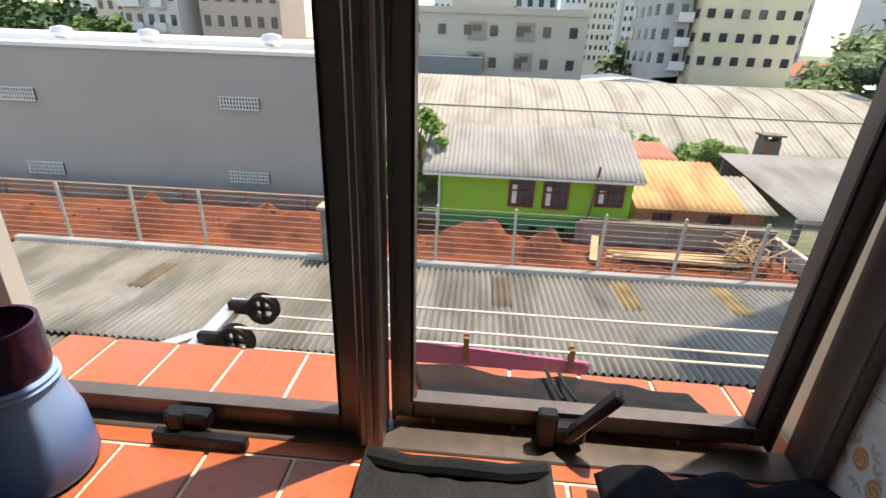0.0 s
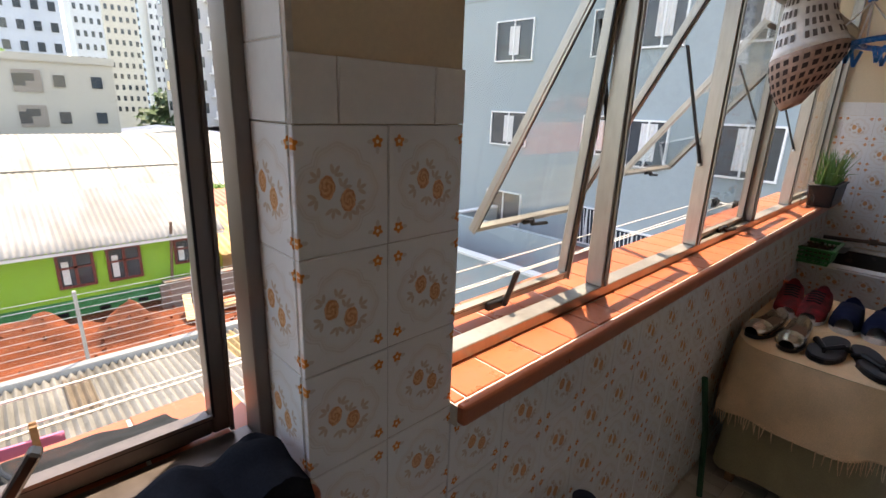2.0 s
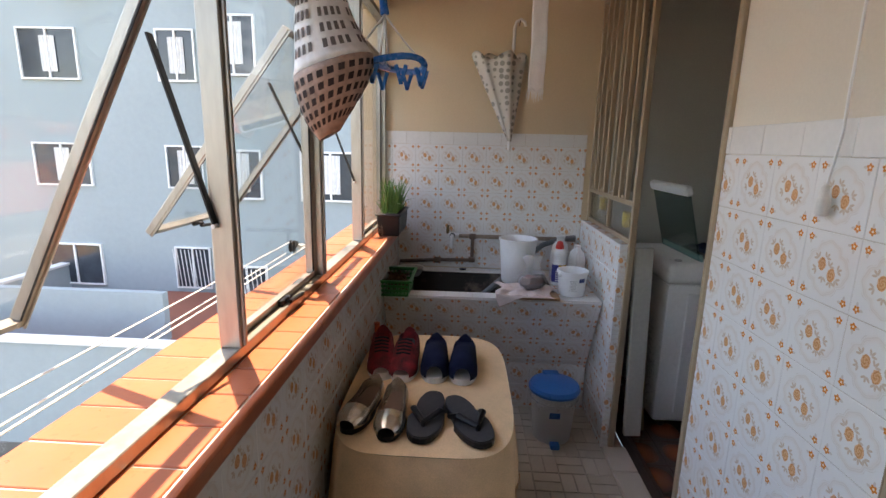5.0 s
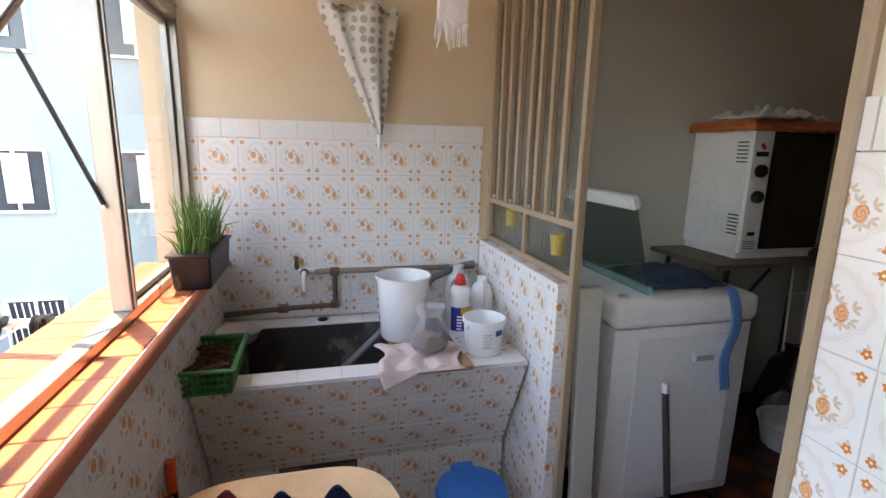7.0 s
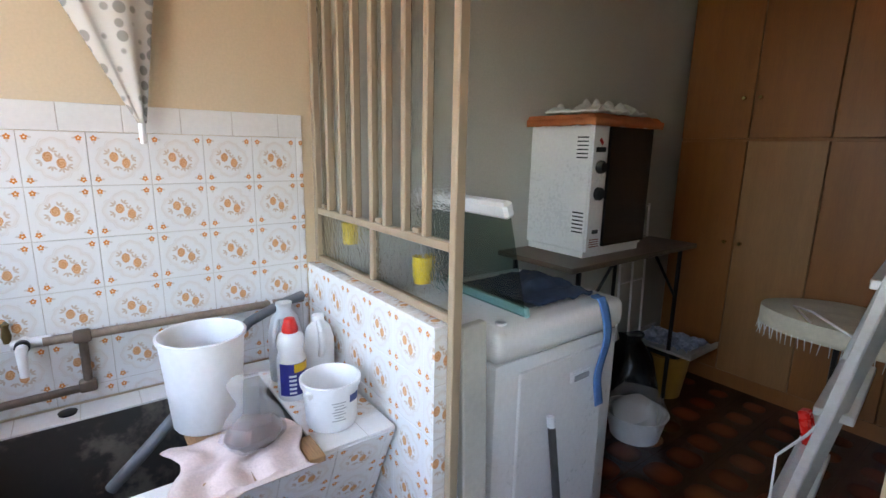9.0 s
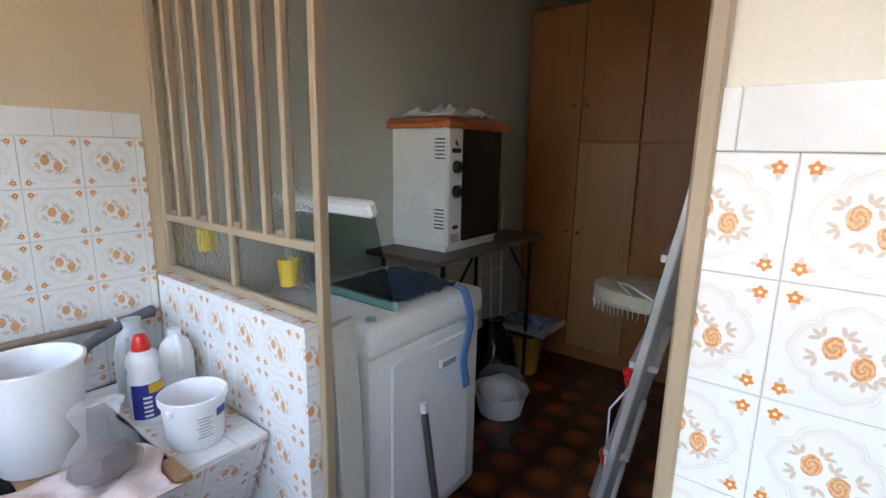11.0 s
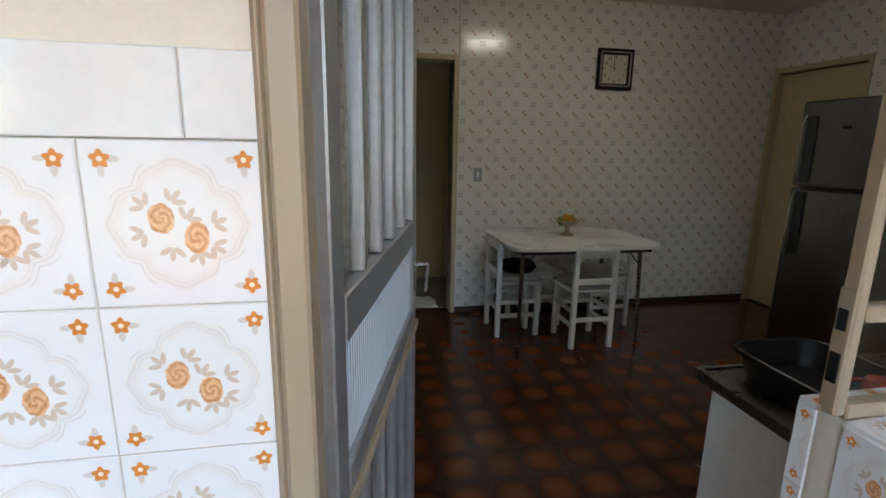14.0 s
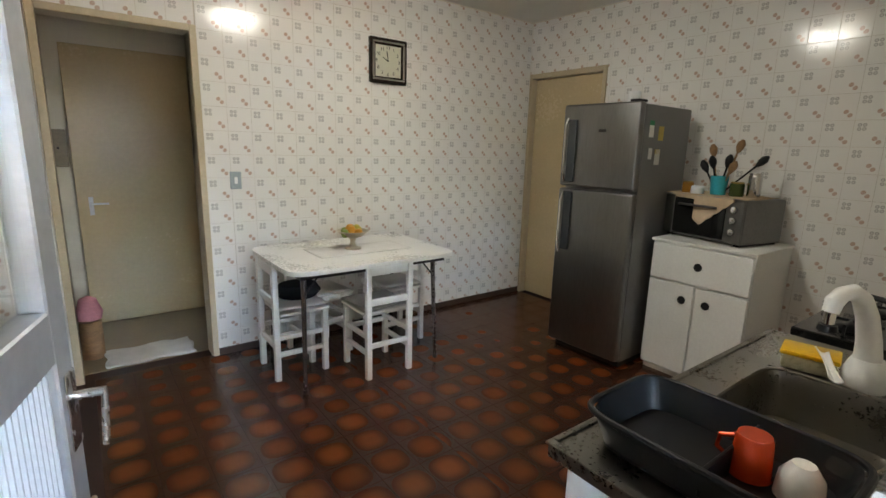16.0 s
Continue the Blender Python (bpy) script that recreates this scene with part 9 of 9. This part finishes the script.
# ---- far buildings ----
def tower(x0, x1, y0, y1, z1, material, label, floors, cols, sill=0.5, wfrac=0.45, hfrac=0.45, side=0, name="apartment_tower", balcony=None, z_from=-2.0):
    t = thing(name, (0, 0, 0), label, "building")
    part("wall", Bm().span((x0, y0, -12), (x1, y1, z1)), material, t)
    part("roof", Bm().span((x0 - 0.15, y0 - 0.15, z1), (x1 + 0.15, y1 + 0.15, z1 + 0.5)).span((x0 + (x1 - x0) * 0.35, y0 + 2, z1 + 0.5), (x0 + (x1 - x0) * 0.65, y1 - 1, z1 + 3)), material, t)
    fh = (z1 - z_from) / floors
    cw = (x1 - x0) / cols
    wme = mesh_of("window", Bm().box((0, 0, 0), (cw * wfrac, 0.12, fh * hfrac)), DGLASS)
    fme = mesh_of("frame", Bm().box((0, 0, 0), (cw * wfrac + 0.2, 0.06, 0.16)), material)
    for i in range(floors):
        for j in range(cols):
            o = new("window", wme)
            o.parent = t
            o.matrix_basis = pose(x0 + cw * (j + 0.5), y0 - 0.02, z_from + fh * (i + sill))
            if balcony and j in balcony:
                part("balcony", Bm().span((x0 + cw * j, y0 - 1.0, z_from + fh * i), (x0 + cw * (j + 1), y0 - 0.85, z_from + fh * (i + 0.38))).span((x0 + cw * j, y0 - 0.85, z_from + fh * i), (x0 + cw * (j + 1), y0, z_from + fh * i + 0.18)), WHITEP, t)
    if side:
        cw2 = (y1 - y0) / 4
        sme = mesh_of("window", Bm().box((0, 0, 0), (0.12, cw2 * 0.4, fh * hfrac)), DGLASS)
        xs = x0 - 0.02 if side < 0 else x1 + 0.02
        for i in range(floors):
            for j in range(4):
                o = new("window", sme)
                o.parent = t
                o.matrix_basis = pose(xs, y0 + cw2 * (j + 0.5), z_from + fh * (i + sill))
    return t


def paint(n, c):
    return plain(n, c, 0.85, var=0.06, big=0.2, fine=3, bump=0.05)


tower(-9.5, 8.6, 46, 58, 3.55, paint("beige_grey_render", (0.47, 0.44, 0.38)), "low beige-grey block with few windows", 2, 8, wfrac=0.3, hfrac=0.32, z_from=-1.6, name="office_block")
for x in (-0.8, 3.4):
    pz = thing("recessed_bay", (x, 45.95, 0), "brownish recessed window bays of the block", "bay")
    for z in (2.2, -0.2):
        part("panel", Bm().span((-0.8, -0.03, z - 0.75), (0.8, 0.0, z + 0.75)), paint("taupe_render", (0.30, 0.26, 0.22)), pz)
        part("window", Bm().span((-0.4, -0.06, z + 0.0), (0.4, -0.03, z + 0.5)), DGLASS, pz)
part("low_roof", Bm().span((-9.5, 44.2, -1.6), (-0.2, 45.9, 0.1)), paint("slate_roof", (0.22, 0.24, 0.25)), thing("lean_to", (0, 0, 0), "slate-coloured lean-to roof before the block", "roof"))
tower(23.2, 34.0, 60, 70, 30, paint("cream_tower_paint", (0.66, 0.60, 0.42)), "tall cream apartment tower with rows of windows", 13, 6, balcony=None, z_from=-1.0, hfrac=0.38, side=-1)
tower(19.5, 22.8, 62, 74, 32, paint("grey_white_tower", (0.50, 0.49, 0.48)), "slim grey and white tower with balconies", 13, 2, balcony=(1,), z_from=-1.0, side=-1)
tower(0.5, 11.5, 90, 100, 14, paint("pale_blue_tower", (0.60, 0.64, 0.70)), "pale blue-white apartment block", 6, 6, z_from=-2)
tower(21, 27, 150, 160, 40, paint("white_tower", (0.66, 0.66, 0.66)), "distant white apartment tower", 15, 4, z_from=-4)
tower(30, 38, 165, 175, 34, paint("ivory_tower", (0.62, 0.58, 0.50)), "distant ivory apartment tower", 13, 5, z_from=-4)
tower(42, 50, 170, 180, 42, bpy.data.materials["white_tower"], "distant white apartment tower", 16, 5, z_from=-4)
tower(-50, -42, 70, 80, 28, paint("white_balcony_tower", (0.60, 0.57, 0.54)), "white tower with deep balconies", 10, 5, balcony=(0, 1, 3), z_from=-2)
tower(-40, -28.5, 72, 82, 26, paint("pink_beige_tower", (0.52, 0.41, 0.36)), "pink-beige apartment tower with small windows", 9, 6, z_from=-2)
tower(-31, -24, 100, 110, 36, paint("light_blue_tower", (0.52, 0.60, 0.70)), "light blue apartment tower", 11, 4, z_from=-2)
tower(-20.5, -16, 62, 70, 14, bpy.data.materials["beige_grey_render"], "plain beige block beside the towers", 5, 3, z_from=-2)
tower(-92, -80, 120, 130, 12, paint("cream_low_block", (0.62, 0.56, 0.44)), "low cream block on the hillside", 4, 5, z_from=-4)
tower(-115, -98, 140, 150, 18, bpy.data.materials["white_tower"], "distant white apartment tower", 6, 6, z_from=-4)
tower(55, 66, 115, 127, 26, bpy.data.materials["grey_white_tower"], "dark grey apartment tower on the hill", 10, 5, balcony=(2,), z_from=-4)
tower(92, 106, 130, 142, 14, bpy.data.materials["white_tower"], "white block of flats on the slope", 6, 7, z_from=-4, balcony=(1, 4))
tower(62, 80, 160, 170, 9, paint("red_roof_block", (0.50, 0.33, 0.26)), "low brick-coloured block on the slope", 3, 7, z_from=-5)
RTILE = paint("red_roof_tiles", (0.40, 0.14, 0.08))
for i, (x, y, w, z) in enumerate(((50, 70, 8, -3), (58, 78, 9, -3), (68, 72, 9, -2.5), (60, 95, 10, -2.5), (80, 85, 10, -2.5), (45, 88, 9, -3), (-68, 95, 12, -2), (-52, 95, 10, -2.5), (-80, 100, 12, -2.5), (36, 84, 9, -3), (95, 105, 11, -2))):
    h_ = thing("small_house", (x, y, 0), "small house with a red tiled roof", "house", group="far small houses")
    part("wall", Bm().span((-w / 2, 0, -12), (w / 2, w * 0.8, z)), WHITEP, h_)
    part("roof", Bm().prism([(-w / 2 - 0.5, z), (w / 2 + 0.5, z), (0, z + w * 0.22)], -w * 0.85, 0.4).turn(Matrix.Rotation(radians(90), 4, "X")), RTILE, h_)
tower(105, 140, 330, 350, 30, bpy.data.materials["white_tower"], "pale high-rise on the horizon", 10, 9, z_from=-8)
tower(-30, -8, 300, 320, 40, bpy.data.materials["white_tower"], "pale high-rise on the horizon", 12, 7, z_from=-8)
tower(60, 85, 300, 320, 48, bpy.data.materials["light_blue_tower"], "pale blue high-rise on the horizon", 14, 7, z_from=-8)
